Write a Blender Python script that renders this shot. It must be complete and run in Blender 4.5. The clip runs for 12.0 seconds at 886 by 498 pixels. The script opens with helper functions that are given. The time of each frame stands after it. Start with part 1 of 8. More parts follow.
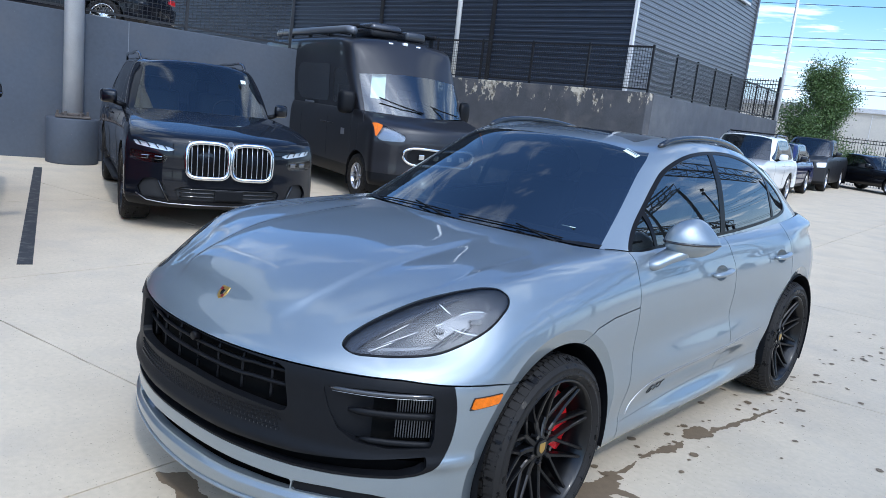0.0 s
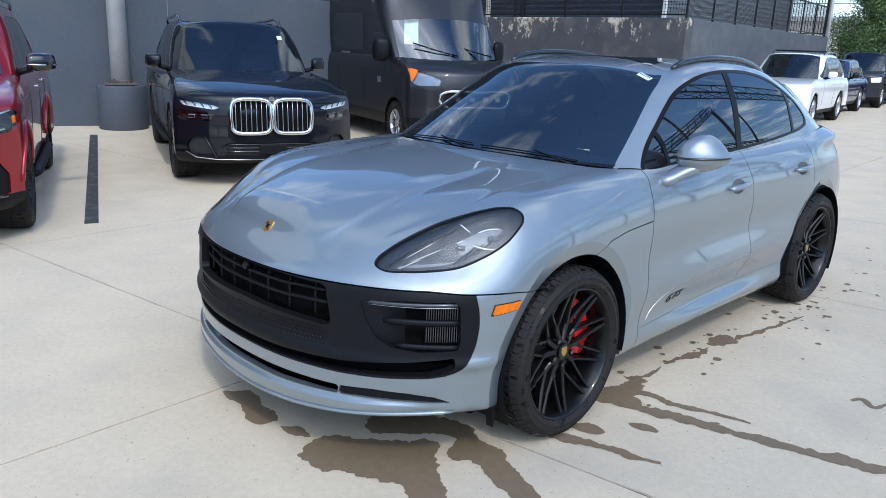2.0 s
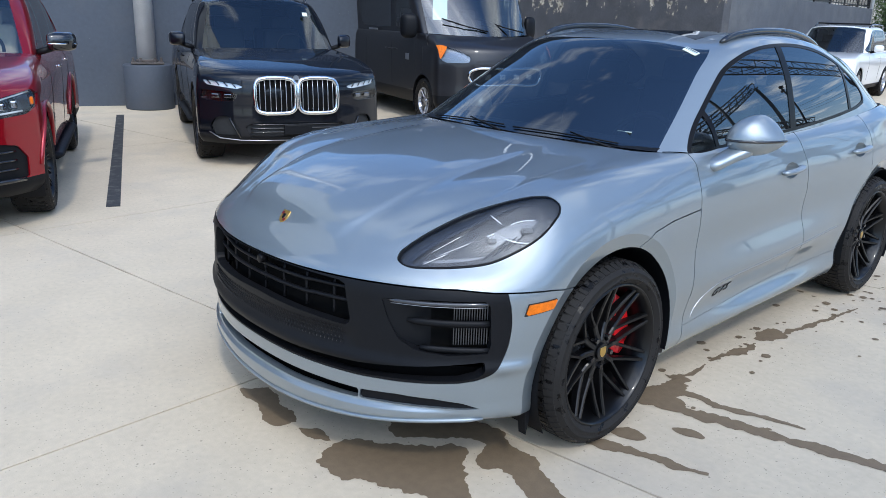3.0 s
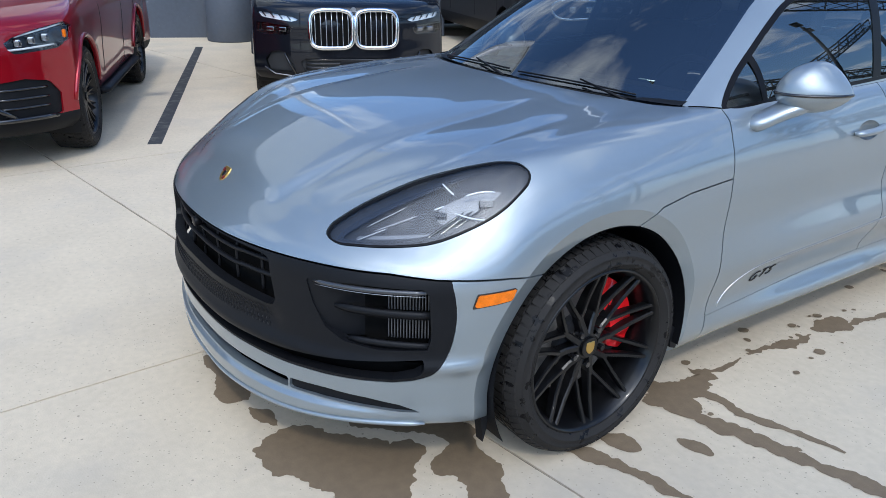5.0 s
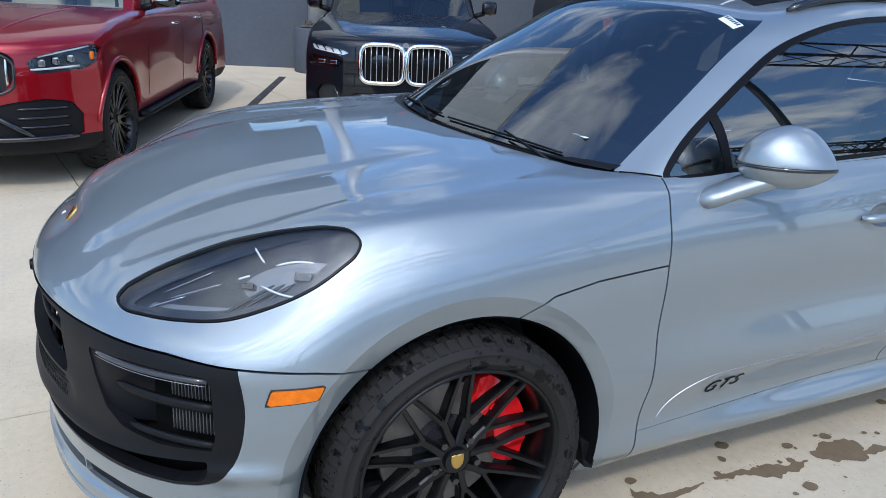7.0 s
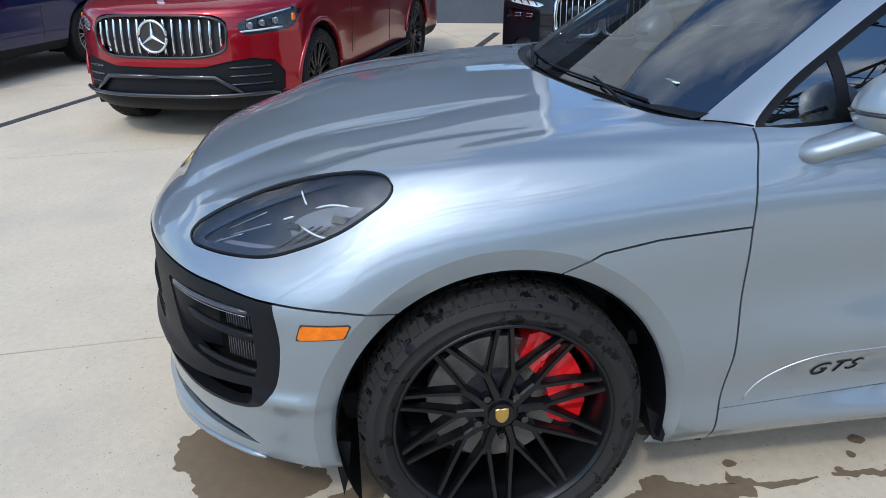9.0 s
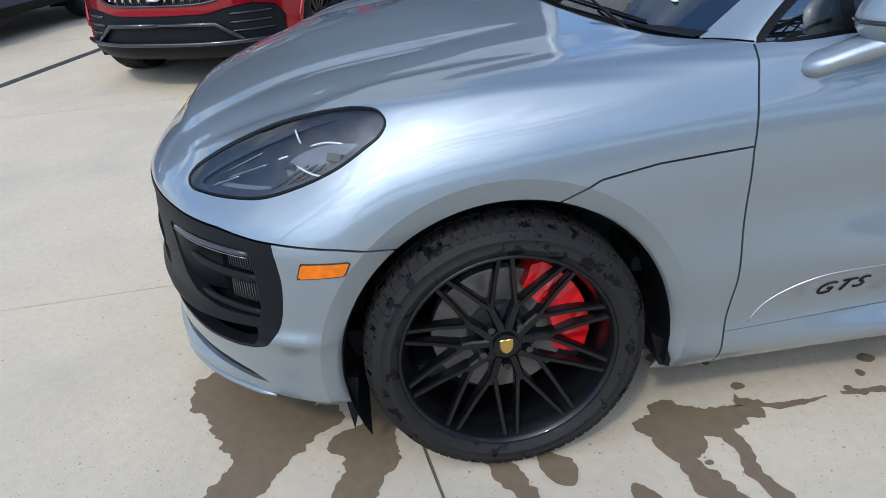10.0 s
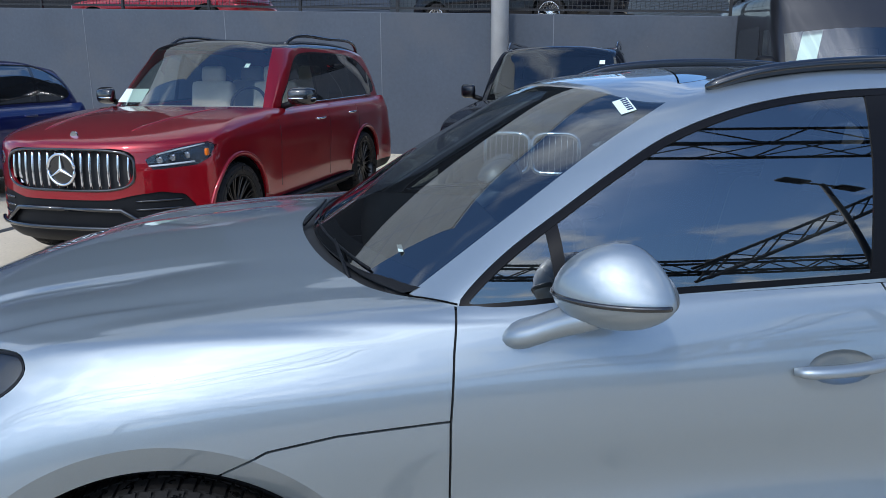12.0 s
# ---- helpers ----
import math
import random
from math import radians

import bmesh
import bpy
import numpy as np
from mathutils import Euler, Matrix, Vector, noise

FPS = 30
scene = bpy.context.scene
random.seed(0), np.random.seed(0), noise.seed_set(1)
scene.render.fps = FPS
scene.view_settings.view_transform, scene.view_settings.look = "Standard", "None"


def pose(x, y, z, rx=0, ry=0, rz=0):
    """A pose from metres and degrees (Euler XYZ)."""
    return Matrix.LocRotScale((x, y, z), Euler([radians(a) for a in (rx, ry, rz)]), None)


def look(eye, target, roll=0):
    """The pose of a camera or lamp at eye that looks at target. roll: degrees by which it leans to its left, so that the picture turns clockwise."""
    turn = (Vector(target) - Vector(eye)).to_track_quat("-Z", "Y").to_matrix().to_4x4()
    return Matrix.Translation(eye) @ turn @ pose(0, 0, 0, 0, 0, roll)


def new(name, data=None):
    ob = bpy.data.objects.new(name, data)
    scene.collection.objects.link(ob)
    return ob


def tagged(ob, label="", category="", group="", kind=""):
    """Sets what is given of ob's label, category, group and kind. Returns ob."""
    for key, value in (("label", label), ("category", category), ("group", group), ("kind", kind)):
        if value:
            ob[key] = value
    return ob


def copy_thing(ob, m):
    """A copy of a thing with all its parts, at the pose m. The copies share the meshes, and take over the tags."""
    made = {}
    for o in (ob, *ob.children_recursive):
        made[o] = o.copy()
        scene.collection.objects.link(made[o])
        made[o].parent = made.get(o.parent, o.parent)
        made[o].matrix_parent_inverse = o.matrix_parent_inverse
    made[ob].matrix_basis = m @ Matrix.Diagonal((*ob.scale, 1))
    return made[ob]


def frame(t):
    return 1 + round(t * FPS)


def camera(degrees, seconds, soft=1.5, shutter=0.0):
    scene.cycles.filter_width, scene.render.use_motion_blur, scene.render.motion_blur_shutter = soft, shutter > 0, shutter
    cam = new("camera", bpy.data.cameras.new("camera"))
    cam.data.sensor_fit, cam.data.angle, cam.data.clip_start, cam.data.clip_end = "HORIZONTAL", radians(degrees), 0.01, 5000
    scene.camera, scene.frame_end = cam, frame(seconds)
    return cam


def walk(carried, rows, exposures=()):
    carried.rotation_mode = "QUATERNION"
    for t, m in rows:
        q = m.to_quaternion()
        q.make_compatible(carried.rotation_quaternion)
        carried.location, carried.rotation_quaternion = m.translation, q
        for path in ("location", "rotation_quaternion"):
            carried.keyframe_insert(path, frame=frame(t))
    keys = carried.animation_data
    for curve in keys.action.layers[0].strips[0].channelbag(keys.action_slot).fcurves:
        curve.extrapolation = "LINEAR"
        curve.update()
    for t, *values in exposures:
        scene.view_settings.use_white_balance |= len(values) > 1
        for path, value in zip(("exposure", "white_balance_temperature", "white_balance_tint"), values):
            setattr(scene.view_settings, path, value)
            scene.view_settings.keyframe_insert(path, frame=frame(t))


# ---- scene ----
cam = camera(60.3, 12.0, soft=0.5)
PATH = [
    (0, (2.386, -2.424, 1.655), (1.101, -0.937, 1.28), 6.4),
    (0.5, (2.449, -2.553, 1.656), (1.152, -1.08, 1.27), 3.9),
    (1, (2.588, -2.523, 1.643), (1.282, -1.075, 1.199), 3.4),
    (1.5, (2.653, -2.551, 1.645), (1.331, -1.132, 1.156), 3.0),
    (2, (2.674, -2.563, 1.64), (1.323, -1.184, 1.119), 2.2),
    (2.5, (2.621, -2.483, 1.618), (1.25, -1.134, 1.067), 1.8),
    (3, (2.5, -2.388, 1.629), (1.108, -1.073, 1.05), 1.7),
    (3.5, (2.486, -2.282, 1.614), (1.061, -1.017, 1.006), 1.4),
    (3.7, (2.512, -2.206, 1.604), (1.074, -0.961, 0.986), 1.4),
    (5.3, (2.441, -1.582, 1.62), (0.912, -0.536, 0.867), 1.4),
    (5.5, (2.43, -1.5, 1.597), (0.892, -0.462, 0.85), 1.6),
    (6, (2.527, -1.249, 1.588), (0.947, -0.267, 0.853), 2.0),
    (6.5, (2.509, -1.039, 1.585), (0.876, -0.121, 0.884), 2.4),
    (6.7, (2.447, -0.952, 1.591), (0.791, -0.065, 0.905), 2.6),
    (8.3, (2.527, -0.456, 1.585), (0.696, 0.026, 0.941), 2.5),
    (8.5, (2.541, -0.424, 1.58), (0.704, -0.012, 0.904), 1.6),
    (9, (2.57, -0.363, 1.564), (0.74, -0.125, 0.792), -1.2),
    (9.5, (2.56, -0.364, 1.53), (0.775, -0.185, 0.646), -3.0),
    (10, (2.579, -0.316, 1.538), (0.804, -0.139, 0.632), -4.3),
    (10.5, (2.498, -0.173, 1.529), (0.703, 0.085, 0.686), -4.7),
    (11, (2.4, -0.014, 1.589), (0.575, 0.397, 0.883), -2.7),
    (11.5, (2.416, 0.209, 1.591), (0.528, 0.613, 1.068), 0.7),
    (12, (2.417, 0.429, 1.616), (0.488, 0.665, 1.145), -0.4),
]
walk(cam, [(t, look(eye, target, roll)) for t, eye, target, roll in PATH],
     exposures=((0, 0.10, 6060, 9), (1.5, 0.07, 6240, 9), (3, 0.07, 6380, 9), (5.5, 0.06, 6360, 9), (8.5, 0.0, 6480, 9), (10, -0.06, 6520, 9), (12, -0.14, 6380, 9)))
scene.view_settings.exposure = 0.0

# ---- sky and sun ----
SUN_EL, SUN_AZ = 47.0, 117.0
world = bpy.data.worlds.new("sky")
scene.world = world
world.use_nodes = True
wn, wl = world.node_tree.nodes, world.node_tree.links
wn.clear()
sky = wn.new("ShaderNodeTexSky")
sky.sky_type = "NISHITA"
sky.sun_disc = False
sky.sun_elevation = radians(SUN_EL)
sky.sun_rotation = radians(SUN_AZ)
sky.air_density, sky.dust_density, sky.ozone_density = 1.0, 0.6, 1.4
tc = wn.new("ShaderNodeTexCoord")
sep = wn.new("ShaderNodeSeparateXYZ")
wl.new(tc.outputs["Generated"], sep.inputs[0])
up = wn.new("ShaderNodeMath")
up.operation = "MAXIMUM"
up.inputs[1].default_value = 0.06
wl.new(sep.outputs["Z"], up.inputs[0])
flat = wn.new("ShaderNodeVectorMath")
flat.operation = "DIVIDE"
rep = wn.new("ShaderNodeCombineXYZ")
for i in range(3):
    wl.new(up.outputs[0], rep.inputs[i])
wl.new(tc.outputs["Generated"], flat.inputs[0])
wl.new(rep.outputs[0], flat.inputs[1])
cloud = wn.new("ShaderNodeTexNoise")
cloud.inputs["Scale"].default_value = 1.5
cloud.inputs["Detail"].default_value = 8.0
cloud.inputs["Roughness"].default_value = 0.56
cloud.inputs["Distortion"].default_value = 0.25
wl.new(flat.outputs[0], cloud.inputs["Vector"])
ramp = wn.new("ShaderNodeValToRGB")
ramp.color_ramp.elements[0].position, ramp.color_ramp.elements[1].position = 0.51, 0.67
ramp.color_ramp.elements[0].color, ramp.color_ramp.elements[1].color = (0, 0, 0, 1), (1, 1, 1, 1)
wl.new(cloud.outputs["Fac"], ramp.inputs["Fac"])
low = wn.new("ShaderNodeMapRange")
low.interpolation_type = "SMOOTHSTEP"
low.inputs["From Min"].default_value, low.inputs["From Max"].default_value, low.inputs["To Min"].default_value, low.inputs["To Max"].default_value = 0.04, 0.16, 0.42, 0.0
wl.new(sep.outputs["Z"], low.inputs["Value"])
most = wn.new("ShaderNodeMath")
most.operation = "MAXIMUM"
wl.new(ramp.outputs["Color"], most.inputs[0])
wl.new(low.outputs[0], most.inputs[1])
white = wn.new("ShaderNodeMix")
white.data_type = "RGBA"
wl.new(most.outputs[0], white.inputs["Factor"])
# a deep blue sky after rain, paler towards the horizon
tint = wn.new("ShaderNodeValToRGB")
tint.color_ramp.elements[0].position, tint.color_ramp.elements[1].position = 0.05, 0.45
tint.color_ramp.elements[0].color, tint.color_ramp.elements[1].color = (0.70, 0.94, 1.22, 1), (1.00, 1.34, 1.72, 1)
wl.new(sep.outputs["Z"], tint.inputs["Fac"])
deep = wn.new("ShaderNodeMix")
deep.data_type, deep.blend_type = "RGBA", "MULTIPLY"
deep.inputs["Factor"].default_value = 1.0
wl.new(sky.outputs["Color"], deep.inputs["A"])
wl.new(tint.outputs["Color"], deep.inputs["B"])
wl.new(deep.outputs["Result"], white.inputs["A"])
white.inputs["B"].default_value = (8.9, 9.9, 11.0, 1)
# thin cloud drawn over the sun, brightest towards it
sun_way = Vector((math.sin(radians(SUN_AZ)) * math.cos(radians(SUN_EL)), math.cos(radians(SUN_AZ)) * math.cos(radians(SUN_EL)), math.sin(radians(SUN_EL))))
near_sun = wn.new("ShaderNodeVectorMath")
near_sun.operation = "DOT_PRODUCT"
near_sun.inputs[1].default_value = sun_way
wl.new(tc.outputs["Generated"], near_sun.inputs[0])
halo = wn.new("ShaderNodeMapRange")
halo.interpolation_type = "SMOOTHERSTEP"
halo.inputs["From Min"].default_value, halo.inputs["From Max"].default_value = math.cos(radians(46)), 1.0
wl.new(near_sun.outputs["Value"], halo.inputs["Value"])
wisps = wn.new("ShaderNodeTexNoise")
wisps.inputs["Scale"].default_value, wisps.inputs["Detail"].default_value, wisps.inputs["Roughness"].default_value, wisps.inputs["Distortion"].default_value = 4.0, 5.0, 0.5, 0.6
wl.new(flat.outputs[0], wisps.inputs["Vector"])
torn = wn.new("ShaderNodeMapRange")
torn.inputs["From Min"].default_value, torn.inputs["From Max"].default_value, torn.inputs["To Min"].default_value = 0.44, 0.62, 0.40
wl.new(wisps.outputs["Fac"], torn.inputs["Value"])
lit = wn.new("ShaderNodeMath")
lit.operation = "MULTIPLY"
wl.new(halo.outputs[0], lit.inputs[0])
wl.new(torn.outputs[0], lit.inputs[1])
veil = wn.new("ShaderNodeVectorMath")
veil.operation = "SCALE"
veil.inputs[0].default_value = (23.5, 23.8, 24.1)
wl.new(lit.outputs[0], veil.inputs["Scale"])
whole = wn.new("ShaderNodeVectorMath")
wl.new(white.outputs["Result"], whole.inputs[0])
wl.new(veil.outputs[0], whole.inputs[1])
bg = wn.new("ShaderNodeBackground")
bg.inputs["Strength"].default_value = 0.15
wl.new(whole.outputs[0], bg.inputs["Color"])
wo = wn.new("ShaderNodeOutputWorld")
wl.new(bg.outputs[0], wo.inputs["Surface"])
sun_data = bpy.data.lights.new("sun", "SUN")
sun_data.energy, sun_data.angle, sun_data.color = 1.5, radians(4.0), (1.0, 0.96, 0.90)
sun = new("sun", sun_data)
sun.matrix_world = look(sun_way * 60, (0, 0, 0))


# ---- materials ----
def mat(name, color, rough=0.5, metal=0.0, var=0.0, scale=8.0, bump=0.0, bscale=200.0, coat=0.0, spec=0.5, trans=0.0, ior=1.5, dirt=None, dirt_amount=0.0, dirt_scale=3.0):
    """Colour with a coarse and a fine variation, optional relief, clear coat and dirt."""
    m = bpy.data.materials.new(name)
    m.use_nodes = True
    n, l = m.node_tree.nodes, m.node_tree.links
    b = n["Principled BSDF"]
    b.inputs["Base Color"].default_value = (*color, 1)
    b.inputs["Roughness"].default_value = rough
    b.inputs["Metallic"].default_value = metal
    b.inputs["Coat Weight"].default_value = coat
    b.inputs["Coat Roughness"].default_value = 0.02
    b.inputs["Coat IOR"].default_value = 1.65
    b.inputs["Specular IOR Level"].default_value = spec
    b.inputs["Transmission Weight"].default_value = trans
    b.inputs["IOR"].default_value = ior
    geo = n.new("ShaderNodeNewGeometry")
    out = None
    if var > 0:
        a, c = n.new("ShaderNodeTexNoise"), n.new("ShaderNodeTexNoise")
        a.inputs["Scale"].default_value, a.inputs["Detail"].default_value = scale, 5
        c.inputs["Scale"].default_value, c.inputs["Detail"].default_value = scale * 14, 3
        for t in (a, c):
            l.new(geo.outputs["Position"], t.inputs["Vector"])
        add = n.new("ShaderNodeMath")
        add.operation = "ADD"
        l.new(a.outputs["Fac"], add.inputs[0])
        l.new(c.outputs["Fac"], add.inputs[1])
        rng = n.new("ShaderNodeMapRange")
        rng.inputs["From Min"].default_value, rng.inputs["From Max"].default_value = 0.6, 1.4
        rng.inputs["To Min"].default_value, rng.inputs["To Max"].default_value = 1 - var, 1 + var
        l.new(add.outputs[0], rng.inputs["Value"])
        mul = n.new("ShaderNodeVectorMath")
        mul.operation = "SCALE"
        mul.inputs[0].default_value = color
        l.new(rng.outputs[0], mul.inputs["Scale"])
        out = mul.outputs[0]
    if dirt is not None:
        d = n.new("ShaderNodeTexNoise")
        d.inputs["Scale"].default_value, d.inputs["Detail"].default_value, d.inputs["Roughness"].default_value = dirt_scale, 7, 0.62
        l.new(geo.outputs["Position"], d.inputs["Vector"])
        r = n.new("ShaderNodeMapRange")
        r.inputs["From Min"].default_value, r.inputs["From Max"].default_value = 0.5, 0.72
        r.inputs["To Max"].default_value = dirt_amount
        l.new(d.outputs["Fac"], r.inputs["Value"])
        mx = n.new("ShaderNodeMix")
        mx.data_type = "RGBA"
        l.new(r.outputs[0], mx.inputs["Factor"])
        mx.inputs["A"].default_value = (*color, 1)
        if out:
            l.new(out, mx.inputs["A"])
        mx.inputs["B"].default_value = (*dirt, 1)
        out = mx.outputs["Result"]
    if out:
        l.new(out, b.inputs["Base Color"])
    if bump > 0:
        t = n.new("ShaderNodeTexNoise")
        t.inputs["Scale"].default_value, t.inputs["Detail"].default_value = bscale, 3
        l.new(geo.outputs["Position"], t.inputs["Vector"])
        bp = n.new("ShaderNodeBump")
        bp.inputs["Strength"].default_value, bp.inputs["Distance"].default_value = bump, 0.002
        l.new(t.outputs["Fac"], bp.inputs["Height"])
        l.new(bp.outputs[0], b.inputs["Normal"])
    return m


def car_paint(name, color, metal=0.6, rough=0.32, flake=0.06):
    m = mat(name, color, rough, metal, coat=1.0)
    n, l = m.node_tree.nodes, m.node_tree.links
    geo = n.new("ShaderNodeNewGeometry")
    vor = n.new("ShaderNodeTexVoronoi")
    vor.inputs["Scale"].default_value = 1400
    l.new(geo.outputs["Position"], vor.inputs["Vector"])
    rng = n.new("ShaderNodeMapRange")
    rng.inputs["To Min"].default_value, rng.inputs["To Max"].default_value = 1 - flake, 1 + flake
    l.new(vor.outputs["Color"], rng.inputs["Value"])
    mul = n.new("ShaderNodeVectorMath")
    mul.operation = "SCALE"
    mul.inputs[0].default_value = color
    l.new(rng.outputs[0], mul.inputs["Scale"])
    l.new(mul.outputs[0], n["Principled BSDF"].inputs["Base Color"])
    return m


def glass_mat(name, tint, clear=0.5, rough=0.0, ior=2.35):
    """A tinted pane: part see-through, part mirror by the glancing angle."""
    m = bpy.data.materials.new(name)
    m.use_nodes = True
    n, l = m.node_tree.nodes, m.node_tree.links
    n.clear()
    o = n.new("ShaderNodeOutputMaterial")
    t = n.new("ShaderNodeBsdfTransparent")
    t.inputs[0].default_value = (*[c * clear for c in tint], 1)
    g = n.new("ShaderNodeBsdfGlossy")
    g.inputs["Roughness"].default_value = rough
    f0 = ((ior - 1) / (ior + 1)) ** 2
    lw, pw, f = n.new("ShaderNodeLayerWeight"), n.new("ShaderNodeMath"), n.new("ShaderNodeMath")
    lw.inputs["Blend"].default_value = 0.5
    pw.operation, pw.inputs[1].default_value = "POWER", 5.0
    l.new(lw.outputs["Facing"], pw.inputs[0])
    f.operation = "MULTIPLY_ADD"
    f.inputs[1].default_value, f.inputs[2].default_value = 1 - f0, f0
    l.new(pw.outputs[0], f.inputs[0])
    mx = n.new("ShaderNodeMixShader")
    l.new(f.outputs[0], mx.inputs[0])
    l.new(t.outputs[0], mx.inputs[1])
    l.new(g.outputs[0], mx.inputs[2])
    l.new(mx.outputs[0], o.inputs[0])
    return m


SILVER = car_paint("silver_paint", (0.262, 0.306, 0.333), 0.73, 0.46)
SILVER.node_tree.nodes["Principled BSDF"].inputs["Coat IOR"].default_value = 1.74
SILVER.node_tree.nodes["Principled BSDF"].inputs["Coat Roughness"].default_value = 0.006
RED = car_paint("red_paint", (0.26, 0.003, 0.010), 0.45, 0.3)
RED.node_tree.nodes["Principled BSDF"].inputs["Specular IOR Level"].default_value = 0.15
RED.node_tree.nodes["Principled BSDF"].inputs["Coat IOR"].default_value = 1.52
BLACK = car_paint("black_paint", (0.0022, 0.003, 0.006), 0.0, 0.5)
BLACK.node_tree.nodes["Principled BSDF"].inputs["Specular IOR Level"].default_value = 0.1
BLACK.node_tree.nodes["Principled BSDF"].inputs["Coat IOR"].default_value = 1.42
BLACK.node_tree.nodes["Principled BSDF"].inputs["Coat Weight"].default_value = 1.0
VANGREY = car_paint("graphite_paint", (0.0135, 0.013, 0.0155), 0.30, 0.46)
VANGREY.node_tree.nodes["Principled BSDF"].inputs["Coat Weight"].default_value = 0.35
WHITE = car_paint("white_paint", (0.78, 0.79, 0.78), 0.0, 0.35)
NAVY = car_paint("navy_paint", (0.004, 0.010, 0.080), 0.4, 0.3)
NAVY.node_tree.nodes["Principled BSDF"].inputs["Coat IOR"].default_value = 1.5
NAVY.node_tree.nodes["Principled BSDF"].inputs["Specular IOR Level"].default_value = 0.15
MATTEBLACK = mat("black_plastic", (0.0060, 0.0065, 0.008), 0.48, spec=0.17, var=0.15, scale=30, bump=0.12, bscale=900)
GLOSSBLACK = mat("gloss_black", (0.008, 0.008, 0.009), 0.12, coat=0.6)
RUBBER = mat("tyre_rubber", (0.005, 0.005, 0.0055), 0.5, spec=0.15, var=0.3, scale=9, bump=0.25, bscale=500, dirt=(0.009, 0.0085, 0.008), dirt_amount=0.5, dirt_scale=13)


def wet_patches(m, dry, scale):
    """Dull rubber with dark wet patches that shine."""
    n, l = m.node_tree.nodes, m.node_tree.links
    b = n["Principled BSDF"]
    geo, t, r, mx = n.new("ShaderNodeNewGeometry"), n.new("ShaderNodeTexNoise"), n.new("ShaderNodeMapRange"), n.new("ShaderNodeMix")
    t.inputs["Scale"].default_value, t.inputs["Detail"].default_value, t.inputs["Roughness"].default_value = scale, 6, 0.6
    l.new(geo.outputs["Position"], t.inputs["Vector"])
    r.inputs["From Min"].default_value, r.inputs["From Max"].default_value = 0.575, 0.590
    l.new(t.outputs["Fac"], r.inputs["Value"])
    mx.data_type = "RGBA"
    mx.inputs["A"].default_value = (*dry, 1)
    old = b.inputs["Base Color"].links[0].from_socket
    l.new(r.outputs[0], mx.inputs["Factor"])
    l.new(old, mx.inputs["B"])
    l.new(mx.outputs["Result"], b.inputs["Base Color"])
    g = n.new("ShaderNodeMapRange")
    g.inputs["To Min"].default_value, g.inputs["To Max"].default_value = 0.62, 0.20
    l.new(r.outputs[0], g.inputs["Value"])
    l.new(g.outputs[0], b.inputs["Roughness"])


wet_patches(RUBBER, (0.0205, 0.0192, 0.0182), 22.0)
RIMBLACK = mat("satin_black_rim", (0.0035, 0.0036, 0.0042), 0.30, 0.0, coat=0.15, spec=0.30)
DISC = mat("brake_disc", (0.24, 0.222, 0.205), 0.42, 0.6, var=0.25, scale=40)
CALRED = mat("red_caliper", (0.85, 0.010, 0.014), 0.28, coat=0.5)
CRESTRED = mat("crest_red", (0.16, 0.008, 0.008), 0.35)
GOLD = mat("gold_crest", (0.62, 0.40, 0.12), 0.3, 0.9)
CHROME = mat("chrome", (0.72, 0.73, 0.75), 0.08, 1.0)
SATIN = mat("satin_metal", (0.5, 0.5, 0.52), 0.32, 1.0)
AMBER = mat("amber_lens", (0.72, 0.155, 0.001), 0.3, spec=0.3, coat=0.25, var=0.35, scale=45, bump=0.5, bscale=140)
FIN = mat("radiator_fin", (0.10, 0.103, 0.108), 0.4, 0.6)
DARKGLASS = mat("dark_roof_glass", (0.004, 0.004, 0.005), 0.03, coat=1.0, spec=1.0)
BLACKTRIM = mat("black_trim", (0.004, 0.004, 0.005), 0.35, spec=0.15)
# near-black: stands in for shade behind openings, also fills a seam
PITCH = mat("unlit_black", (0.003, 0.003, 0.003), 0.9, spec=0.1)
DARKIN = mat("dark_interior", (0.011, 0.012, 0.0135), 0.7, var=0.2, scale=20)
TAN = mat("beige_leather", (0.58, 0.49, 0.39), 0.55, var=0.1, scale=20)
GLASS = glass_mat("tinted_glass", (0.78, 0.90, 0.95), 0.42, 0.0, 2.62)
CLEARGLASS = glass_mat("clear_glass", (0.84, 0.93, 0.90), 0.88, 0.0, 2.5)
SIDEGLASS = glass_mat("side_glass", (0.80, 0.90, 0.93), 0.70, 0.0, 2.72)
BRIGHTGLASS = glass_mat("reflecting_glass", (0.80, 0.90, 0.90), 0.62, 0.0, 2.1)
PRIVACY = glass_mat("privacy_glass", (0.7, 0.8, 0.9), 0.10, 0.0, 3.0)
LENS = glass_mat("lamp_lens", (0.93, 0.95, 0.97), 0.92, 0.0, 1.62)
PAPER = mat("paper", (0.66, 0.78, 0.70), 0.8)
LAMPGREY = mat("lamp_housing", (0.060, 0.064, 0.072), 0.22, 0.55)
LAMPTRAY = mat("lamp_tray", (0.055, 0.057, 0.062), 0.34, 0.5, var=0.3, scale=30)
LAMPBOWL = mat("lamp_bowl", (0.20, 0.21, 0.225), 0.42, 0.5)
RUSTY = mat("weathered_steel", (0.11, 0.095, 0.085), 0.7, 0.3, var=0.4, scale=30)
SMOKEBAR = mat("smoked_bar", (0.03, 0.031, 0.034), 0.15, 0.0, coat=0.5)
LAMPMID = mat("smoked_reflector", (0.34, 0.355, 0.385), 0.13, 1.0)
LAMPSILVER = mat("lamp_reflector", (0.34, 0.355, 0.385), 0.25, 0.6)
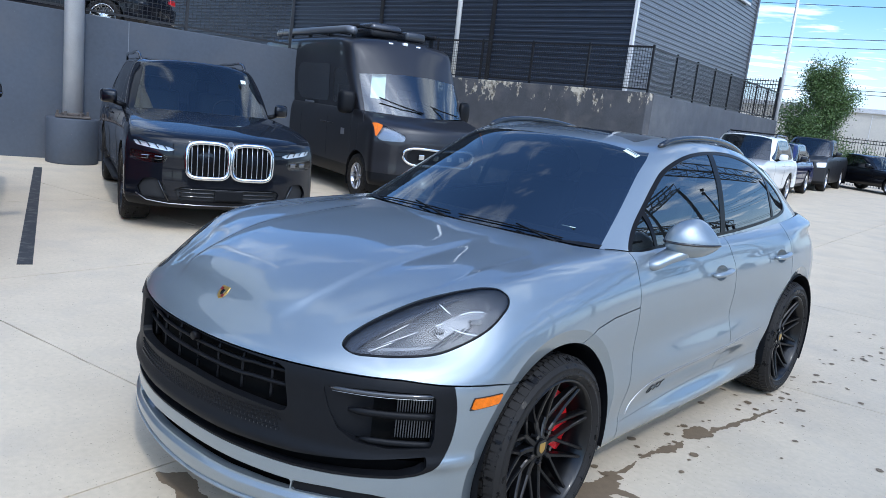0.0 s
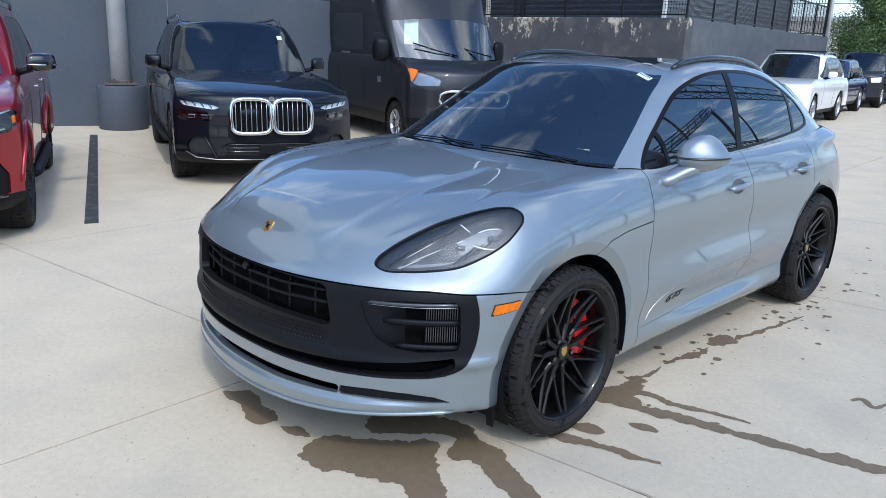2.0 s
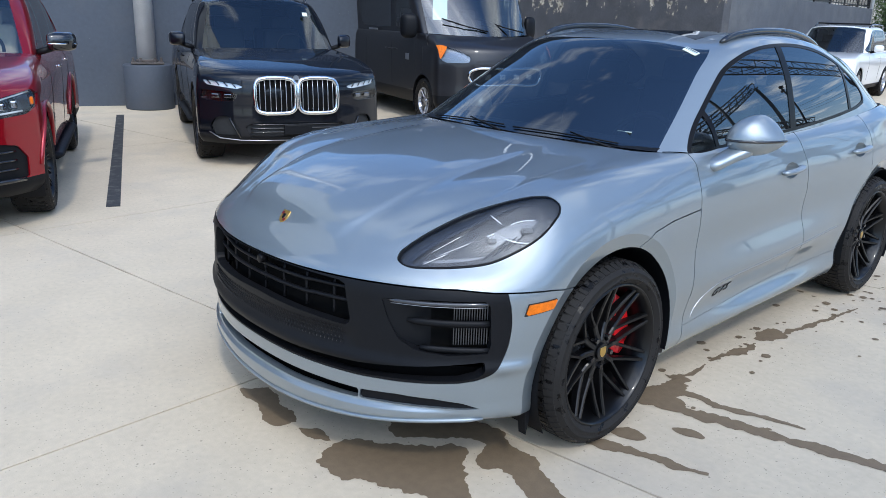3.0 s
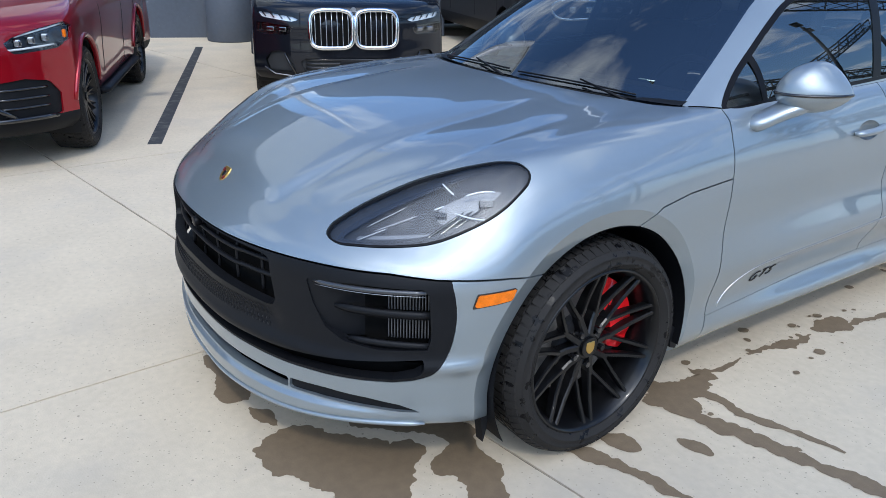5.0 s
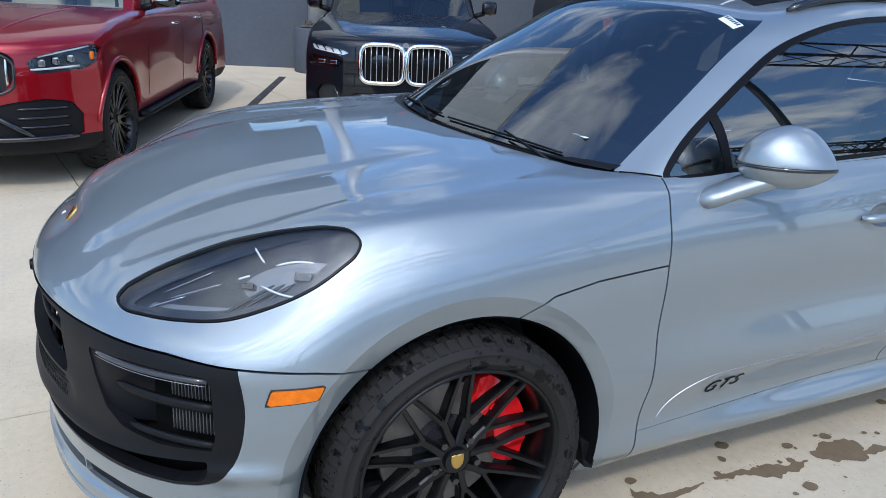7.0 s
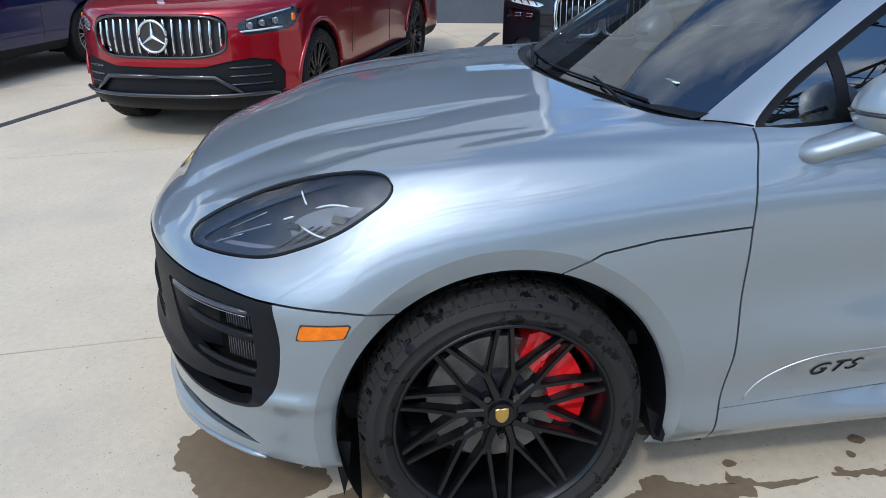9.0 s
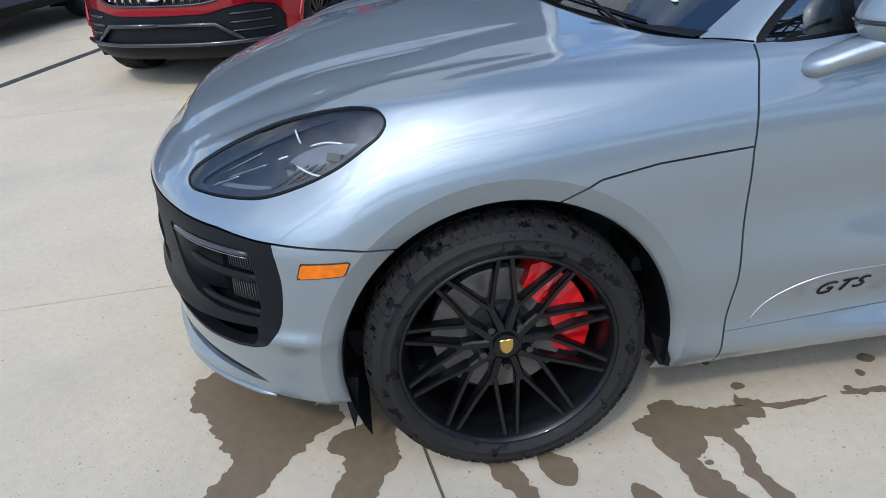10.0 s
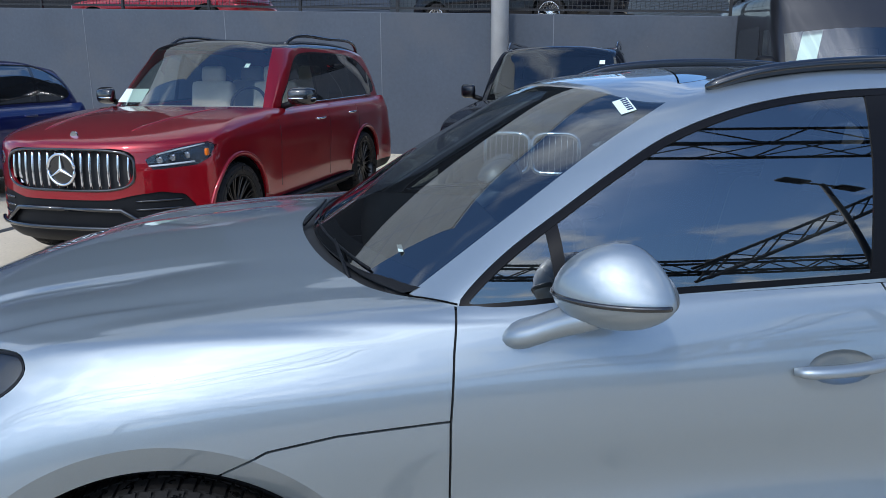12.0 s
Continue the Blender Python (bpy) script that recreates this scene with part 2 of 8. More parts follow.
LAMPWHITE = mat("lamp_guide", (0.85, 0.87, 0.88), 0.12, 0.2, coat=1.0)
CONCRETE = mat("concrete", (0.566, 0.476, 0.350), 0.85, var=0.10, scale=2.2, bump=0.4, bscale=160, dirt=(0.42, 0.372, 0.305), dirt_amount=0.55, dirt_scale=1.3)


def speckled(m, color, scale, at):
    """Sparse small dark specks of grit."""
    n, l = m.node_tree.nodes, m.node_tree.links
    b = n["Principled BSDF"]
    geo, t, r, mx = n.new("ShaderNodeNewGeometry"), n.new("ShaderNodeTexVoronoi"), n.new("ShaderNodeMapRange"), n.new("ShaderNodeMix")
    t.inputs["Scale"].default_value = scale
    l.new(geo.outputs["Position"], t.inputs["Vector"])
    pick = n.new("ShaderNodeSeparateColor")
    l.new(t.outputs["Color"], pick.inputs[0])
    few = n.new("ShaderNodeMath")
    few.operation = "GREATER_THAN"
    few.inputs[1].default_value = 0.86
    l.new(pick.outputs[0], few.inputs[0])
    r.inputs["From Min"].default_value, r.inputs["From Max"].default_value = at, at * 0.6
    l.new(t.outputs["Distance"], r.inputs["Value"])
    k = n.new("ShaderNodeMath")
    k.operation = "MULTIPLY"
    l.new(r.outputs[0], k.inputs[0])
    l.new(few.outputs[0], k.inputs[1])
    mx.data_type = "RGBA"
    l.new(k.outputs[0], mx.inputs["Factor"])
    l.new(b.inputs["Base Color"].links[0].from_socket, mx.inputs["A"])
    mx.inputs["B"].default_value = (*color, 1)
    l.new(mx.outputs["Result"], b.inputs["Base Color"])


speckled(CONCRETE, (0.30, 0.25, 0.19), 26.0, 0.15)
speckled(CONCRETE, (0.34, 0.29, 0.22), 90.0, 0.28)
JOINT = mat("joint_dirt", (0.15, 0.13, 0.10), 0.95, var=0.4, scale=20)
WET = mat("wet_concrete", (0.185, 0.135, 0.085), 0.62, spec=0.3, var=0.16, scale=26, bump=0.3, bscale=160)
LINE = mat("line_paint", (0.035, 0.036, 0.038), 0.8, var=0.3, scale=12, dirt=(0.3, 0.28, 0.25), dirt_amount=0.35, dirt_scale=9)
WALLPAINT = mat("grey_wall_paint", (0.055, 0.067, 0.087), 0.7, var=0.14, scale=1.2, bump=0.25, bscale=60, dirt=(0.085, 0.085, 0.09), dirt_amount=0.5, dirt_scale=0.8)
speckled(WALLPAINT, (0.22, 0.22, 0.23), 5.0, 0.045)
speckled(WALLPAINT, (0.13, 0.135, 0.14), 16.0, 0.10)
FLAKED = mat("flaking_wall_paint", (0.066, 0.068, 0.075), 0.8, var=0.3, scale=2.5, bump=0.4, bscale=40, dirt=(0.13, 0.12, 0.115), dirt_amount=0.7, dirt_scale=2.0)


def flaking(m, top, plaster):
    """Dark paint that has come off in ragged flakes, mostly under the coping."""
    n, l = m.node_tree.nodes, m.node_tree.links
    b = n["Principled BSDF"]
    old = b.inputs["Base Color"].links[0].from_socket
    geo = n.new("ShaderNodeNewGeometry")
    sx = n.new("ShaderNodeSeparateXYZ")
    l.new(geo.outputs["Position"], sx.inputs[0])
    stretch = n.new("ShaderNodeVectorMath")
    stretch.operation = "MULTIPLY"
    stretch.inputs[1].default_value = (1.0, 1.0, 0.55)
    l.new(geo.outputs["Position"], stretch.inputs[0])
    fine, broad = n.new("ShaderNodeTexNoise"), n.new("ShaderNodeTexNoise")
    fine.inputs["Scale"].default_value, fine.inputs["Detail"].default_value, fine.inputs["Roughness"].default_value = 4.2, 10, 0.68
    broad.inputs["Scale"].default_value, broad.inputs["Detail"].default_value = 0.75, 2
    l.new(stretch.outputs[0], fine.inputs["Vector"])
    l.new(geo.outputs["Position"], broad.inputs["Vector"])
    high = n.new("ShaderNodeMapRange")
    high.inputs["From Min"].default_value, high.inputs["From Max"].default_value = top - 1.25, top - 0.05
    high.inputs["To Min"].default_value, high.inputs["To Max"].default_value = -0.22, 0.03
    l.new(sx.outputs["Z"], high.inputs["Value"])
    both_ = n.new("ShaderNodeMath")
    both_.operation = "MULTIPLY_ADD"
    both_.inputs[1].default_value = 0.50
    l.new(broad.outputs["Fac"], both_.inputs[0])
    l.new(fine.outputs["Fac"], both_.inputs[2])
    total = n.new("ShaderNodeMath")
    l.new(both_.outputs[0], total.inputs[0])
    l.new(high.outputs[0], total.inputs[1])
    edge = n.new("ShaderNodeMapRange")
    edge.inputs["From Min"].default_value, edge.inputs["From Max"].default_value = 0.812, 0.828
    l.new(total.outputs[0], edge.inputs["Value"])
    tone = n.new("ShaderNodeTexNoise")
    tone.inputs["Scale"].default_value, tone.inputs["Detail"].default_value = 11.0, 6
    l.new(geo.outputs["Position"], tone.inputs["Vector"])
    pale = n.new("ShaderNodeValToRGB")
    pale.color_ramp.elements[0].position, pale.color_ramp.elements[1].position = 0.36, 0.62
    pale.color_ramp.elements[0].color, pale.color_ramp.elements[1].color = (0.10, 0.085, 0.065, 1), (*plaster, 1)
    l.new(tone.outputs["Fac"], pale.inputs["Fac"])
    mx = n.new("ShaderNodeMix")
    mx.data_type = "RGBA"
    l.new(edge.outputs[0], mx.inputs["Factor"])
    l.new(old, mx.inputs["A"])
    l.new(pale.outputs["Color"], mx.inputs["B"])
    l.new(mx.outputs["Result"], b.inputs["Base Color"])
    return m


flaking(FLAKED, 2.42, (0.56, 0.50, 0.40))
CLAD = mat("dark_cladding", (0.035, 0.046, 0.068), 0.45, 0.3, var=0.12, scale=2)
# plain grey for trims; on the side facade its paleness is painted-in sun
CLADLIGHT = mat("grey_and_sun_paled", (0.17, 0.18, 0.20), 0.4, 0.5, var=0.10, scale=2)
FENCE = mat("black_fence", (0.014, 0.014, 0.016), 0.45, 0.2)
RAMPWALL = mat("weathered_wall_paint", (0.085, 0.09, 0.10), 0.8, var=0.25, scale=2.0, bump=0.4, bscale=40, dirt=(0.14, 0.14, 0.14), dirt_amount=0.6, dirt_scale=1.6)
POLE = mat("galvanised_pole", (0.66, 0.66, 0.66), 0.42, 0.2, var=0.12, scale=5)


# ---- mesh helpers ----
def mesh_from(name, verts, faces, material, normals=None, smooth=True):
    me = bpy.data.meshes.new(name)
    me.from_pydata([tuple(map(float, v)) for v in verts], [], [tuple(map(int, f)) for f in faces])
    me.materials.append(material)
    if smooth:
        me.polygons.foreach_set("use_smooth", [True] * len(me.polygons))
    if normals is not None:
        me.normals_split_custom_set_from_vertices([tuple(map(float, n)) for n in normals])
    me.update()
    return me


def empty(name, m=None):
    ob = new(name)
    ob.empty_display_size = 0.2
    if m is not None:
        ob.matrix_basis = m
    return ob


def child(ob, parent, label=""):
    ob.parent = parent
    if label:
        ob["label"] = label
    return ob


def part(name, bm, material, parent=None, label="", smooth=False):
    """Link a bmesh as one mesh object under a thing or part."""
    me = bpy.data.meshes.new(name)
    bm.to_mesh(me)
    bm.free()
    me.materials.append(material)
    if smooth:
        me.polygons.foreach_set("use_smooth", [True] * len(me.polygons))
    ob = new(name, me)
    return child(ob, parent, label) if parent else ob


def surf(name, data, material, parent=None, label="", flat=False):
    v, f = data[0], data[1]
    ob = new(name, mesh_from(name, v[:, :3], f, material, v[:, 3:6] if v.shape[1] >= 6 and not flat else None, not flat))
    if name in ("windscreen", "window_pane", "rear_window", "lens"):
        ob.visible_shadow = False   # daylight passes the panes
    return child(ob, parent, label) if parent else ob


def box_bm(size, at=(0, 0, 0), bevel=0.0, rot=None, seg=2, bm=None):
    made = bmesh.new()
    bmesh.ops.create_cube(made, size=1.0)
    bmesh.ops.scale(made, vec=size, verts=made.verts)
    if bevel > 0:
        bmesh.ops.bevel(made, geom=list(made.edges), offset=bevel, segments=seg, affect="EDGES", profile=0.5)
    m = Matrix.Translation(at) @ (rot if rot is not None else Matrix.Identity(4))
    bmesh.ops.transform(made, matrix=m, verts=made.verts)
    if bm is None:
        return made
    return join(bm, made)


def join(bm, other):
    me = bpy.data.meshes.new("tmp")
    other.to_mesh(me)
    other.free()
    bm.from_mesh(me)
    bpy.data.meshes.remove(me)
    return bm


def cyl_bm(r, depth, at=(0, 0, 0), axis="z", seg=32, r2=None, bevel=0.0, bm=None):
    made = bmesh.new()
    bmesh.ops.create_cone(made, cap_ends=True, segments=seg, radius1=r, radius2=r if r2 is None else r2, depth=depth)
    if bevel > 0:
        bmesh.ops.bevel(made, geom=[e for e in made.edges if all(len(f.verts) > 4 for f in e.link_faces) or any(len(f.verts) > 4 for f in e.link_faces)], offset=bevel, segments=2, affect="EDGES", profile=0.5)
    rot = {"z": Matrix.Identity(4), "x": Matrix.Rotation(radians(90), 4, "Y"), "y": Matrix.Rotation(radians(-90), 4, "X")}[axis]
    bmesh.ops.transform(made, matrix=Matrix.Translation(at) @ rot, verts=made.verts)
    return made if bm is None else join(bm, made)


def rod_bm(a, b, r, seg=10, bm=None, r2=None):
    a, b = Vector(a), Vector(b)
    made = bmesh.new()
    bmesh.ops.create_cone(made, cap_ends=True, segments=seg, radius1=r, radius2=r if r2 is None else r2, depth=(b - a).length)
    bmesh.ops.transform(made, matrix=Matrix.Translation((a + b) / 2) @ (b - a).to_track_quat("Z", "Y").to_matrix().to_4x4(), verts=made.verts)
    return made if bm is None else join(bm, made)


def bar_bm(a, b, w, h, bm=None):
    """A square bar from a to b."""
    a, b = Vector(a), Vector(b)
    return box_bm((w, h, (b - a).length), (a + b) / 2, 0, (b - a).to_track_quat("Z", "Y").to_matrix().to_4x4(), bm=bm)


def tube(points, radius, seg=8, flat=1.0, closed=False):
    """Vertices and faces of a tube along a line of points; radius may be a list. flat squeezes it along its normal."""
    p = np.array(points, float)
    n = len(p)
    r = np.ones(n) * np.array(radius)
    t = np.gradient(p, axis=0)
    if closed:
        t = np.roll(p, -1, 0) - np.roll(p, 1, 0)
    t /= np.linalg.norm(t, axis=1)[:, None] + 1e-9
    ref = np.array([0.0, 0, 1])
    a = np.cross(t, ref)
    a /= np.linalg.norm(a, axis=1)[:, None] + 1e-9
    b = np.cross(a, t)
    vs, fs = [], []
    for i in range(n):
        for k in range(seg):
            w = 2 * math.pi * k / seg
            vs.append(p[i] + r[i] * (math.cos(w) * a[i] + flat * math.sin(w) * b[i]))
    for i in range(n if closed else n - 1):
        j = (i + 1) % n
        for k in range(seg):
            k2 = (k + 1) % seg
            fs.append((i * seg + k, i * seg + k2, j * seg + k2, j * seg + k))
    if not closed:
        fs.append(tuple(range(seg))[::-1])
        fs.append(tuple((n - 1) * seg + k for k in range(seg)))
    return np.array(vs), fs


def line_part(name, points, radius, material, parent=None, label="", seg=8, flat=1.0, closed=False):
    v, f = tube(points, radius, seg, flat, closed)
    ob = new(name, mesh_from(name, v, f, material))
    return child(ob, parent, label) if parent else ob


def spline(pts, n, t=None):
    """A smooth line through points (rows), n samples, or at the given parameters 0..1 by chord length."""
    p = np.array(pts, float)
    k = len(p)
    d = np.linalg.norm(np.diff(p, axis=0), axis=1) ** 0.75 + 1e-6
    s = np.concatenate([[0], np.cumsum(d)])
    return hermite(s, p, np.linspace(0, s[-1], n) if t is None else np.array(t) * s[-1])


def hermite(s, p, q):
    """Interpolates rows p known at s, at q; tangents limited so that it never swings wide."""
    k = len(s)
    h = np.diff(s)[:, None]
    m = np.diff(p, axis=0) / h
    tan = np.zeros_like(p)
    tan[1:-1] = (m[:-1] * h[1:] + m[1:] * h[:-1]) / (h[:-1] + h[1:])
    tan[0], tan[-1] = 1.5 * m[0] - 0.5 * tan[1], 1.5 * m[-1] - 0.5 * tan[-2]
    i = np.clip(np.searchsorted(s, q, "right") - 1, 0, k - 2)
    hh = (s[i + 1] - s[i])[:, None]
    u = ((q - s[i]) / (s[i + 1] - s[i]))[:, None]
    return (2 * u**3 - 3 * u**2 + 1) * p[i] + (u**3 - 2 * u**2 + u) * hh * tan[i] + (3 * u**2 - 2 * u**3) * p[i + 1] + (u**3 - u**2) * hh * tan[i + 1]


def lofted(columns, sub_c=8, sub_r=7, mirror_first=True, mirror_last=True):
    """A smooth grid through columns of control points (columns x rows x 3). Ends on x=0 are met square.
    Gives the grid of positions with normals (columns x rows x 6)."""
    c = np.array(columns, float)
    nr = c.shape[1]
    if mirror_first:
        c = np.concatenate([c[1:2] * [-1, 1, 1], c])
    if mirror_last:
        c = np.concatenate([c, c[-2:-1] * [-1, 1, 1]])
    a, b = (1 if mirror_first else 0), (len(c) - 1 - (1 if mirror_last else 0))
    d = np.linalg.norm(np.diff(c, axis=0), axis=2).mean(1) ** 0.85 + 1e-6
    s = np.concatenate([[0], np.cumsum(d)])
    q = np.concatenate([np.linspace(s[i], s[i + 1], sub_c, endpoint=False) for i in range(a, b)] + [[s[b]]])
    wide = hermite(s, c.reshape(len(c), -1), q).reshape(len(q), nr, 3)
    d = np.linalg.norm(np.diff(wide, axis=1), axis=2).mean(0) ** 0.85 + 1e-6
    s = np.concatenate([[0], np.cumsum(d)])
    q = np.concatenate([np.linspace(s[i], s[i + 1], sub_r, endpoint=False) for i in range(nr - 1)] + [[s[-1]]])
    flat = wide.transpose(1, 0, 2).reshape(nr, -1)
    g = hermite(s, flat, q).reshape(len(q), -1, 3).transpose(1, 0, 2)
    if mirror_first:
        g[0, :, 0] = 0
    if mirror_last:
        g[-1, :, 0] = 0
    du, dv = np.gradient(g, axis=0), np.gradient(g, axis=1)
    if mirror_first:
        du[0, :, 1:] = 0
    if mirror_last:
        du[-1, :, 1:] = 0
    nm = np.cross(du, dv)
    nm /= np.linalg.norm(nm, axis=2)[:, :, None] + 1e-12
    return np.concatenate([g, nm], 2)


def grid_mesh(g, i0=0, i1=None, j0=0, j1=None):
    g = g[i0:i1, j0:j1]
    a, b = g.shape[:2]
    f = [(i * b + j, (i + 1) * b + j, (i + 1) * b + j + 1, i * b + j + 1) for i in range(a - 1) for j in range(b - 1)]
    return g.reshape(a * b, -1), f


def clip(data, fn, keep=-1):
    """The side of a mesh on which fn (of positions) is negative (keep=-1) or positive, cut cleanly."""
    v, faces = data
    d = fn(v[:, :3]) * (-keep)
    out, index, cut = [], {}, {}

    def use(i):
        if i not in index:
            index[i] = len(out)
            out.append(v[i])
        return index[i]

    made = []
    for f in faces:
        dd = [d[i] for i in f]
        if all(x <= 0 for x in dd):
            made.append(tuple(use(i) for i in f))
        elif any(x < 0 for x in dd):
            ring = []
            for a, i in enumerate(f):
                j = f[(a + 1) % len(f)]
                if d[i] <= 0:
                    ring.append(use(i))
                if (d[i] < 0 < d[j]) or (d[j] < 0 < d[i]):
                    key = (min(i, j), max(i, j))
                    if key not in cut:
                        t = d[key[0]] / (d[key[0]] - d[key[1]])
                        cut[key] = len(out)
                        out.append(v[key[0]] * (1 - t) + v[key[1]] * t)
                    ring.append(cut[key])
            if len(ring) > 2:
                made.append(tuple(ring))
    return (np.array(out) if out else np.zeros((0, v.shape[1]))), made


def rim_edges(faces):
    seen = {}
    for f in faces:
        for a in range(len(f)):
            i, j = f[a], f[(a + 1) % len(f)]
            if (j, i) in seen:
                del seen[(j, i)]
            else:
                seen[(i, j)] = True
    return list(seen)


def flange(data, depth=0.012, skip_mid=True, way=None):
    """Turn the rims of a panel inwards, as folded sheet metal."""
    v, f = data
    extra, faces = [], list(f)
    base = len(v)
    for i, j in rim_edges(f):
        if skip_mid and abs(v[i][0]) < 1e-5 and abs(v[j][0]) < 1e-5:
            continue
        e = v[j][:3] - v[i][:3]
        k = base + len(extra)
        ni = way if way is not None else -v[i][3:6]
        nj = way if way is not None else -v[j][3:6]
        out = np.cross(e, v[i][3:6])
        out /= np.linalg.norm(out) + 1e-12
        extra += [np.r_[v[i][:3], out], np.r_[v[j][:3], out], np.r_[v[j][:3] + nj * depth, out], np.r_[v[i][:3] + ni * depth, out]]
        faces.append((k + 1, k, k + 3, k + 2))
    return (np.concatenate([v, np.array(extra)]) if extra else v), faces


def mirrored(data):
    v, f = data
    w = v.copy()
    w[:, 0] *= -1
    w[:, 3] *= -1
    return w, [tuple(reversed(a)) for a in f]


def both(data):
    v, f = data
    w, g = mirrored(data)
    n = len(v)
    return np.concatenate([v, w]), list(f) + [tuple(i + n for i in a) for a in g]


def merged(*datas):
    vs, fs, n = [], [], 0
    for v, f in datas:
        vs.append(v)
        fs += [tuple(i + n for i in a) for a in f]
        n += len(v)
    return np.concatenate(vs), fs


def shifted(data, d):
    v, f = data
    w = v.copy()
    w[:, :3] += w[:, 3:6] * d
    return w, f


def in_poly(poly, ax):
    """Signed distance to a closed outline seen along one axis (negative inside). ax: the two axes used."""
    p = np.array(poly, float)

    def fn(v):
        q = v[:, list(ax)]
        a, b = p, np.roll(p, -1, 0)
        best = np.full(len(q), 1e9)
        inside = np.zeros(len(q), bool)
        for s, e in zip(a, b):
            w = e - s
            t = np.clip(((q - s) @ w) / (w @ w + 1e-12), 0, 1)
            best = np.minimum(best, np.linalg.norm(q - s - t[:, None] * w, axis=1))
            hit = ((s[1] > q[:, 1]) != (e[1] > q[:, 1])) & (q[:, 0] < (e[0] - s[0]) * (q[:, 1] - s[1]) / (e[1] - s[1] + 1e-12) + s[0])
            inside ^= hit
        return np.where(inside, -best, best)

    return fn


def past_line(points, ax):
    """Signed distance to an open line, positive on its left (seen with the two axes as right and up)."""
    p = np.array(points, float)

    def fn(v):
        q = v[:, list(ax)]
        best, sign = np.full(len(q), 1e9), np.ones(len(q))
        for k, (s, e) in enumerate(zip(p[:-1], p[1:])):
            w = e - s
            t = ((q - s) @ w) / (w @ w)
            lo, hi = (-1e9 if k == 0 else 0), (1e9 if k == len(p) - 2 else 1)
            t = np.clip(t, lo, hi)
            r = q - s - t[:, None] * w
            dist = np.linalg.norm(r, axis=1)
            side = np.sign(w[0] * (q[:, 1] - s[1]) - w[1] * (q[:, 0] - s[0]))
            near = dist < best - 1e-9
            best, sign = np.where(near, dist, best), np.where(near, side, sign)
        return best * np.where(sign == 0, 1, sign)

    return fn


def smooth_ring(pts, n=80):
    """A closed smooth outline through 2D points."""
    p = np.array(pts, float)
    k = len(p)
    p3 = np.concatenate([p[-3:], p, p[:3]])
    d = np.linalg.norm(np.diff(p3, axis=0), axis=1) ** 0.6
    s = np.concatenate([[0], np.cumsum(d)])
    return hermite(s, p3, np.linspace(s[3], s[3 + k], n, endpoint=False))


# ---- the lot: ground, walls, deck ----
U2, V2 = Vector((0.932, -0.362, 0)), Vector((0.362, 0.932, 0))   # out of the parking row, and along its wall


def row_at(u, v, z=0.0):
    p = U2 * u + V2 * v
    return Vector((p.x, p.y, z))


ground = part("ground", box_bm((900, 900, 0.2), (0, 0, -0.114)), CONCRETE)
tagged(ground, "pale concrete forecourt with jointed slabs", "ground", kind="structure")

# walls of the sunken lot
TOP = 2.36
W0 = U2.dot(Vector((-11.37, 2.4, 0)))


def wall_part(name, a, b, h, mat_, label, thick=0.3, cap=True):
    """A wall from a to b (its face is on the left of that way), with a coping."""
    a, b = Vector(a), Vector(b)
    d = (b - a)
    n = Vector((d.y, -d.x, 0)).normalized()
    rot = Matrix.Rotation(math.atan2(d.y, d.x), 4, "Z")
    bm = box_bm((d.length, thick, h), (a + b) / 2 + n * thick / 2 + Vector((0, 0, h / 2 - 0.1)), 0.012, rot, 1)
    ob = part(name, bm, mat_)
    return tagged(ob, label, "wall", kind="structure")


SLOPE = -0.033   # the west wall's top falls gently along the row
wm = bmesh.new()
for v_, o_ in ((2.8, 0), (2.8, -0.3), (-26, -0.3), (-26, 0)):
    p_ = row_at(W0 + o_, v_)
    wm.verts.new((p_.x, p_.y, -0.1)), wm.verts.new((p_.x, p_.y, 2.42 + SLOPE * v_))
wm.verts.ensure_lookup_table()
for i_ in range(4):
    j_ = (i_ + 1) % 4
    wm.faces.new((wm.verts[2 * i_], wm.verts[2 * j_], wm.verts[2 * j_ + 1], wm.verts[2 * i_ + 1]))
wm.faces.new([wm.verts[k_] for k_ in (1, 3, 5, 7)])
bmesh.ops.recalc_face_normals(wm, faces=wm.faces)
bmesh.ops.bevel(wm, geom=list(wm.edges), offset=0.012, segments=1, affect="EDGES")
tagged(part("wall_west", wm, WALLPAINT), "charcoal painted concrete retaining wall", "wall", kind="structure")
wall_part("wall_recess", row_at(W0 - 4.2, 2.8), row_at(W0 - 0.3, 2.8), TOP + 0.1, WALLPAINT, "charcoal painted concrete retaining wall return")
FC = Vector((-6.45, 14.6, 0))
wall_part("wall_flaking", FC, Vector((-17.5, 15.0, 0)), 2.42 + 0.1, FLAKED, "dark retaining wall with flaking paint and bare patches")
wall_part("wall_ramp", Vector((-8.3, 29.2, 0)), FC + Vector((0, 0.31, 0)), 2.5, RAMPWALL, "weathered grey retaining wall beside the drive")

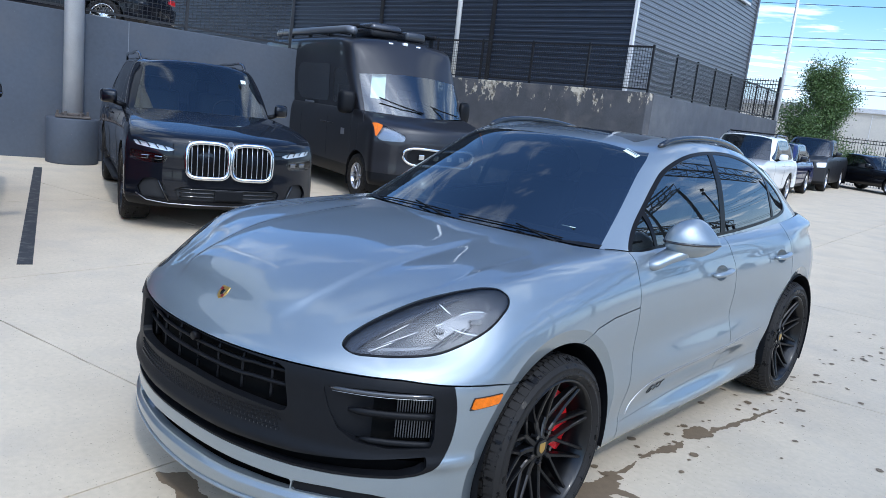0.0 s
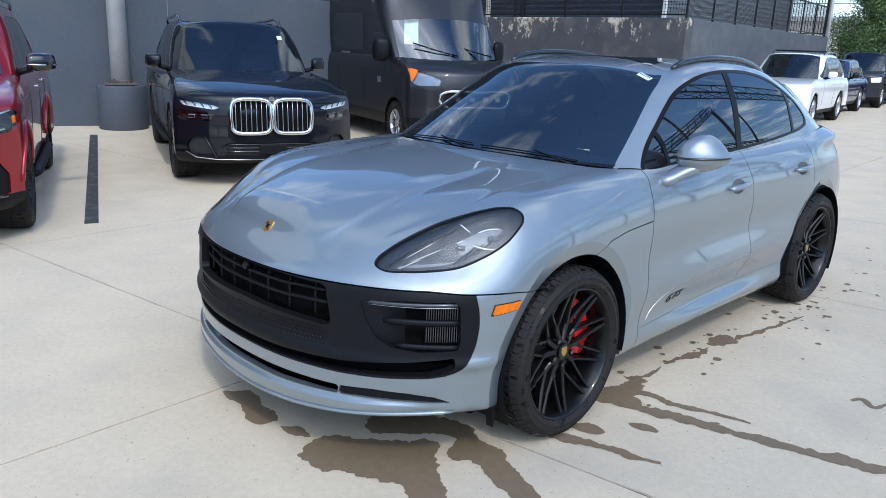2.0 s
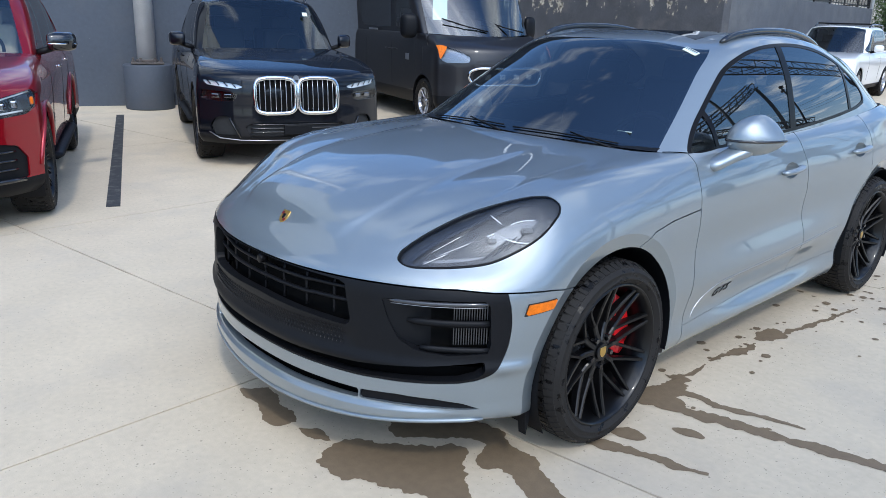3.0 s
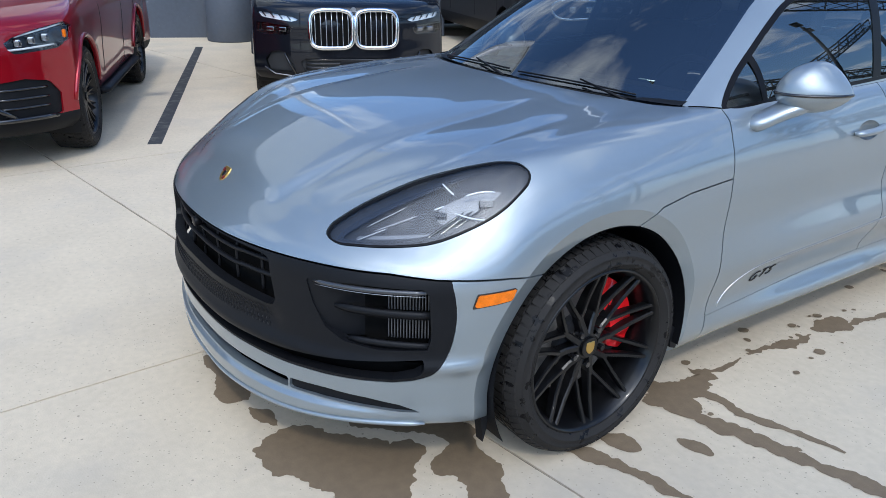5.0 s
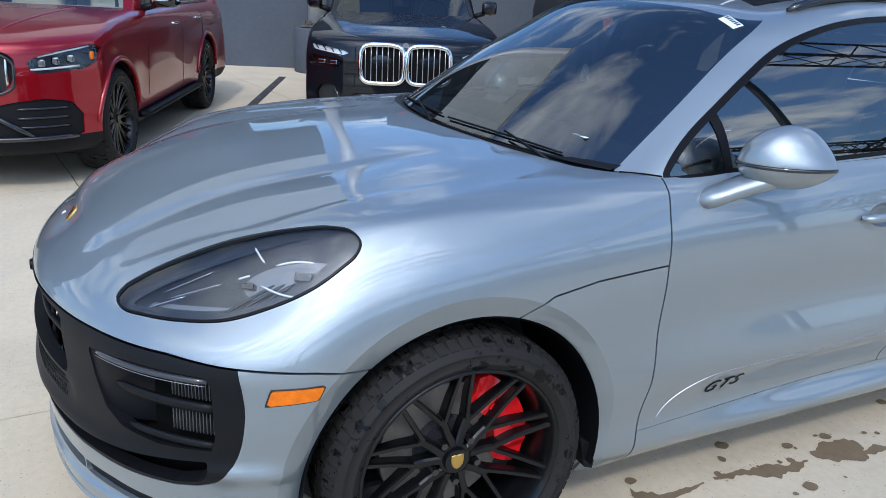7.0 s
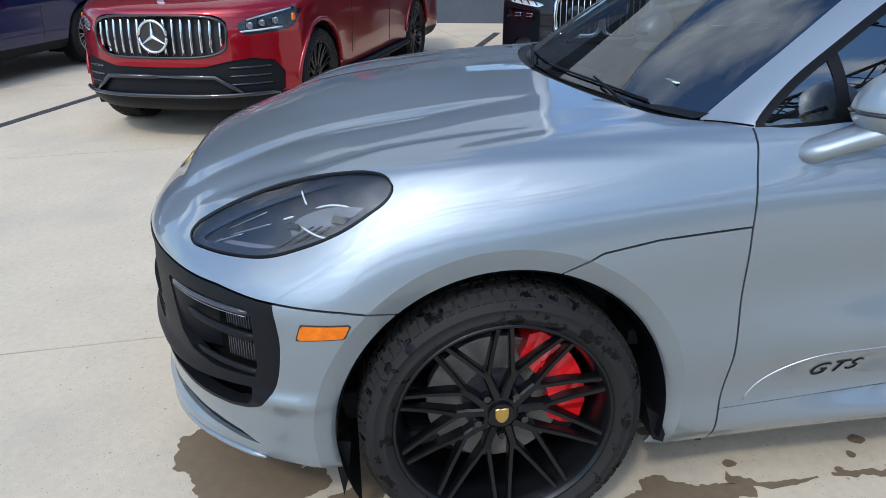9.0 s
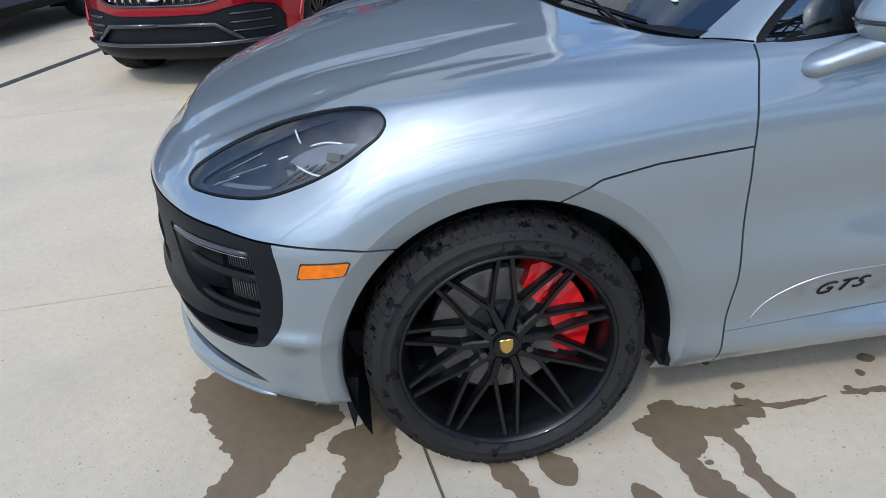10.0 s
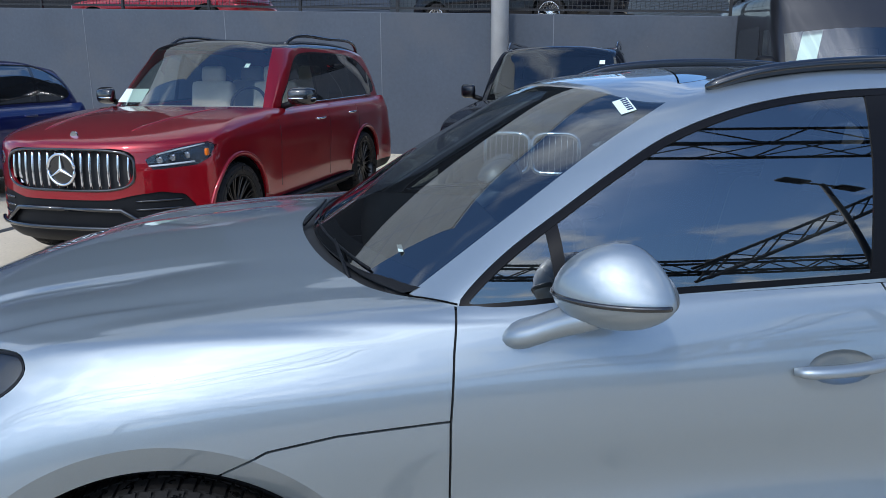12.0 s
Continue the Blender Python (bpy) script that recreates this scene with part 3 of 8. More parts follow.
# upper deck behind the walls
deck = bmesh.new()
deck_pts = [row_at(W0 - 0.29, -26), row_at(W0 - 0.29, 2.5), row_at(W0 - 4.0, 2.5), Vector((-17.0, 15.2, 0)), FC + Vector((-0.3, 0.28, 0)), Vector((-8.6, 29.0, 0)), Vector((-40, 45, 0)), Vector((-60, 0, 0))]
lo = [deck.verts.new((p.x, p.y, 1.9)) for p in deck_pts]
hi = [deck.verts.new((p.x, p.y, 2.2)) for p in deck_pts]
deck.faces.new(hi)
for i in range(len(lo)):
    j = (i + 1) % len(lo)
    deck.faces.new((lo[i], lo[j], hi[j], hi[i]))
bmesh.ops.recalc_face_normals(deck, faces=deck.faces)
tagged(part("upper_deck", deck, CONCRETE), "raised concrete car deck behind the retaining wall", "deck", kind="structure")

# upright cast joints in the west wall
for v_ in (-12.6, -9.5, -6.4, -3.3, -0.2):
    p_ = row_at(W0 + 0.001, v_)
    h_ = 2.40 + SLOPE * v_
    tagged(part("trim_wall_joint", box_bm((0.012, 0.006, h_), (p_.x, p_.y, h_ / 2), 0, Matrix.Rotation(math.atan2(V2.y, V2.x), 4, "Z")), CLADLIGHT), "narrow pale joint in the retaining wall", "wall joint", "wall joints", "structure")


# ---- the silver car ----
# columns of control points from the middle of the nose round the left flank to the middle of the tail;
# rows from the lower lip up to the cowl and the belt line
nose_mid = [(0, -0.915, 0.192), (0, -0.968, 0.212), (0, -0.985, 0.29), (0, -1.000, 0.45), (0, -1.004, 0.62), (0, -0.988, 0.765), (0, -0.886, 0.866), (0, -0.778, 0.962), (0, -0.532, 1.045), (0, -0.120, 1.105), (0, 0.320, 1.13)]
nose_inner = [(0.3, -0.890, 0.205), (0.3, -0.942, 0.225), (0.3, -0.960, 0.295), (0.3, -0.972, 0.46), (0.3, -0.974, 0.625), (0.3, -0.957, 0.765), (0.3, -0.864, 0.86), (0.3, -0.754, 0.95), (0.29, -0.517, 1.035), (0.28, -0.100, 1.098), (0.27, 0.350, 1.126)]
nose_mouth = [(0.54, -0.810, 0.228), (0.55, -0.866, 0.249), (0.555, -0.876, 0.305), (0.555, -0.884, 0.47), (0.555, -0.880, 0.63), (0.555, -0.866, 0.762), (0.57, -0.777, 0.843), (0.530, -0.652, 0.940), (0.50, -0.480, 1.025), (0.46, -0.07, 1.090), (0.42, 0.39, 1.120)]
nose_lamp = [(0.72, -0.695, 0.248), (0.735, -0.748, 0.268), (0.745, -0.757, 0.33), (0.75, -0.765, 0.48), (0.75, -0.760, 0.635), (0.745, -0.745, 0.757), (0.715, -0.664, 0.843), (0.655, -0.565, 0.955), (0.61, -0.400, 1.035), (0.57, 0.00, 1.090), (0.53, 0.44, 1.115)]
nose_corner = [(0.850, -0.560, 0.258), (0.868, -0.605, 0.280), (0.876, -0.608, 0.35), (0.885, -0.605, 0.49), (0.885, -0.600, 0.64), (0.878, -0.585, 0.755), (0.835, -0.510, 0.855), (0.735, -0.425, 1.003), (0.69, -0.300, 1.050), (0.64, 0.06, 1.088), (0.60, 0.48, 1.110)]
wing_front = [(0.905, -0.455, 0.255), (0.920, -0.470, 0.278), (0.930, -0.465, 0.36), (0.945, -0.455, 0.50), (0.950, -0.445, 0.645), (0.942, -0.430, 0.76), (0.900, -0.375, 0.880), (0.800, -0.300, 1.022), (0.75, -0.200, 1.053), (0.695, 0.12, 1.086), (0.65, 0.51, 1.105)]
wing_rise = [(0.915, -0.240, 0.22), (0.930, -0.240, 0.27), (0.945, -0.240, 0.37), (0.960, -0.240, 0.51), (0.964, -0.235, 0.655), (0.958, -0.225, 0.79), (0.925, -0.190, 0.915), (0.840, -0.145, 1.035), (0.79, -0.075, 1.062), (0.74, 0.19, 1.088), (0.695, 0.54, 1.102)]
wing_crown = [(0.915, 0.000, 0.22), (0.930, 0.000, 0.27), (0.945, 0.000, 0.37), (0.960, 0.000, 0.51), (0.966, 0.000, 0.665), (0.962, 0.005, 0.81), (0.932, 0.020, 0.935), (0.855, 0.040, 1.043), (0.81, 0.080, 1.068), (0.77, 0.28, 1.088), (0.735, 0.57, 1.100)]
wing_back = [(0.905, 0.290, 0.22), (0.920, 0.290, 0.27), (0.935, 0.290, 0.37), (0.948, 0.290, 0.52), (0.952, 0.290, 0.675), (0.950, 0.290, 0.815), (0.928, 0.300, 0.935), (0.872, 0.315, 1.035), (0.84, 0.345, 1.065), (0.81, 0.45, 1.086), (0.78, 0.605, 1.098)]
door_front = [(0.880, 0.620, 0.21), (0.915, 0.620, 0.265), (0.912, 0.620, 0.37), (0.938, 0.620, 0.525), (0.928, 0.620, 0.68), (0.932, 0.620, 0.82), (0.920, 0.620, 0.925), (0.888, 0.625, 1.010), (0.868, 0.635, 1.050), (0.845, 0.645, 1.075), (0.818, 0.660, 1.094)]
door_fore = [(0.875, 1.150, 0.21), (0.925, 1.150, 0.265), (0.890, 1.150, 0.36), (0.954, 1.150, 0.525), (0.920, 1.150, 0.69), (0.929, 1.150, 0.83), (0.922, 1.150, 0.925), (0.898, 1.150, 1.005), (0.880, 1.150, 1.048), (0.862, 1.150, 1.080), (0.838, 1.150, 1.103)]
door_mid = [(0.875, 1.700, 0.21), (0.925, 1.700, 0.265), (0.890, 1.700, 0.36), (0.954, 1.700, 0.53), (0.920, 1.700, 0.69), (0.929, 1.700, 0.835), (0.924, 1.700, 0.93), (0.902, 1.700, 1.010), (0.886, 1.700, 1.055), (0.868, 1.700, 1.090), (0.845, 1.700, 1.115)]
door_rear = [(0.885, 2.250, 0.21), (0.920, 2.250, 0.265), (0.915, 2.250, 0.37), (0.950, 2.250, 0.54), (0.940, 2.250, 0.70), (0.945, 2.250, 0.845), (0.938, 2.250, 0.94), (0.912, 2.250, 1.025), (0.892, 2.250, 1.072), (0.868, 2.250, 1.108), (0.840, 2.250, 1.135)]
haunch_front = [(0.905, 2.600, 0.22), (0.930, 2.600, 0.27), (0.945, 2.600, 0.37), (0.954, 2.600, 0.54), (0.956, 2.600, 0.71), (0.953, 2.600, 0.85), (0.938, 2.600, 0.95), (0.915, 2.600, 1.040), (0.890, 2.600, 1.085), (0.862, 2.600, 1.122), (0.828, 2.600, 1.150)]
haunch_back = [(0.905, 3.000, 0.22), (0.930, 3.000, 0.28), (0.945, 3.000, 0.38), (0.926, 3.000, 0.55), (0.927, 3.000, 0.72), (0.922, 3.000, 0.86), (0.905, 3.000, 0.96), (0.870, 3.000, 1.055), (0.865, 3.000, 1.102), (0.830, 3.000, 1.140), (0.790, 3.000, 1.168)]
tail_side = [(0.860, 3.400, 0.24), (0.895, 3.400, 0.30), (0.915, 3.400, 0.40), (0.868, 3.400, 0.56), (0.869, 3.400, 0.73), (0.860, 3.400, 0.87), (0.838, 3.390, 0.97), (0.798, 3.370, 1.065), (0.805, 3.350, 1.110), (0.765, 3.330, 1.145), (0.72, 3.300, 1.170)]
tail_corner = [(0.700, 3.640, 0.27), (0.740, 3.670, 0.33), (0.765, 3.690, 0.43), (0.775, 3.700, 0.58), (0.775, 3.690, 0.74), (0.760, 3.660, 0.87), (0.730, 3.620, 0.97), (0.685, 3.570, 1.060), (0.655, 3.540, 1.105), (0.62, 3.510, 1.140), (0.58, 3.470, 1.165)]
tail_inner = [(0.380, 3.740, 0.28), (0.400, 3.770, 0.34), (0.410, 3.790, 0.44), (0.415, 3.800, 0.59), (0.415, 3.785, 0.75), (0.405, 3.745, 0.88), (0.390, 3.700, 0.97), (0.370, 3.640, 1.060), (0.355, 3.605, 1.105), (0.34, 3.570, 1.140), (0.32, 3.530, 1.165)]
tail_mid = [(0, 3.760, 0.28), (0, 3.790, 0.34), (0, 3.810, 0.44), (0, 3.820, 0.59), (0, 3.805, 0.75), (0, 3.765, 0.88), (0, 3.715, 0.97), (0, 3.650, 1.060), (0, 3.615, 1.105), (0, 3.580, 1.140), (0, 3.540, 1.165)]
CAR_COLUMNS = [nose_mid, nose_inner, nose_mouth, nose_lamp, nose_corner, wing_front, wing_rise, wing_crown, wing_back, door_front, door_fore, door_mid, door_rear, haunch_front, haunch_back, tail_side, tail_corner, tail_inner, tail_mid]
# the cabin: from the cowl and the belt up to the roof's edge, then over it to its spine
screen_mid = [(0, 0.31, 1.128), (0, 0.58, 1.300), (0, 0.83, 1.445), (0, 1.06, 1.555), (0, 1.34, 1.592), (0, 1.62, 1.602)]
screen_half = [(0.42, 0.385, 1.118), (0.39, 0.63, 1.288), (0.36, 0.875, 1.432), (0.33, 1.10, 1.545), (0.22, 1.36, 1.588), (0, 1.64, 1.602)]
screen_side = [(0.722, 0.556, 1.098), (0.665, 0.80, 1.262), (0.605, 1.02, 1.405), (0.548, 1.225, 1.519), (0.36, 1.42, 1.580), (0, 1.66, 1.602)]
pillar_foot = [(0.816, 0.657, 1.092), (0.745, 0.88, 1.245), (0.675, 1.11, 1.398), (0.598, 1.34, 1.540), (0.40, 1.48, 1.585), (0, 1.68, 1.602)]
pillar_up = [(0.834, 1.03, 1.100), (0.785, 1.12, 1.255), (0.720, 1.27, 1.415), (0.620, 1.47, 1.560), (0.41, 1.56, 1.592), (0, 1.70, 1.602)]
door_top_fore = [(0.843, 1.55, 1.112), (0.800, 1.57, 1.265), (0.735, 1.60, 1.428), (0.630, 1.66, 1.575), (0.42, 1.70, 1.597), (0, 1.75, 1.602)]
door_top_mid = [(0.840, 2.15, 1.130), (0.798, 2.13, 1.275), (0.733, 2.10, 1.430), (0.625, 2.06, 1.568), (0.42, 2.02, 1.592), (0, 1.95, 1.600)]
door_top_rear = [(0.825, 2.65, 1.150), (0.780, 2.60, 1.280), (0.715, 2.52, 1.415), (0.605, 2.42, 1.540), (0.41, 2.32, 1.575), (0, 2.15, 1.596)]
quarter_front = [(0.785, 3.03, 1.168), (0.735, 2.95, 1.275), (0.670, 2.84, 1.390), (0.575, 2.72, 1.500), (0.40, 2.56, 1.548), (0, 2.32, 1.590)]
quarter_back = [(0.700, 3.32, 1.168), (0.650, 3.22, 1.275), (0.595, 3.08, 1.385), (0.530, 2.95, 1.475), (0.38, 2.74, 1.530), (0, 2.45, 1.585)]
hatch_half = [(0.380, 3.51, 1.160), (0.360, 3.37, 1.280), (0.335, 3.21, 1.400), (0.310, 3.06, 1.490), (0.22, 2.84, 1.545), (0, 2.55, 1.580)]
hatch_mid = [(0, 3.55, 1.158), (0, 3.41, 1.282), (0, 3.25, 1.405), (0, 3.09, 1.495), (0, 2.87, 1.550), (0, 2.60, 1.578)]
CABIN_COLUMNS = [screen_mid, screen_half, screen_side, pillar_foot, pillar_up, door_top_fore, door_top_mid, door_top_rear, quarter_front, quarter_back, hatch_half, hatch_mid]
HUB_Z, ARCH_R, WHEELBASE = 0.372, 0.440, 2.807
SC, SR = 32, 13
# sideways stretch of the car's far half, set to fit the camera's view
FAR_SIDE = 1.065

silver_suv = tagged(empty("compact_suv"), "silver-blue metallic sporty SUV with black wheels, parked on concrete", "car")
def step(a, b, x):
    t = np.clip((x - a) / (b - a), 0, 1)
    return t * t * (3 - 2 * t)


CAR_COLUMNS = [[(x, y if y < 2.9 else 2.9 + (y - 2.9) * 0.87, z) for x, y, z in col] for col in CAR_COLUMNS]
CABIN_COLUMNS = [[(x, y if y < 2.0 else 2.0 + (y - 2.0) * 0.955 - 0.06 * step(2.9, 3.5, np.float64(y)), z - 0.018 * step(2.1, 2.8, np.float64(y)) * (z > 1.2)) for x, y, z in col] for col in CABIN_COLUMNS]
body = lofted(CAR_COLUMNS, SC, SR)


def renormal(g):
    """Fresh normals after a grid has been shaped."""
    p = g[:, :, :3]
    du, dv = np.gradient(p, axis=0), np.gradient(p, axis=1)
    du[0, :, 1:] = 0
    du[-1, :, 1:] = 0
    n = np.cross(du, dv)
    g[:, :, 3:6] = n / (np.linalg.norm(n, axis=2)[:, :, None] + 1e-12)
    return g


bx, by, bz = body[:, :, 0], body[:, :, 1], body[:, :, 2]
# creased ridges either side of the bonnet's raised middle, and a shallow valley up to the wing's crown
ridge = np.interp(by, [-0.88, -0.83, -0.77, -0.69, -0.60, -0.50, -0.40, -0.30, -0.15, 0.0, 0.10, 0.30], [0.300, 0.325, 0.350, 0.364, 0.373, 0.385, 0.394, 0.398, 0.398, 0.393, 0.388, 0.375])
crown = np.interp(by, [-0.83, -0.75, -0.68, -0.60, -0.50, -0.42, -0.33, -0.20, 0.0, 0.12, 0.30], [0.478, 0.515, 0.545, 0.582, 0.640, 0.678, 0.690, 0.684, 0.674, 0.676, 0.705])
on_hood = step(0.82, 0.90, bz) * (1 - step(0.50, 0.60, by)) * (bx < 0.80)


def valley(u, scale, soft=0.006):
    """A dip that begins with a crease at u = 0 and dies away."""
    u = soft * np.log1p(np.exp(np.clip(u / soft, -30, 30)))
    return u / scale * np.exp(1 - u / scale)


dip = 0.0098 * valley(bx - ridge, 0.030) * step(-0.92, -0.74, by) * (1 - step(-0.22, 0.26, by))
dip += 0.0050 * valley(crown - bx, 0.028) * step(-0.86, -0.62, by) * (1 - step(-0.22, 0.26, by))
body[:, :, 2] += on_hood * (0.004 * (1 - step(-0.10, 0.0, bx - ridge)) * step(-0.88, -0.45, by) * (1 - step(-0.30, 0.30, by)) - dip)
# the lip below the slot stands proud, with a crisp upper edge
lip_top = np.interp(np.abs(bx), [0, 0.3, 0.55, 0.74, 0.87, 0.93], [0.286, 0.291, 0.303, 0.312, 0.308, 0.290])
proud = (1 - step(-0.006, 0.005, bz - lip_top)) * (1 - step(-0.90, -0.66, by)) * step(0.195, 0.222, bz)
body[:, :, :2] += (0.016 * proud)[:, :, None] * body[:, :, 3:5]
# chin roll of the black fascia, with the honeycomb strip set back above it
across = (1 - step(-0.52, -0.42, by)) * (by < 0)
body[:, :, :2] += (across * (0.014 * np.exp(-((bz - 0.475) / 0.024) ** 2) - 0.007 * np.exp(-((bz - 0.55) / 0.030) ** 2) * (1 - step(0.46, 0.52, np.abs(bx)))))[:, :, None] * body[:, :, 3:5]
body = renormal(body)
shell = grid_mesh(body)
GAP = 0.0027


def arch(cy, r, dr=0.0):
    def fn(v):
        return np.where(v[:, 0] > 0.4, np.hypot((v[:, 1] - cy), v[:, 2] - HUB_Z) - r - dr, 9.0)
    return fn


SEAM = [(-3, 0.764), (-0.70, 0.760), (-0.60, 0.749), (-0.40, 0.738), (-0.22, 0.712), (0.0, 0.66), (0.02, -1.0)]          # clamshell bonnet above, bumper below
FENDER_SEAM = [(0.10, 0.770), (0.150, 0.796), (0.238, 0.838), (0.382, 0.859), (0.615, 0.870)]  # bonnet above, wing below
DOOR_A = [(0.675, 1.25), (0.656, 1.12), (0.639, 1.01), (0.625, 0.86), (0.622, 0.67), (0.620, 0.50), (0.608, 0.32), (0.60, 0.18)]
DOOR_B = [(1.60, 1.30), (1.655, 1.10), (1.71, 0.97), (1.735, 0.80), (1.735, 0.55), (1.72, 0.35), (1.71, 0.18)]
DOOR_C = [(2.52, 1.30), (2.56, 1.10), (2.60, 0.95), (2.59, 0.82), (2.46, 0.66), (2.38, 0.50), (2.34, 0.36), (2.33, 0.18)]
SILL = [(-3, 0.325), (0.46, 0.325), (0.97, 0.340), (1.30, 0.350), (2.35, 0.375), (6, 0.375)]


def over(points):
    """Signed height over a line given in y and z: positive above, as a distance."""
    f = past_line(points, (1, 2))
    return f


f_seam, f_fender, f_sill = over(SEAM), over(FENDER_SEAM), over(SILL)
f_a, f_b, f_c = past_line(DOOR_A, (1, 2)), past_line(DOOR_B, (1, 2)), past_line(DOOR_C, (1, 2))   # going down: left is behind


def cut(data, fn, keep, gap=GAP):
    return clip(data, lambda v: fn(v) - keep * gap, keep)


shell = clip(clip(shell, arch(0.004, ARCH_R), 1), arch(WHEELBASE, ARCH_R + 0.004), 1)


def flared(data, cy, k=0.50, band=0.054):
    """A creased flat band round a wheel arch."""
    dist = arch(cy, ARCH_R)
    outer = clip(data, lambda v: dist(v) - band, 1)
    v, f = clip(data, lambda v: dist(v) - band, -1)
    v = v.copy()
    ry, rz = v[:, 1] - cy, v[:, 2] - HUB_Z
    rr = np.hypot(ry, rz) + 1e-9
    v[:, 0] -= k * np.clip(band - (rr - ARCH_R), 0, band) * 0.55
    v[:, 4] -= v[:, 3] * k * ry / rr
    v[:, 5] -= v[:, 3] * k * rz / rr
    v[:, 3:6] /= np.linalg.norm(v[:, 3:6], axis=1)[:, None]
    return merged(outer, (v, f))


shell = flared(flared(shell, 0.004), WHEELBASE)
front = cut(shell, f_a, -1)
flank = cut(shell, f_a, 1)
from mathutils.bvhtree import BVHTree

_bv, _bf = grid_mesh(body)
BODY_TREE = BVHTree.FromPolygons([tuple(map(float, v[:3])) for v in _bv], _bf)


def front_at(x, z, inset=0.0):
    hit = BODY_TREE.ray_cast(Vector((abs(x), -3, z)), Vector((0, 1, 0)))
    p, n = hit[0].copy(), hit[1].copy()
    n = n if n.y < 0 else -n
    p -= n * inset
    return Vector((p.x if x >= 0 else -p.x, p.y, p.z)), n


def side_at(y, z, inset=0.0, tree=None):
    hit = (tree or BODY_TREE).ray_cast(Vector((3, y, z)), Vector((-1, 0, 0)))
    n = hit[1] if hit[1].x > 0 else -hit[1]
    return hit[0] - n * inset, n


def top_at(x, y, inset=0.0, tree=None):
    hit = (tree or BODY_TREE).ray_cast(Vector((x, y, 3)), Vector((0, 0, -1)))
    n = hit[1] if hit[1].z > 0 else -hit[1]
    return hit[0] - n * inset, n


def sheet(name, data, material, parent, label="", depth=0.012, two_sided=True):
    """A panel with folded rims; with its mirror image in one mesh when it crosses the middle."""
    d = flange(data, depth)
    return surf(name, both(d) if two_sided else d, material, parent, label)


def pair(name, data, material, parent, label="", depth=0.012):
    d = flange(data, depth, skip_mid=False)
    a = surf(name, d, material, parent, label)
    b = surf(name, mirrored(d), material, parent, label)
    return a, b


def corner_poly(points):
    """An outline on the nose, in x + y and z."""
    inner = in_poly(points, (0, 1))
    return lambda v: np.where((v[:, 1] < -0.3) & (v[:, 2] < 0.95), inner(np.stack([np.abs(v[:, 0]) + v[:, 1], v[:, 2]], 1)), 9.0)


HEADLAMP = smooth_ring([(-0.788, 0.826), (-0.768, 0.850), (-0.740, 0.869), (-0.673, 0.907), (-0.575, 0.954), (-0.440, 1.004), (-0.370, 1.020), (-0.310, 1.0275), (-0.268, 1.023), (-0.254, 1.003), (-0.270, 0.978), (-0.310, 0.951), (-0.382, 0.908), (-0.478, 0.864), (-0.572, 0.832), (-0.665, 0.819), (-0.735, 0.8145), (-0.780, 0.8155)], 120)
_hl = in_poly(HEADLAMP, (1, 2))
f_lamp = lambda v: np.where(v[:, 0] > 0.45, _hl(v), 9.0)
FASCIA = [(-1.3, 0.95), (0.300, 0.95), (0.332, 0.748), (0.350, 0.70), (0.357, 0.66), (0.3585, 0.63), (0.354, 0.595), (0.346, 0.56), (0.334, 0.53), (0.318, 0.503), (0.296, 0.478), (0.268, 0.458), (0.235, 0.445), (0.19, 0.434), (0.107, 0.424), (-0.20, 0.411), (-0.39, 0.407), (-0.757, 0.408), (-1.3, 0.408)]
f_fascia = corner_poly(FASCIA)
GRILLE = [(-1, 0.757), (0, 0.757), (0.25, 0.755), (0.430, 0.748), (0.456, 0.737), (0.478, 0.615), (0.472, 0.594), (0.445, 0.588), (0.30, 0.597), (0, 0.607), (-1, 0.607)]
_gr = in_poly(GRILLE, (0, 2))
f_grille = lambda v: np.where(v[:, 1] < -0.5, _gr(v), 9.0)
f_vent = corner_poly([(-0.275, 0.712), (-0.05, 0.724), (0.225, 0.722), (0.252, 0.705), (0.262, 0.57), (0.248, 0.535), (0.05, 0.528), (-0.11, 0.541), (-0.19, 0.573), (-0.245, 0.64)])
f_scoop = corner_poly([(-1.3, 0.414), (-0.757, 0.415), (-0.39, 0.415), (0.107, 0.433), (0.195, 0.446), (0.225, 0.460), (0.240, 0.480), (0.232, 0.506), (0.10, 0.498), (-0.05, 0.488), (-0.39, 0.464), (-0.757, 0.454), (-1.3, 0.452)])
f_slot = corner_poly([(-1.3, 0.352), (-0.76, 0.355), (-0.393, 0.353), (-0.398, 0.316), (-0.76, 0.304), (-1.3, 0.298)])
f_insert = corner_poly([(-0.386, 0.353), (-0.20, 0.361), (-0.01, 0.358), (0.13, 0.345), (0.225, 0.322), (0.13, 0.320), (-0.01, 0.322), (-0.20, 0.320), (-0.392, 0.316)])

upper = cut(front, f_seam, 1)
bumper = clip(cut(front, f_seam, -1), lambda v: v[:, 1], -1)
bonnet = cut(upper, f_fender, 1)
back_edge = spline([(-0.25, 0.304), (0.0, 0.276), (0.25, 0.304), (0.462, 0.360), (0.576, 0.409), (0.676, 0.470), (0.745, 0.550), (0.785, 0.70), (0.80, 2.0)], 90)
f_back = lambda v: v[:, 1] - np.interp(np.abs(v[:, 0]), back_edge[:, 0], back_edge[:, 1])
tray = clip(bonnet, f_back, 1)
bonnet = clip(bonnet, f_back, -1)
wing = cut(upper, f_fender, -1)
bonnet_open = cut(bonnet, f_lamp, 1, 0.0010)
lamp_patch = cut(bonnet, f_lamp, -1, 0.0014)
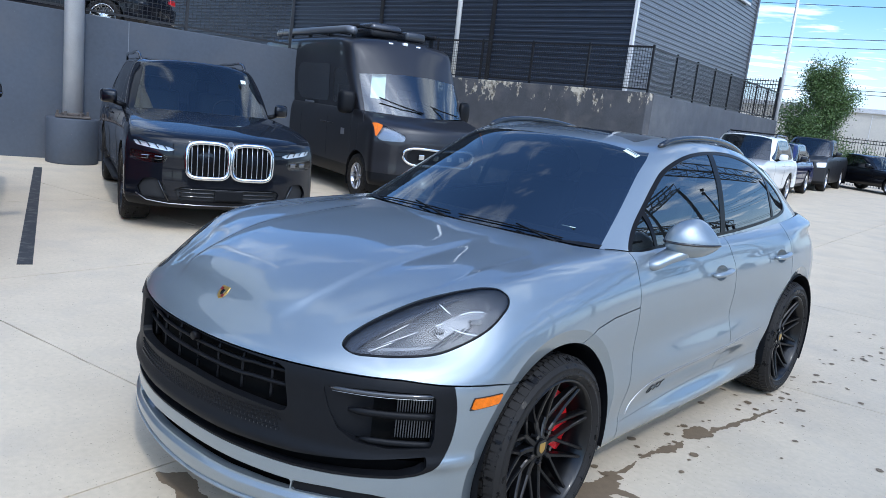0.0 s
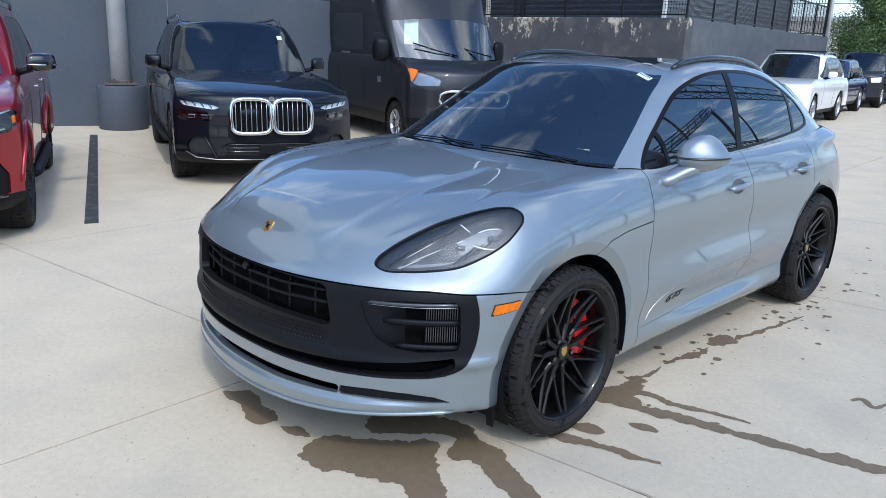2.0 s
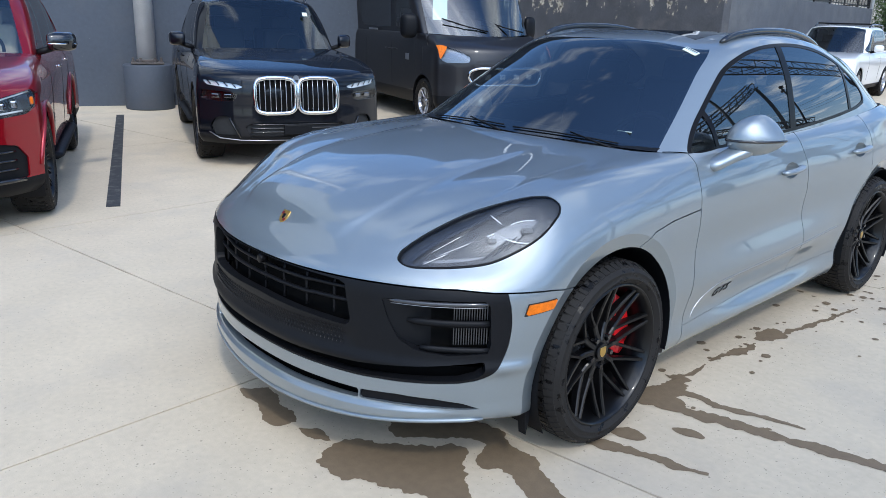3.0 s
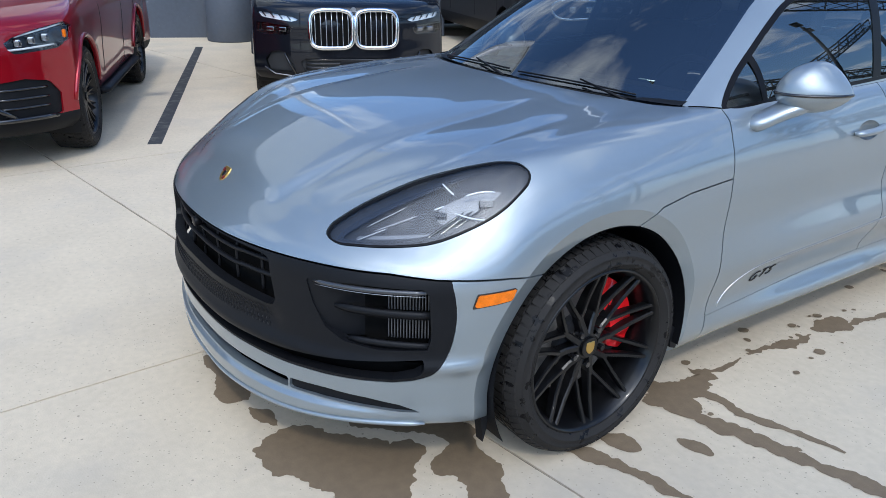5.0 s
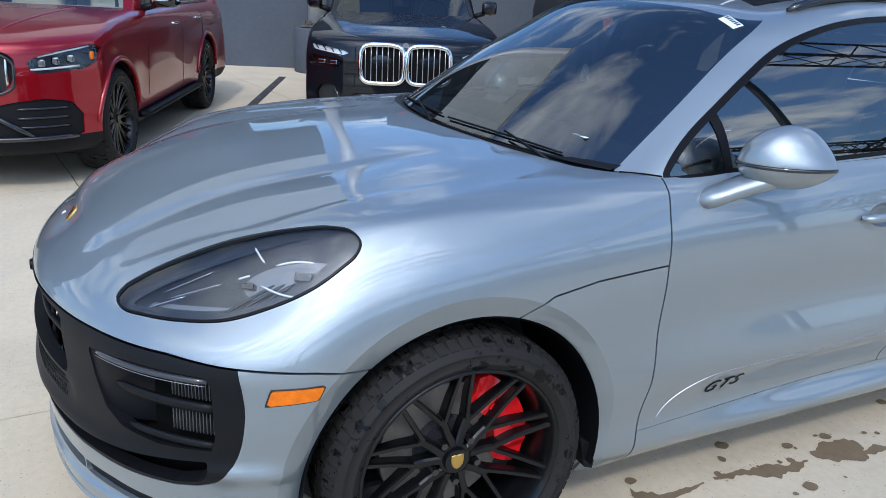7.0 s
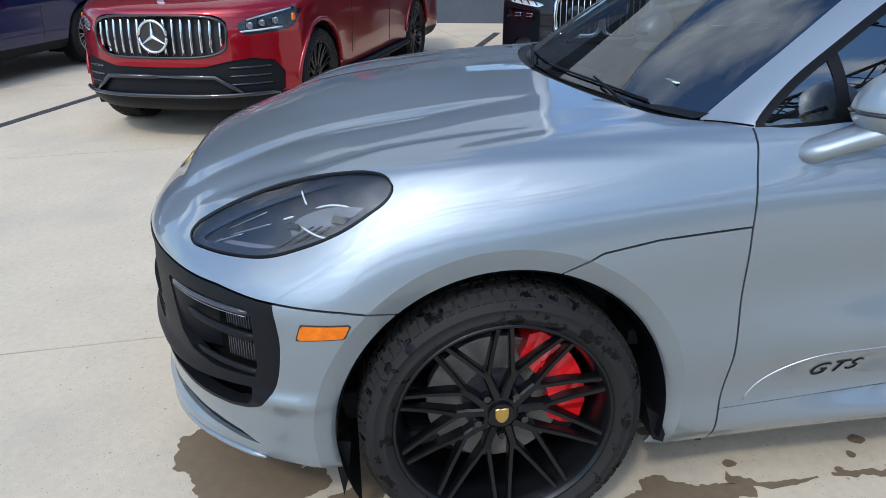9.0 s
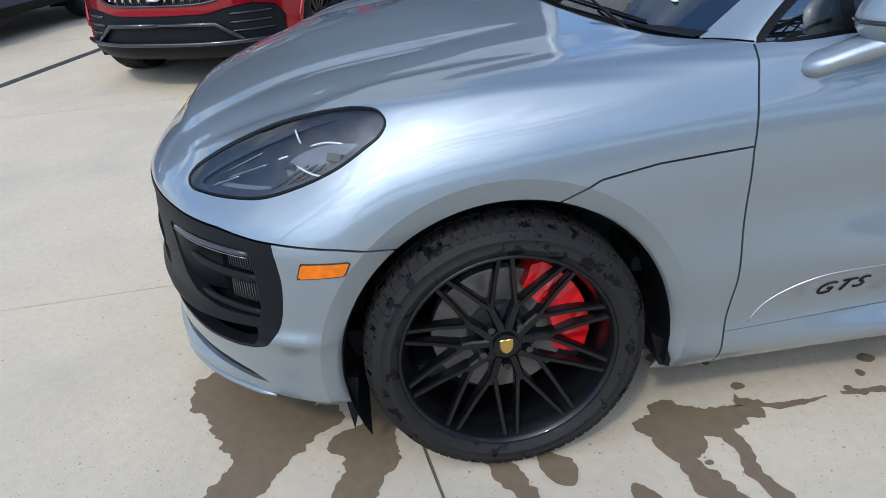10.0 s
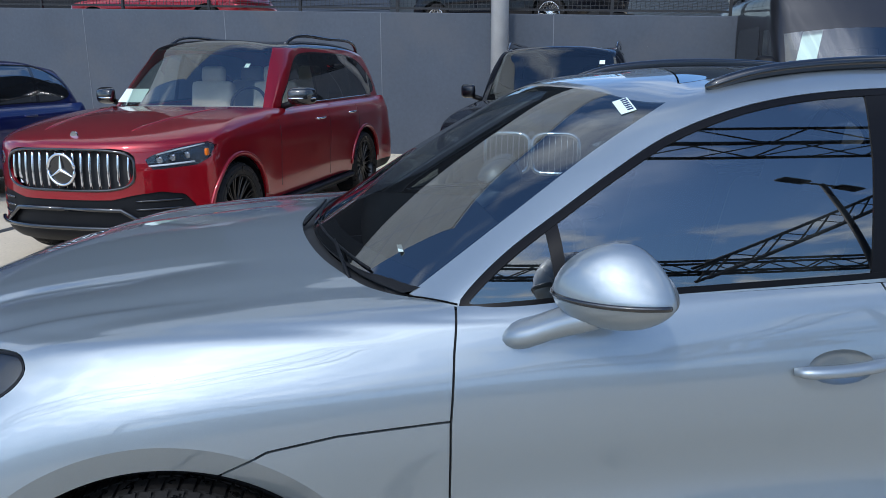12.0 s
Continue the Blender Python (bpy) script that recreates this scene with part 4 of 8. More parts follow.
sheet("bonnet", bonnet_open, SILVER, silver_suv, "silver clamshell bonnet", 0.02)
surf("cowl_tray", both(shifted(tray, -0.016)), MATTEBLACK, silver_suv, "black cowl tray under the wipers")
pair("front_wing", wing, SILVER, silver_suv)
skin = cut(bumper, f_fascia, 1, 0.001)
skin = clip(clip(skin, f_slot, 1), f_insert, 1)
sheet("front_bumper", skin, SILVER, silver_suv, "silver lower bumper with a front lip", 0.03)
fascia = cut(bumper, f_fascia, -1, 0.001)
inlet = clip(clip(clip(fascia, f_grille, 1), f_vent, 1), f_scoop, 1)
black_fascia = sheet("front_fascia", inlet, MATTEBLACK, silver_suv, "matt black grille surround", 0.035)
pair("bumper_insert", shifted(clip(bumper, f_insert, -1), -0.012), MATTEBLACK, silver_suv, "black lower trim strip")
# near-black sheet behind the openings, coloured as their shade
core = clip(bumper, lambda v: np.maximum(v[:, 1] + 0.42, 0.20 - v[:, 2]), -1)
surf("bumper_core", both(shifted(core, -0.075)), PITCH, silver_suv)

# thin splitter edge along the foot of the bumper
lip = []
for x in np.linspace(-0.86, 0.86, 60):
    lip.append(tuple(front_at(x, np.interp(abs(x), [0, 0.3, 0.55, 0.735, 0.86], [0.216, 0.229, 0.253, 0.272, 0.284]), -0.004)[0]))
line_part("front_lip", lip, [0.004] + [0.0085] * 58 + [0.004], SILVER, silver_suv, "silver splitter edge", 8)
# grille slats
for z in (0.712, 0.660):
    xs = np.linspace(-0.462, 0.462, 25)
    line = [tuple(front_at(x, z + (0.004 if abs(x) < 0.3 else 0.008), 0.034)[0]) for x in xs]
    line_part("grille_slat", line, 0.0085, MATTEBLACK, black_fascia, seg=6, flat=0.9)
for x in np.linspace(-0.39, 0.39, 7):
    line = [tuple(front_at(x, z, 0.040)[0]) for z in np.linspace(0.61, 0.752, 8)]
    line_part("grille_bar", line, 0.0060, MATTEBLACK, black_fascia, seg=6)
cam_p = front_at(0.015, 0.738, 0.010)[0]
part("front_camera", cyl_bm(0.017, 0.026, (cam_p.x, cam_p.y, cam_p.z), "y", 20, bevel=0.004), BLACKTRIM, black_fascia, smooth=True)
# added near-black plates that hide the bright ground past the grille's ends
for s in (1, -1):
    bm = bmesh.new()
    duct = []
    for z in np.linspace(0.56, 0.775, 9):
        duct.append([bm.verts.new(front_at(s * 0.486, z, d)[0]) for d in (0.012, 0.05, 0.15)])
    for a, b in zip(duct[:-1], duct[1:]):
        for k in range(2):
            bm.faces.new((a[k], a[k + 1], b[k + 1], b[k]))
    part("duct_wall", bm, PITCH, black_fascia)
# honeycomb strip below the grille
vs, fs = [], []
for row in range(4):
    for k in range(-26, 27):
        x = (k + 0.5 * (row % 2)) * 0.0172
        if abs(x) > 0.455:
            continue
        p, n = front_at(x, 0.522 + 0.0165 * row, -0.0012)
        t = Vector((0, 0, 1)).cross(n).normalized()
        b = n.cross(t)
        base = len(vs)
        for q in range(6):
            w = math.pi / 3 * q
            vs.append(tuple(p + t * (0.0076 * math.cos(w)) * (1 if x >= 0 else 1) + b * 0.0076 * math.sin(w)))
        vs.append(tuple(p - n * 0.006))
        for q in range(6):
            fs.append((base + q, base + (q + 1) % 6, base + 6))
tagged(child(new("honeycomb_strip", mesh_from("honeycomb_strip", vs, fs, BLACKTRIM, smooth=False)), black_fascia), kind="stuff")
# side intakes: a receding panel, blades, radiator fins and a smoked light bar
def on_corner(q, z, inset=0.0):
    """The point of the nose at x + y = q and height z."""
    lo_, hi_ = 0.30, 0.93
    for _ in range(22):
        mid_ = (lo_ + hi_) / 2
        p, n = front_at(mid_, z, inset)
        if p.x + p.y < q:
            lo_ = mid_
        else:
            hi_ = mid_
    return p, n


vent_v, vent_f = clip(fascia, f_vent, -1)
vent_v = vent_v.copy()
deep_ = 0.004 + 0.088 * step(-0.24, 0.06, vent_v[:, 0] + vent_v[:, 1])
vent_v[:, :3] -= vent_v[:, 3:6] * deep_[:, None]
in_q = lambda v: v[:, 0] + v[:, 1] + 0.035
pair("intake_panel", clip((vent_v, vent_f), in_q, -1), MATTEBLACK, black_fascia, "matt black panel sweeping into the intake", 0.004)
# the same panel's deep half is coloured near-black as cavity shade
pair("intake_back", clip((vent_v, vent_f), in_q, 1), PITCH, black_fascia, "deep half of the intake panel, coloured near-black as shade", 0.004)
for s in (1, -1):
    def strand(q0, z0, q1, z1, inset, n=9):
        out = []
        for k in range(n):
            p, _ = on_corner(q0 + (q1 - q0) * k / (n - 1), z0 + (z1 - z0) * k / (n - 1), inset)
            out.append((s * p.x, p.y, p.z))
        return out
    line_part("running_light", strand(-0.245, 0.708, 0.238, 0.712, 0.004, 13), [0.003] + [0.0085] * 11 + [0.006], SMOKEBAR, silver_suv, "slim smoked daytime running light", 8)
    line_part("running_light_edge", strand(-0.23, 0.701, 0.236, 0.703, -0.003, 13), 0.0009, SATIN, silver_suv, "thin bright edge", 6)
    line_part("intake_blade", strand(-0.150, 0.640, 0.256, 0.637, 0.016), [0.004] + [0.0085] * 8, MATTEBLACK, black_fascia, seg=6, flat=1.6)
    line_part("intake_blade", strand(-0.085, 0.548, 0.256, 0.541, 0.012), [0.004] + [0.0075] * 8, MATTEBLACK, black_fascia, seg=6, flat=1.6)
    for q in np.linspace(0.078, 0.252, 15):
        for z0, z1 in ((0.556, 0.628), (0.646, 0.696)):
            a, _ = on_corner(q, z0, 0.040)
            b, _ = on_corner(q, z1, 0.040)
            part("cooler_fin", bar_bm((s * a.x, a.y, a.z), (s * b.x, b.y, b.z), 0.0030, 0.010), FIN, black_fascia, "grey radiator fin")

# headlamps
for s in (1, -1):
    flip = (lambda d: d) if s == 1 else mirrored
    lamp = child(empty("headlamp"), silver_suv, "smoked almond-shaped headlamp with clear cover")
    surf("lens", flip(lamp_patch), LENS, lamp, "clear curved cover")
    wall = flange(lamp_patch, 0.055, skip_mid=False)
    surf("housing_rim", flip((wall[0], wall[1][len(lamp_patch[1]):])), LAMPGREY, lamp, "black lamp well")
    tray_v = lamp_patch[0].copy()
    tray_v[:, :3] -= tray_v[:, 3:6] * (0.008 + 0.044 * step(0.0, 0.045, -_hl(tray_v)))[:, None]
    surf("housing", flip((tray_v, lamp_patch[1])), LAMPTRAY, lamp, "dark grey reflector tray")
    band = clip(lamp_patch, lambda v: _hl(v) + 0.0046, 1)
    surf("seal", flip(shifted(band, 0.0014)), BLACKTRIM, lamp, "black rim")
    bowl = clip(lamp_patch, lambda v: np.hypot((v[:, 1] + 0.425) / 0.110, (v[:, 2] - 0.928 - 0.25 * (v[:, 1] + 0.425)) / 0.036) - 1, -1)
    surf("reflector_bowl", flip(shifted(bowl, -0.046)), LAMPBOWL, lamp, "bright reflector bowl")
    wedge = clip(clip(lamp_patch, lambda v: _hl(v) + 0.010, -1), lambda v: np.maximum(v[:, 2] - 0.850 - 0.10 * (v[:, 1] + 0.7), v[:, 1] + 0.56), -1)
    surf("lower_reflector", flip(shifted(wedge, -0.036)), LAMPBOWL, lamp, "pale lower reflector")
    # broad dark shoulder inside the upper edge
    brow = clip(lamp_patch, lambda v: _hl(v) + 0.010 + 0.012 * step(-0.03, 0.05, (v[:, 2] - 0.93) - 0.52 * (v[:, 1] + 0.53)), 1)
    if len(brow[1]):
        surf("brow", flip(shifted(brow, -0.016)), LAMPGREY, lamp, "dark inner shoulder")

    def in_lamp(y, z, d):
        p, n = side_at(y, z, d)
        return Vector((s * p.x, p.y, p.z)), Vector((s * n.x, n.y, n.z))

    def lamp_line(name, y0, z0, y1, z1, d, r, material, label="", bow=0.0):
        pts = [tuple(in_lamp(y0 + (y1 - y0) * k / 8, z0 + (z1 - z0) * k / 8 + bow * math.sin(k / 8 * math.pi), d)[0]) for k in range(9)]
        line_part(name, pts, [r * 0.35] + [r] * 7 + [r * 0.35], material, lamp, label, 6)

    for y0, z0, y1, z1, bow in ((-0.482, 0.978, -0.470, 0.952, -0.002), (-0.448, 0.949, -0.366, 0.962, 0.005), (-0.488, 0.908, -0.418, 0.894, -0.004), (-0.532, 0.914, -0.505, 0.924, 0.0)):
        lamp_line("light_guide", y0, z0, y1, z1, 0.012, 0.0028, LAMPWHITE, "white light guide", bow)
    for y, z, h in ((-0.400, 0.938, 0.018), (-0.520, 0.908, 0.013)):
        p, n = in_lamp(y, z, 0.036)
        t_ = Vector((0, 0, 1)).cross(n).normalized()
        u_ = n.cross(t_)
        bm = bmesh.new()
        loops = []
        for depth, k in ((-0.030, 1.0), (0.004, 1.0), (0.008, 0.86)):
            loops.append([bm.verts.new(p + n * depth + t_ * (a * h * 1.25 * k) + u_ * (b * h * 0.62 * k)) for a, b in ((-1, -0.8), (-0.8, -1), (0.8, -1), (1, -0.8), (1, 0.8), (0.8, 1), (-0.8, 1), (-1, 0.8))])
        for a, b in zip(loops[:-1], loops[1:]):
            for i in range(8):
                bm.faces.new((a[i], a[(i + 1) % 8], b[(i + 1) % 8], b[i]))
        bm.faces.new(loops[-1])
        bmesh.ops.recalc_face_normals(bm, faces=bm.faces)
        box_ = part("projector", bm, GLOSSBLACK, lamp, "black light module")
        bm = bmesh.new()
        bmesh.ops.create_uvsphere(bm, u_segments=20, v_segments=12, radius=h * 0.24)
        bmesh.ops.scale(bm, vec=(1, 1, 0.8), verts=bm.verts)
        bmesh.ops.translate(bm, vec=p + n * 0.002, verts=bm.verts)
        part("projector_lens", bm, LAMPMID, box_, "bright lens", True)
    for y0, z0, y1, z1, r in ((-0.745, 0.829, -0.560, 0.842, 0.0030), (-0.745, 0.831, -0.655, 0.868, 0.0026), (-0.700, 0.866, -0.585, 0.925, 0.0022), (-0.690, 0.858, -0.575, 0.903, 0.0022)):
        lamp_line("trim_strip", y0, z0, y1, z1, 0.030, r, SATIN, "brushed trim strip")
    for k in range(3):
        lamp_line("divider", -0.608 + 0.024 * k, 0.833 + 0.004 * k, -0.464 + 0.022 * k, 0.916 + 0.004 * k, 0.030, 0.0042, GLOSSBLACK, "black divider")

# side markers
mk = in_poly([(-0.498, 0.704), (-0.374, 0.708), (-0.392, 0.670), (-0.512, 0.659)], (1, 2))
pair("side_marker", shifted(cut(bumper, lambda v: np.where(v[:, 0] > 0.6, mk(v), 9.0), -1, 0.004), 0.006), AMBER, silver_suv, "amber side marker lens", 0.01)
pair("marker_seal", shifted(clip(bumper, lambda v: np.where(v[:, 0] > 0.6, mk(v), 9.0), -1), 0.002), GLOSSBLACK, silver_suv, depth=0.005)

# doors, sills, tail
low = clip(flank, f_sill, -1)
high = cut(flank, f_sill, 1, 0.0015)
pair("sill", clip(low, lambda v: v[:, 1] - 2.42, -1), SILVER, silver_suv, "silver rocker panel")
HANDLES = ((1.52, 0.945), (2.40, 0.972))
f_bowls = lambda v: np.min([np.hypot((v[:, 1] - y0 - 0.004) / 0.081, (v[:, 2] - z0 + 0.004) / 0.039) for y0, z0 in HANDLES], axis=0) - 1
pair("door", clip(cut(high, f_b, -1), f_bowls, 1), SILVER, silver_suv, "silver front door panel")
d2 = cut(cut(high, f_b, 1), f_c, -1)
pair("door", clip(d2, f_bowls, 1), SILVER, silver_suv, "silver rear door panel")
sheet("rear_body", merged(cut(high, f_c, 1), clip(low, lambda v: v[:, 1] - 2.42, 1)), SILVER, silver_suv, "silver rear wings and tail")
inner = clip(clip(clip(grid_mesh(body), arch(0.004, ARCH_R, 0.02), 1), arch(WHEELBASE, ARCH_R, 0.02), 1), lambda v: np.minimum(v[:, 1] + 0.25, v[:, 1] * 0 + 1), 1)
surf("inner_shell", both(shifted(clip(inner, f_bowls, 1), -0.014)), DARKIN, silver_suv)
under = box_bm((1.62, 3.7, 0.06), (0, 1.6, 0.25), 0.02)
box_bm((1.30, 0.9, 0.10), (0, -0.35, 0.27), 0.02, bm=under)
part("underbody", under, DARKIN, silver_suv)
for s in (1, -1):
    for cy in (0.004, WHEELBASE):
        bm = bmesh.new()
        ring = []
        for k in range(37):
            lo, hi = (-13, 208) if cy < 1 else (-28, 193)
            w = math.radians(lo + (hi - lo) * k / 36)
            ring.append([bm.verts.new((s * x, cy + (ARCH_R - 0.004) * math.cos(w), HUB_Z + (ARCH_R - 0.004) * math.sin(w))) for x in (0.945, 0.90, 0.55)])
        for a, b in zip(ring[:-1], ring[1:]):
            for k in range(2):
                bm.faces.new((a[k], a[k + 1], b[k + 1], b[k]))
        part("wheel_arch_liner", bm, MATTEBLACK, silver_suv, "black arch liner", True)
        part("arch_back", cyl_bm(ARCH_R, 0.02, (s * 0.54, cy, HUB_Z + 0.03), "x", 40), DARKIN, silver_suv)
    # black splash guard at the back of the front arch
    guard = bmesh.new()
    prof_ = [(0.400, 0.36), (0.438, 0.33), (0.462, 0.262), (0.458, 0.238), (0.428, 0.250)]
    g1 = [guard.verts.new((s * 0.915, y, z)) for y, z in prof_]
    g2 = [guard.verts.new((s * 0.66, y, z)) for y, z in prof_]
    guard.faces.new(g1), guard.faces.new(g2[::-1])
    for a in range(5):
        guard.faces.new((g1[a], g1[(a + 1) % 5], g2[(a + 1) % 5], g2[a]))
    bmesh.ops.recalc_face_normals(guard, faces=guard.faces)
    part("splash_guard", guard, MATTEBLACK, silver_suv, "black splash guard behind the front wheel")
    # mud flap in front of the front wheel
    bm = bmesh.new()
    pts = [(-0.44, 0.25), (-0.435, 0.34), (-0.40, 0.33), (-0.415, 0.21), (-0.428, 0.160)]
    f1 = [bm.verts.new((s * 0.90, y, z)) for y, z in pts]
    f2 = [bm.verts.new((s * 0.865, y, z)) for y, z in pts]
    bm.faces.new(f1), bm.faces.new(f2[::-1])
    for a in range(5):
        bm.faces.new((f1[a], f1[(a + 1) % 5], f2[(a + 1) % 5], f2[a]))
    bmesh.ops.recalc_face_normals(bm, faces=bm.faces)
    part("air_deflector", bm, MATTEBLACK, silver_suv, "black rubber air deflector")

# cabin
cabin = lofted(CABIN_COLUMNS, SC, SR)
cabin_all = grid_mesh(cabin)
CABIN_TREE = BVHTree.FromPolygons([tuple(map(float, v[:3])) for v in cabin_all[0]], cabin_all[1])
ws = grid_mesh(cabin, 0, 2 * SC + 1, 0, 3 * SR + 1)
surf("windscreen", both(ws), GLASS, silver_suv, "tinted windscreen reflecting clouds")
frit = [grid_mesh(cabin, 2 * SC - 1, 2 * SC + 1, 0, 3 * SR + 1), grid_mesh(cabin, 0, 2 * SC + 1, 0, 4), grid_mesh(cabin, 0, 2 * SC + 1, 3 * SR - 1, 3 * SR + 1)]
surf("windscreen_border", both(merged(*[shifted(f, -0.003) for f in frit])), GLOSSBLACK, silver_suv, "black glass border")
rest = grid_mesh(cabin, 2 * SC, 9 * SC + 1, 0, 3 * SR + 1)
roof_all = grid_mesh(cabin, 0, None, 3 * SR, None)
f_pane = lambda v: np.maximum(np.maximum(v[:, 0] - 0.415 - 0.02 * (v[:, 1] - 1.4), 1.400 - 0.5 * v[:, 0] ** 2 - v[:, 1]), v[:, 1] - 2.42)
rear_glass = grid_mesh(cabin, 9 * SC, None, 0, 3 * SR + 1)
surf("rear_window", both(rear_glass), PRIVACY, silver_suv)
DLO = smooth_ring([(0.740, 1.0935), (0.676, 1.0905), (0.665, 1.0925), (0.676, 1.106), (0.722, 1.146), (0.789, 1.196), (0.914, 1.276), (1.059, 1.366), (1.204, 1.446), (1.342, 1.497), (1.483, 1.527), (1.733, 1.545), (2.03, 1.535), (2.31, 1.492), (2.55, 1.415), (2.70, 1.335), (2.765, 1.265), (2.74, 1.225), (2.64, 1.200), (2.40, 1.176), (2.138, 1.156), (1.664, 1.131), (1.168, 1.113), (0.90, 1.1025)], 180)
f_dlo = in_poly(DLO, (1, 2))
frame_ = clip(rest, lambda v: np.where(v[:, 0] > 0.5, f_dlo(v) - 0.0075, 9.0), 1)
pair("pillar", frame_, SILVER, silver_suv, "silver window pillars", 0.01)
sheet("roof", cut(roof_all, f_pane, 1), SILVER, silver_suv, "silver roof edge", 0.01)
surf("roof_glass", both(cut(roof_all, f_pane, -1)), DARKGLASS, silver_suv, "dark panoramic glass roof")
band = clip(clip(rest, lambda v: f_dlo(v) - 0.007, -1), lambda v: f_dlo(v) + 0.007, 1)
pair("window_trim", shifted(band, -0.002), BLACKTRIM, silver_suv, "gloss black window surround", 0.012)
panes = clip(rest, lambda v: f_dlo(v) + 0.007, -1)


def even_curve(data):
    """Overrides only the panes' normals, so reflections read as evenly bent glass: steeper at the belt, leaning in at
    the roof, nearly straight along the car.
    """
    v, f = data
    v = v.copy()
    nz = np.interp(v[:, 2], [1.10, 1.33, 1.52], [0.24, 0.36, 0.47])
    ny = np.interp(v[:, 1], [0.7, 1.6, 2.6], [-0.05, -0.01, 0.04])
    v[:, 3], v[:, 4], v[:, 5] = np.sqrt(1 - nz**2 - ny**2), ny, nz
    return v, f


posts = [((0.905, 0.95), (0.862, 1.60), 0.015), ((1.640, 0.95), (1.725, 1.70), 0.030), ((2.42, 0.95), (2.56, 1.70), 0.018)]
left = panes
for k, (a, b, w) in enumerate(posts):
    f = past_line([b, a], (1, 2))
    pane = clip(left, lambda v: f(v) + w, -1)
    post = clip(clip(left, lambda v: f(v) + w, 1), lambda v: f(v) - w, -1)
    left = clip(left, lambda v: f(v) - w, 1)
    pair("window_pane", even_curve(shifted(pane, -0.006)), SIDEGLASS if k < 2 else PRIVACY, silver_suv, "tinted side window", 0.003)
    pair("window_post", shifted(post, -0.003), BLACKTRIM, silver_suv, "gloss black window post", 0.006)
pair("window_pane", even_curve(shifted(left, -0.006)), PRIVACY, silver_suv, "dark rear quarter window", 0.003)
# cowl
cowl = spline([(0.0, 0.315, 1.128), (0.25, 0.345, 1.124), (0.45, 0.40, 1.116), (0.62, 0.475, 1.106), (0.722, 0.548, 1.099)], 16)
full = np.concatenate([cowl[::-1] * [-1, 1, 1], cowl[1:]])
vs = [tuple(p + d) for p in full for d in (np.array([0, -0.008, 0.002]), np.array([0, 0.012, 0.004]), np.array([0, 0.035, 0.014]))]
fs = [(3 * i + k, 3 * i + 3 + k, 3 * i + 4 + k, 3 * i + 1 + k) for i in range(len(full) - 1) for k in range(2)]
child(new("cowl", mesh_from("cowl", vs, fs, MATTEBLACK)), silver_suv, "black cowl trim")
for x0, x1 in ((-0.55, 0.02), (0.08, 0.58)):
    pts = []
    for k in range(13):
        x = x0 + (x1 - x0) * k / 12
        yb = np.interp(abs(x), cowl[:, 0], cowl[:, 1]) + 0.012 + 0.008 * k / 12
        p, n = top_at(abs(x), yb, -0.008, CABIN_TREE)
        pts.append((x, p.y, p.z))
    line_part("wiper", pts, 0.0036, MATTEBLACK, silver_suv, "black wiper blade", 6)
    line_part("wiper_arm", [(x1 + 0.02, pts[-1][1] - 0.05, pts[-1][2] - 0.02), (x1 * 0.6 + x0 * 0.4, pts[7][1] - 0.005, pts[7][2] + 0.014)], [0.006, 0.0035], MATTEBLACK, silver_suv, seg=6)

# seam between the wing and the pillar's foot
for s in (1, -1):
    line_part("pillar_seam", [(s * 0.752, 0.552, 1.102), (s * 0.768, 0.585, 1.1015), (s * 0.790, 0.620, 1.1), (s * 0.814, 0.656, 1.097)], 0.0022, PITCH, silver_suv, "dark seam at the pillar's foot", 6)

